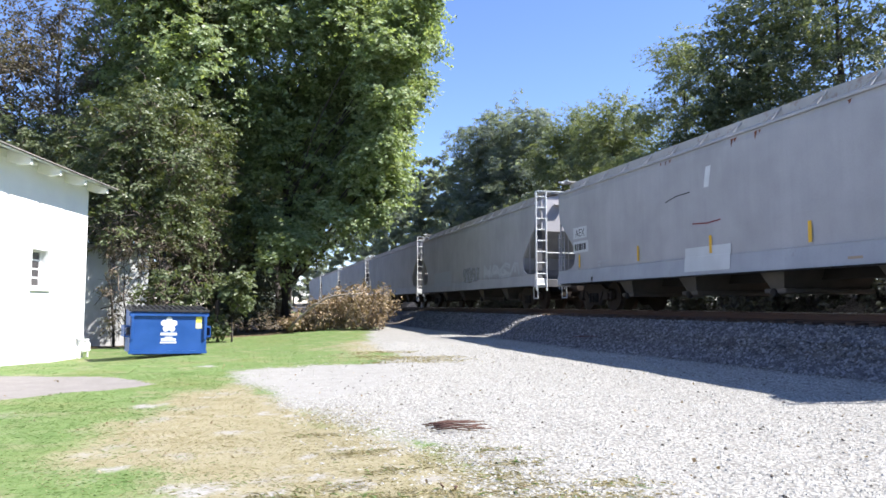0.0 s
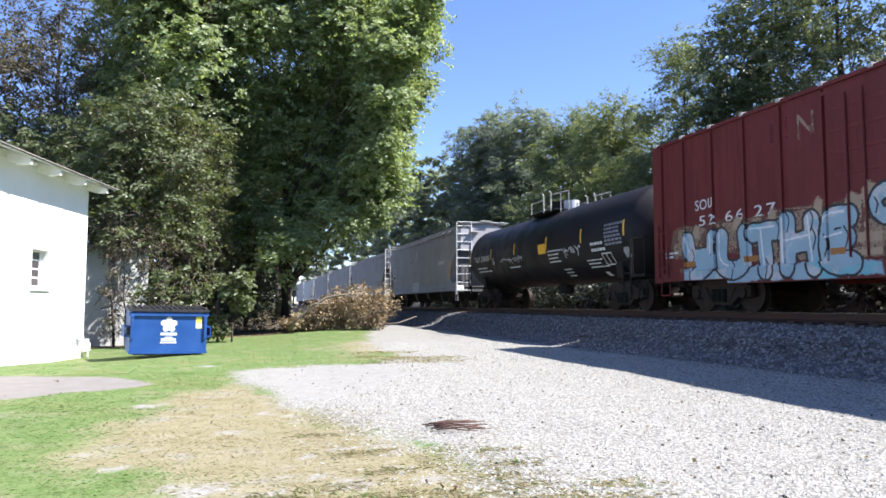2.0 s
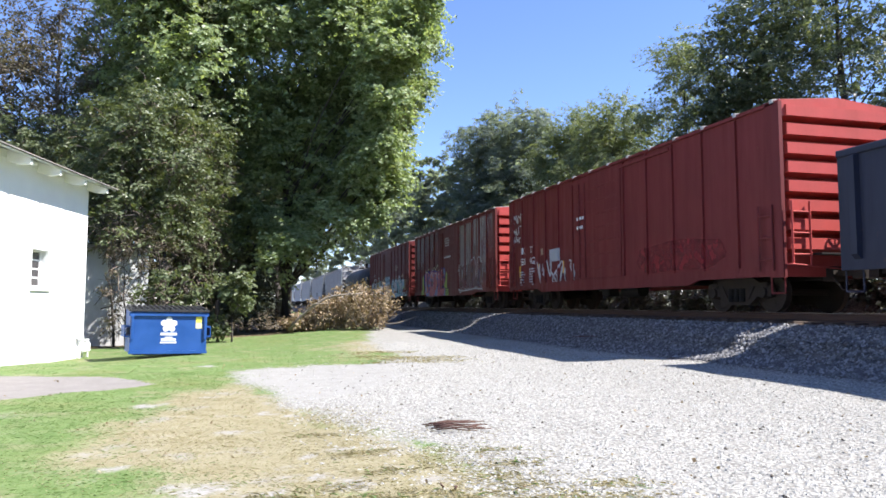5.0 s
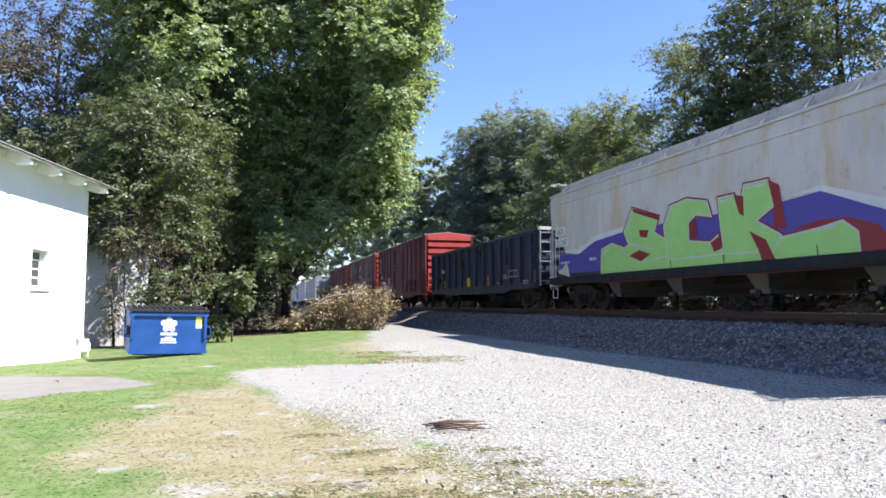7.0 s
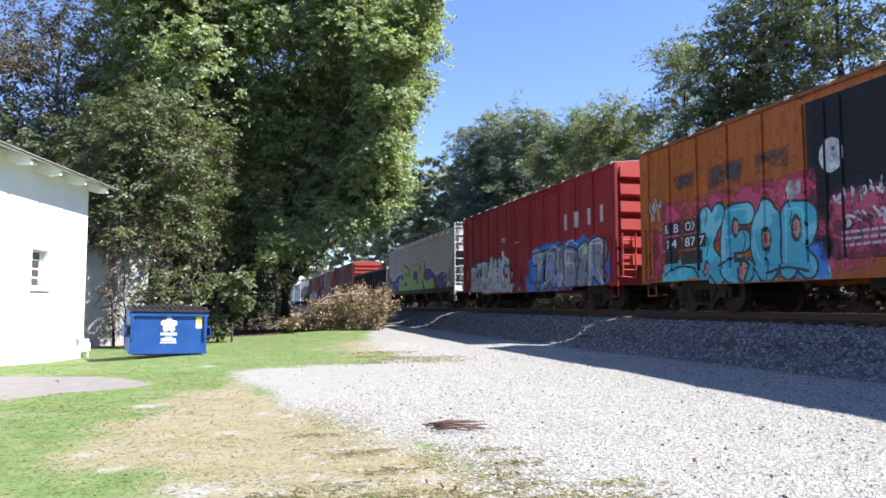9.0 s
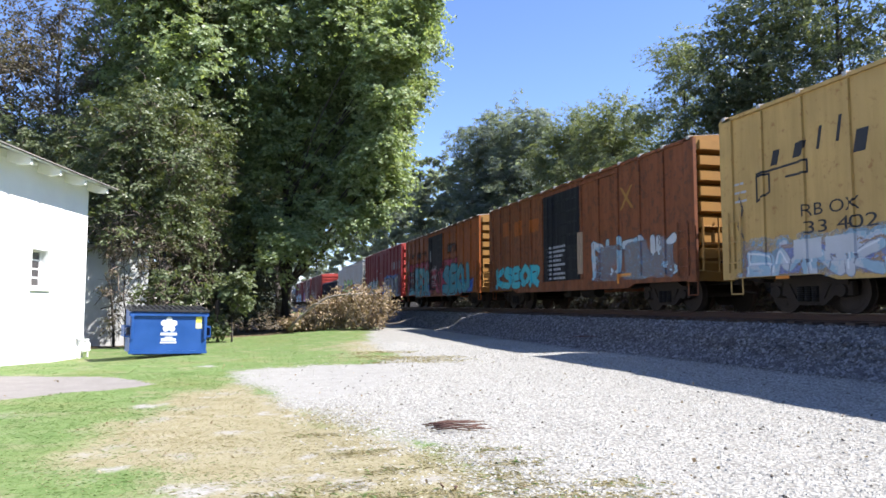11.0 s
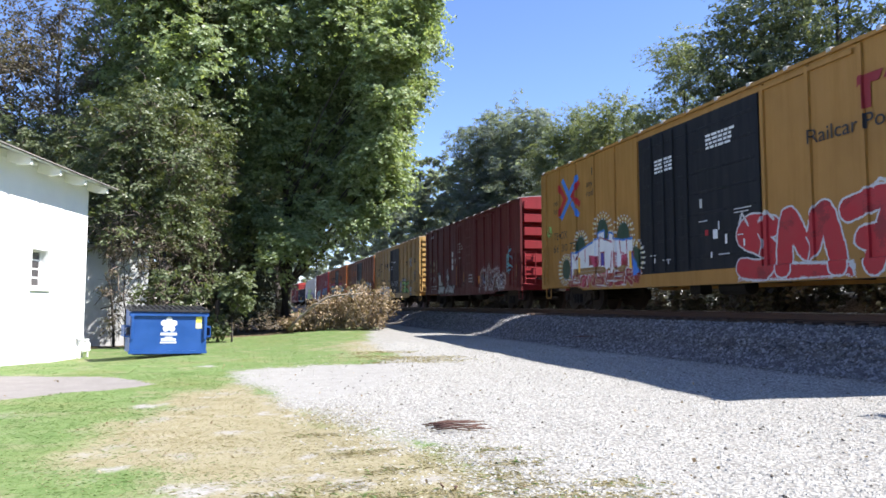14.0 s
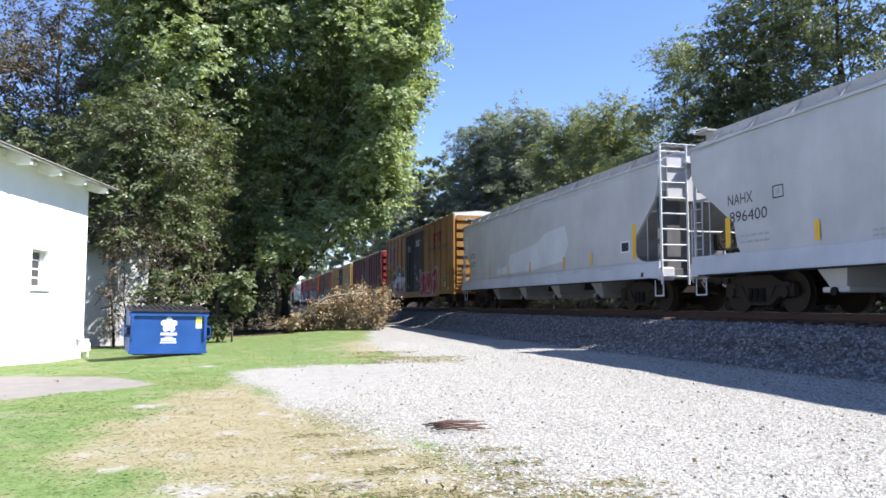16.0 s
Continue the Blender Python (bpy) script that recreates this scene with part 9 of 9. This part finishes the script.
PEBBLE = stone_mat("white_gravel", (0.233, 0.228, 0.202), (0.322, 0.317, 0.290), (0.400, 0.396, 0.368))
BALLAST = stone_mat("grey_ballast", (0.055, 0.052, 0.052), (0.135, 0.132, 0.135), (0.3, 0.295, 0.295))
px_, py_, rp = scatter(70000, 0.5, 10.0, 3.6, 24, 12, 1.7)
g_, d_, p_, u_, b_, w_, o_ = zones(px_, py_)
keep = (rp.random(len(px_)) < g_ * (1 - b_) * (1 - 0.85 * u_) + 0.05 * d_) & (px_ < 3 + py_ * 1.0)
stones("gravel_stones", px_[keep], py_[keep], 0.017, PEBBLE, "crushed white limestone gravel", rp)
bx_, by_, rb = scatter(46000, 9.0, 10.95, 6.0, 48, 13, 1.5)
stones("ballast_stones", bx_, by_, 0.042, BALLAST, "angular grey ballast stones on the bank", rb, 0.75, 0.15)
# dry weeds where the far lawn meets the gravel
wx, wy = [], []
for px, d, k in ((660, 18.2, 160), (690, 17.4, 200), (725, 17.9, 220), (760, 17.2, 200), (790, 17.8, 160), (700, 19.5, 160), (640, 19.3, 120), (745, 16.5, 140), (810, 16.8, 90), (675, 16.4, 90)):
    cx, cy = at(px, d)
    wx.append(rt.normal(cx, 0.3, k))
    wy.append(rt.normal(cy, 0.22, k))
wx, wy = np.concatenate(wx), np.concatenate(wy)
grass("dry_weeds", wx, wy, rt, 0.06, STRAW, "dry brown weeds where the lawn meets the gravel", 0.008, -0.002)
CLOD = stone_mat("dark_clod", (0.036, 0.031, 0.025), (0.090, 0.076, 0.059), (0.192, 0.167, 0.131))
cx_, cy_, rc = scatter(420, 1.2, 9.2, 4.2, 18, 16, 1.5)
keep = (zones(cx_, cy_)[0] > 0.6) & (cx_ < 3 + cy_ * 1.0)
stones("dark_clods", cx_[keep], cy_[keep], 0.019, CLOD, "dark clods and cinders scattered over the white gravel", rc, 0.6, 0.3)
# dead leaves strewn over grass and gravel
lx, ly, rl = scatter(450, -5.0, 9.0, 4.5, 30, 14, 1.6)
lc = np.stack([lx, ly, height(lx, ly) + 0.012], 1)
me = leaf_mesh("fallen_leaves", lc, np.full(len(lx), 0.02), 1, 0.042, rl, 0.0, 0.1)
me.materials.append(DRYLEAF)
tagged(new("fallen_leaves", me), "dead brown leaves scattered over grass and gravel", "leaves", kind="stuff")


# ---- what moves ----
def motions():
    """The train rolls away at a steady speed; its wheels turn with it."""
    for car, start in cars:
        walk(car, [(t, pose(TRACK_X, start + SPEED * t, RAIL_Z)) for t in (0, 2, 4, 6, 8, 10, 12, 14, 16)])
    per_second = math.degrees(SPEED / WHEEL_R)
    for wheels, first, y in rolling:
        walk(wheels, [(k / 30, pose(0, y, WHEEL_R, -(first + per_second * k / 30))) for k in range(481)])


motions()
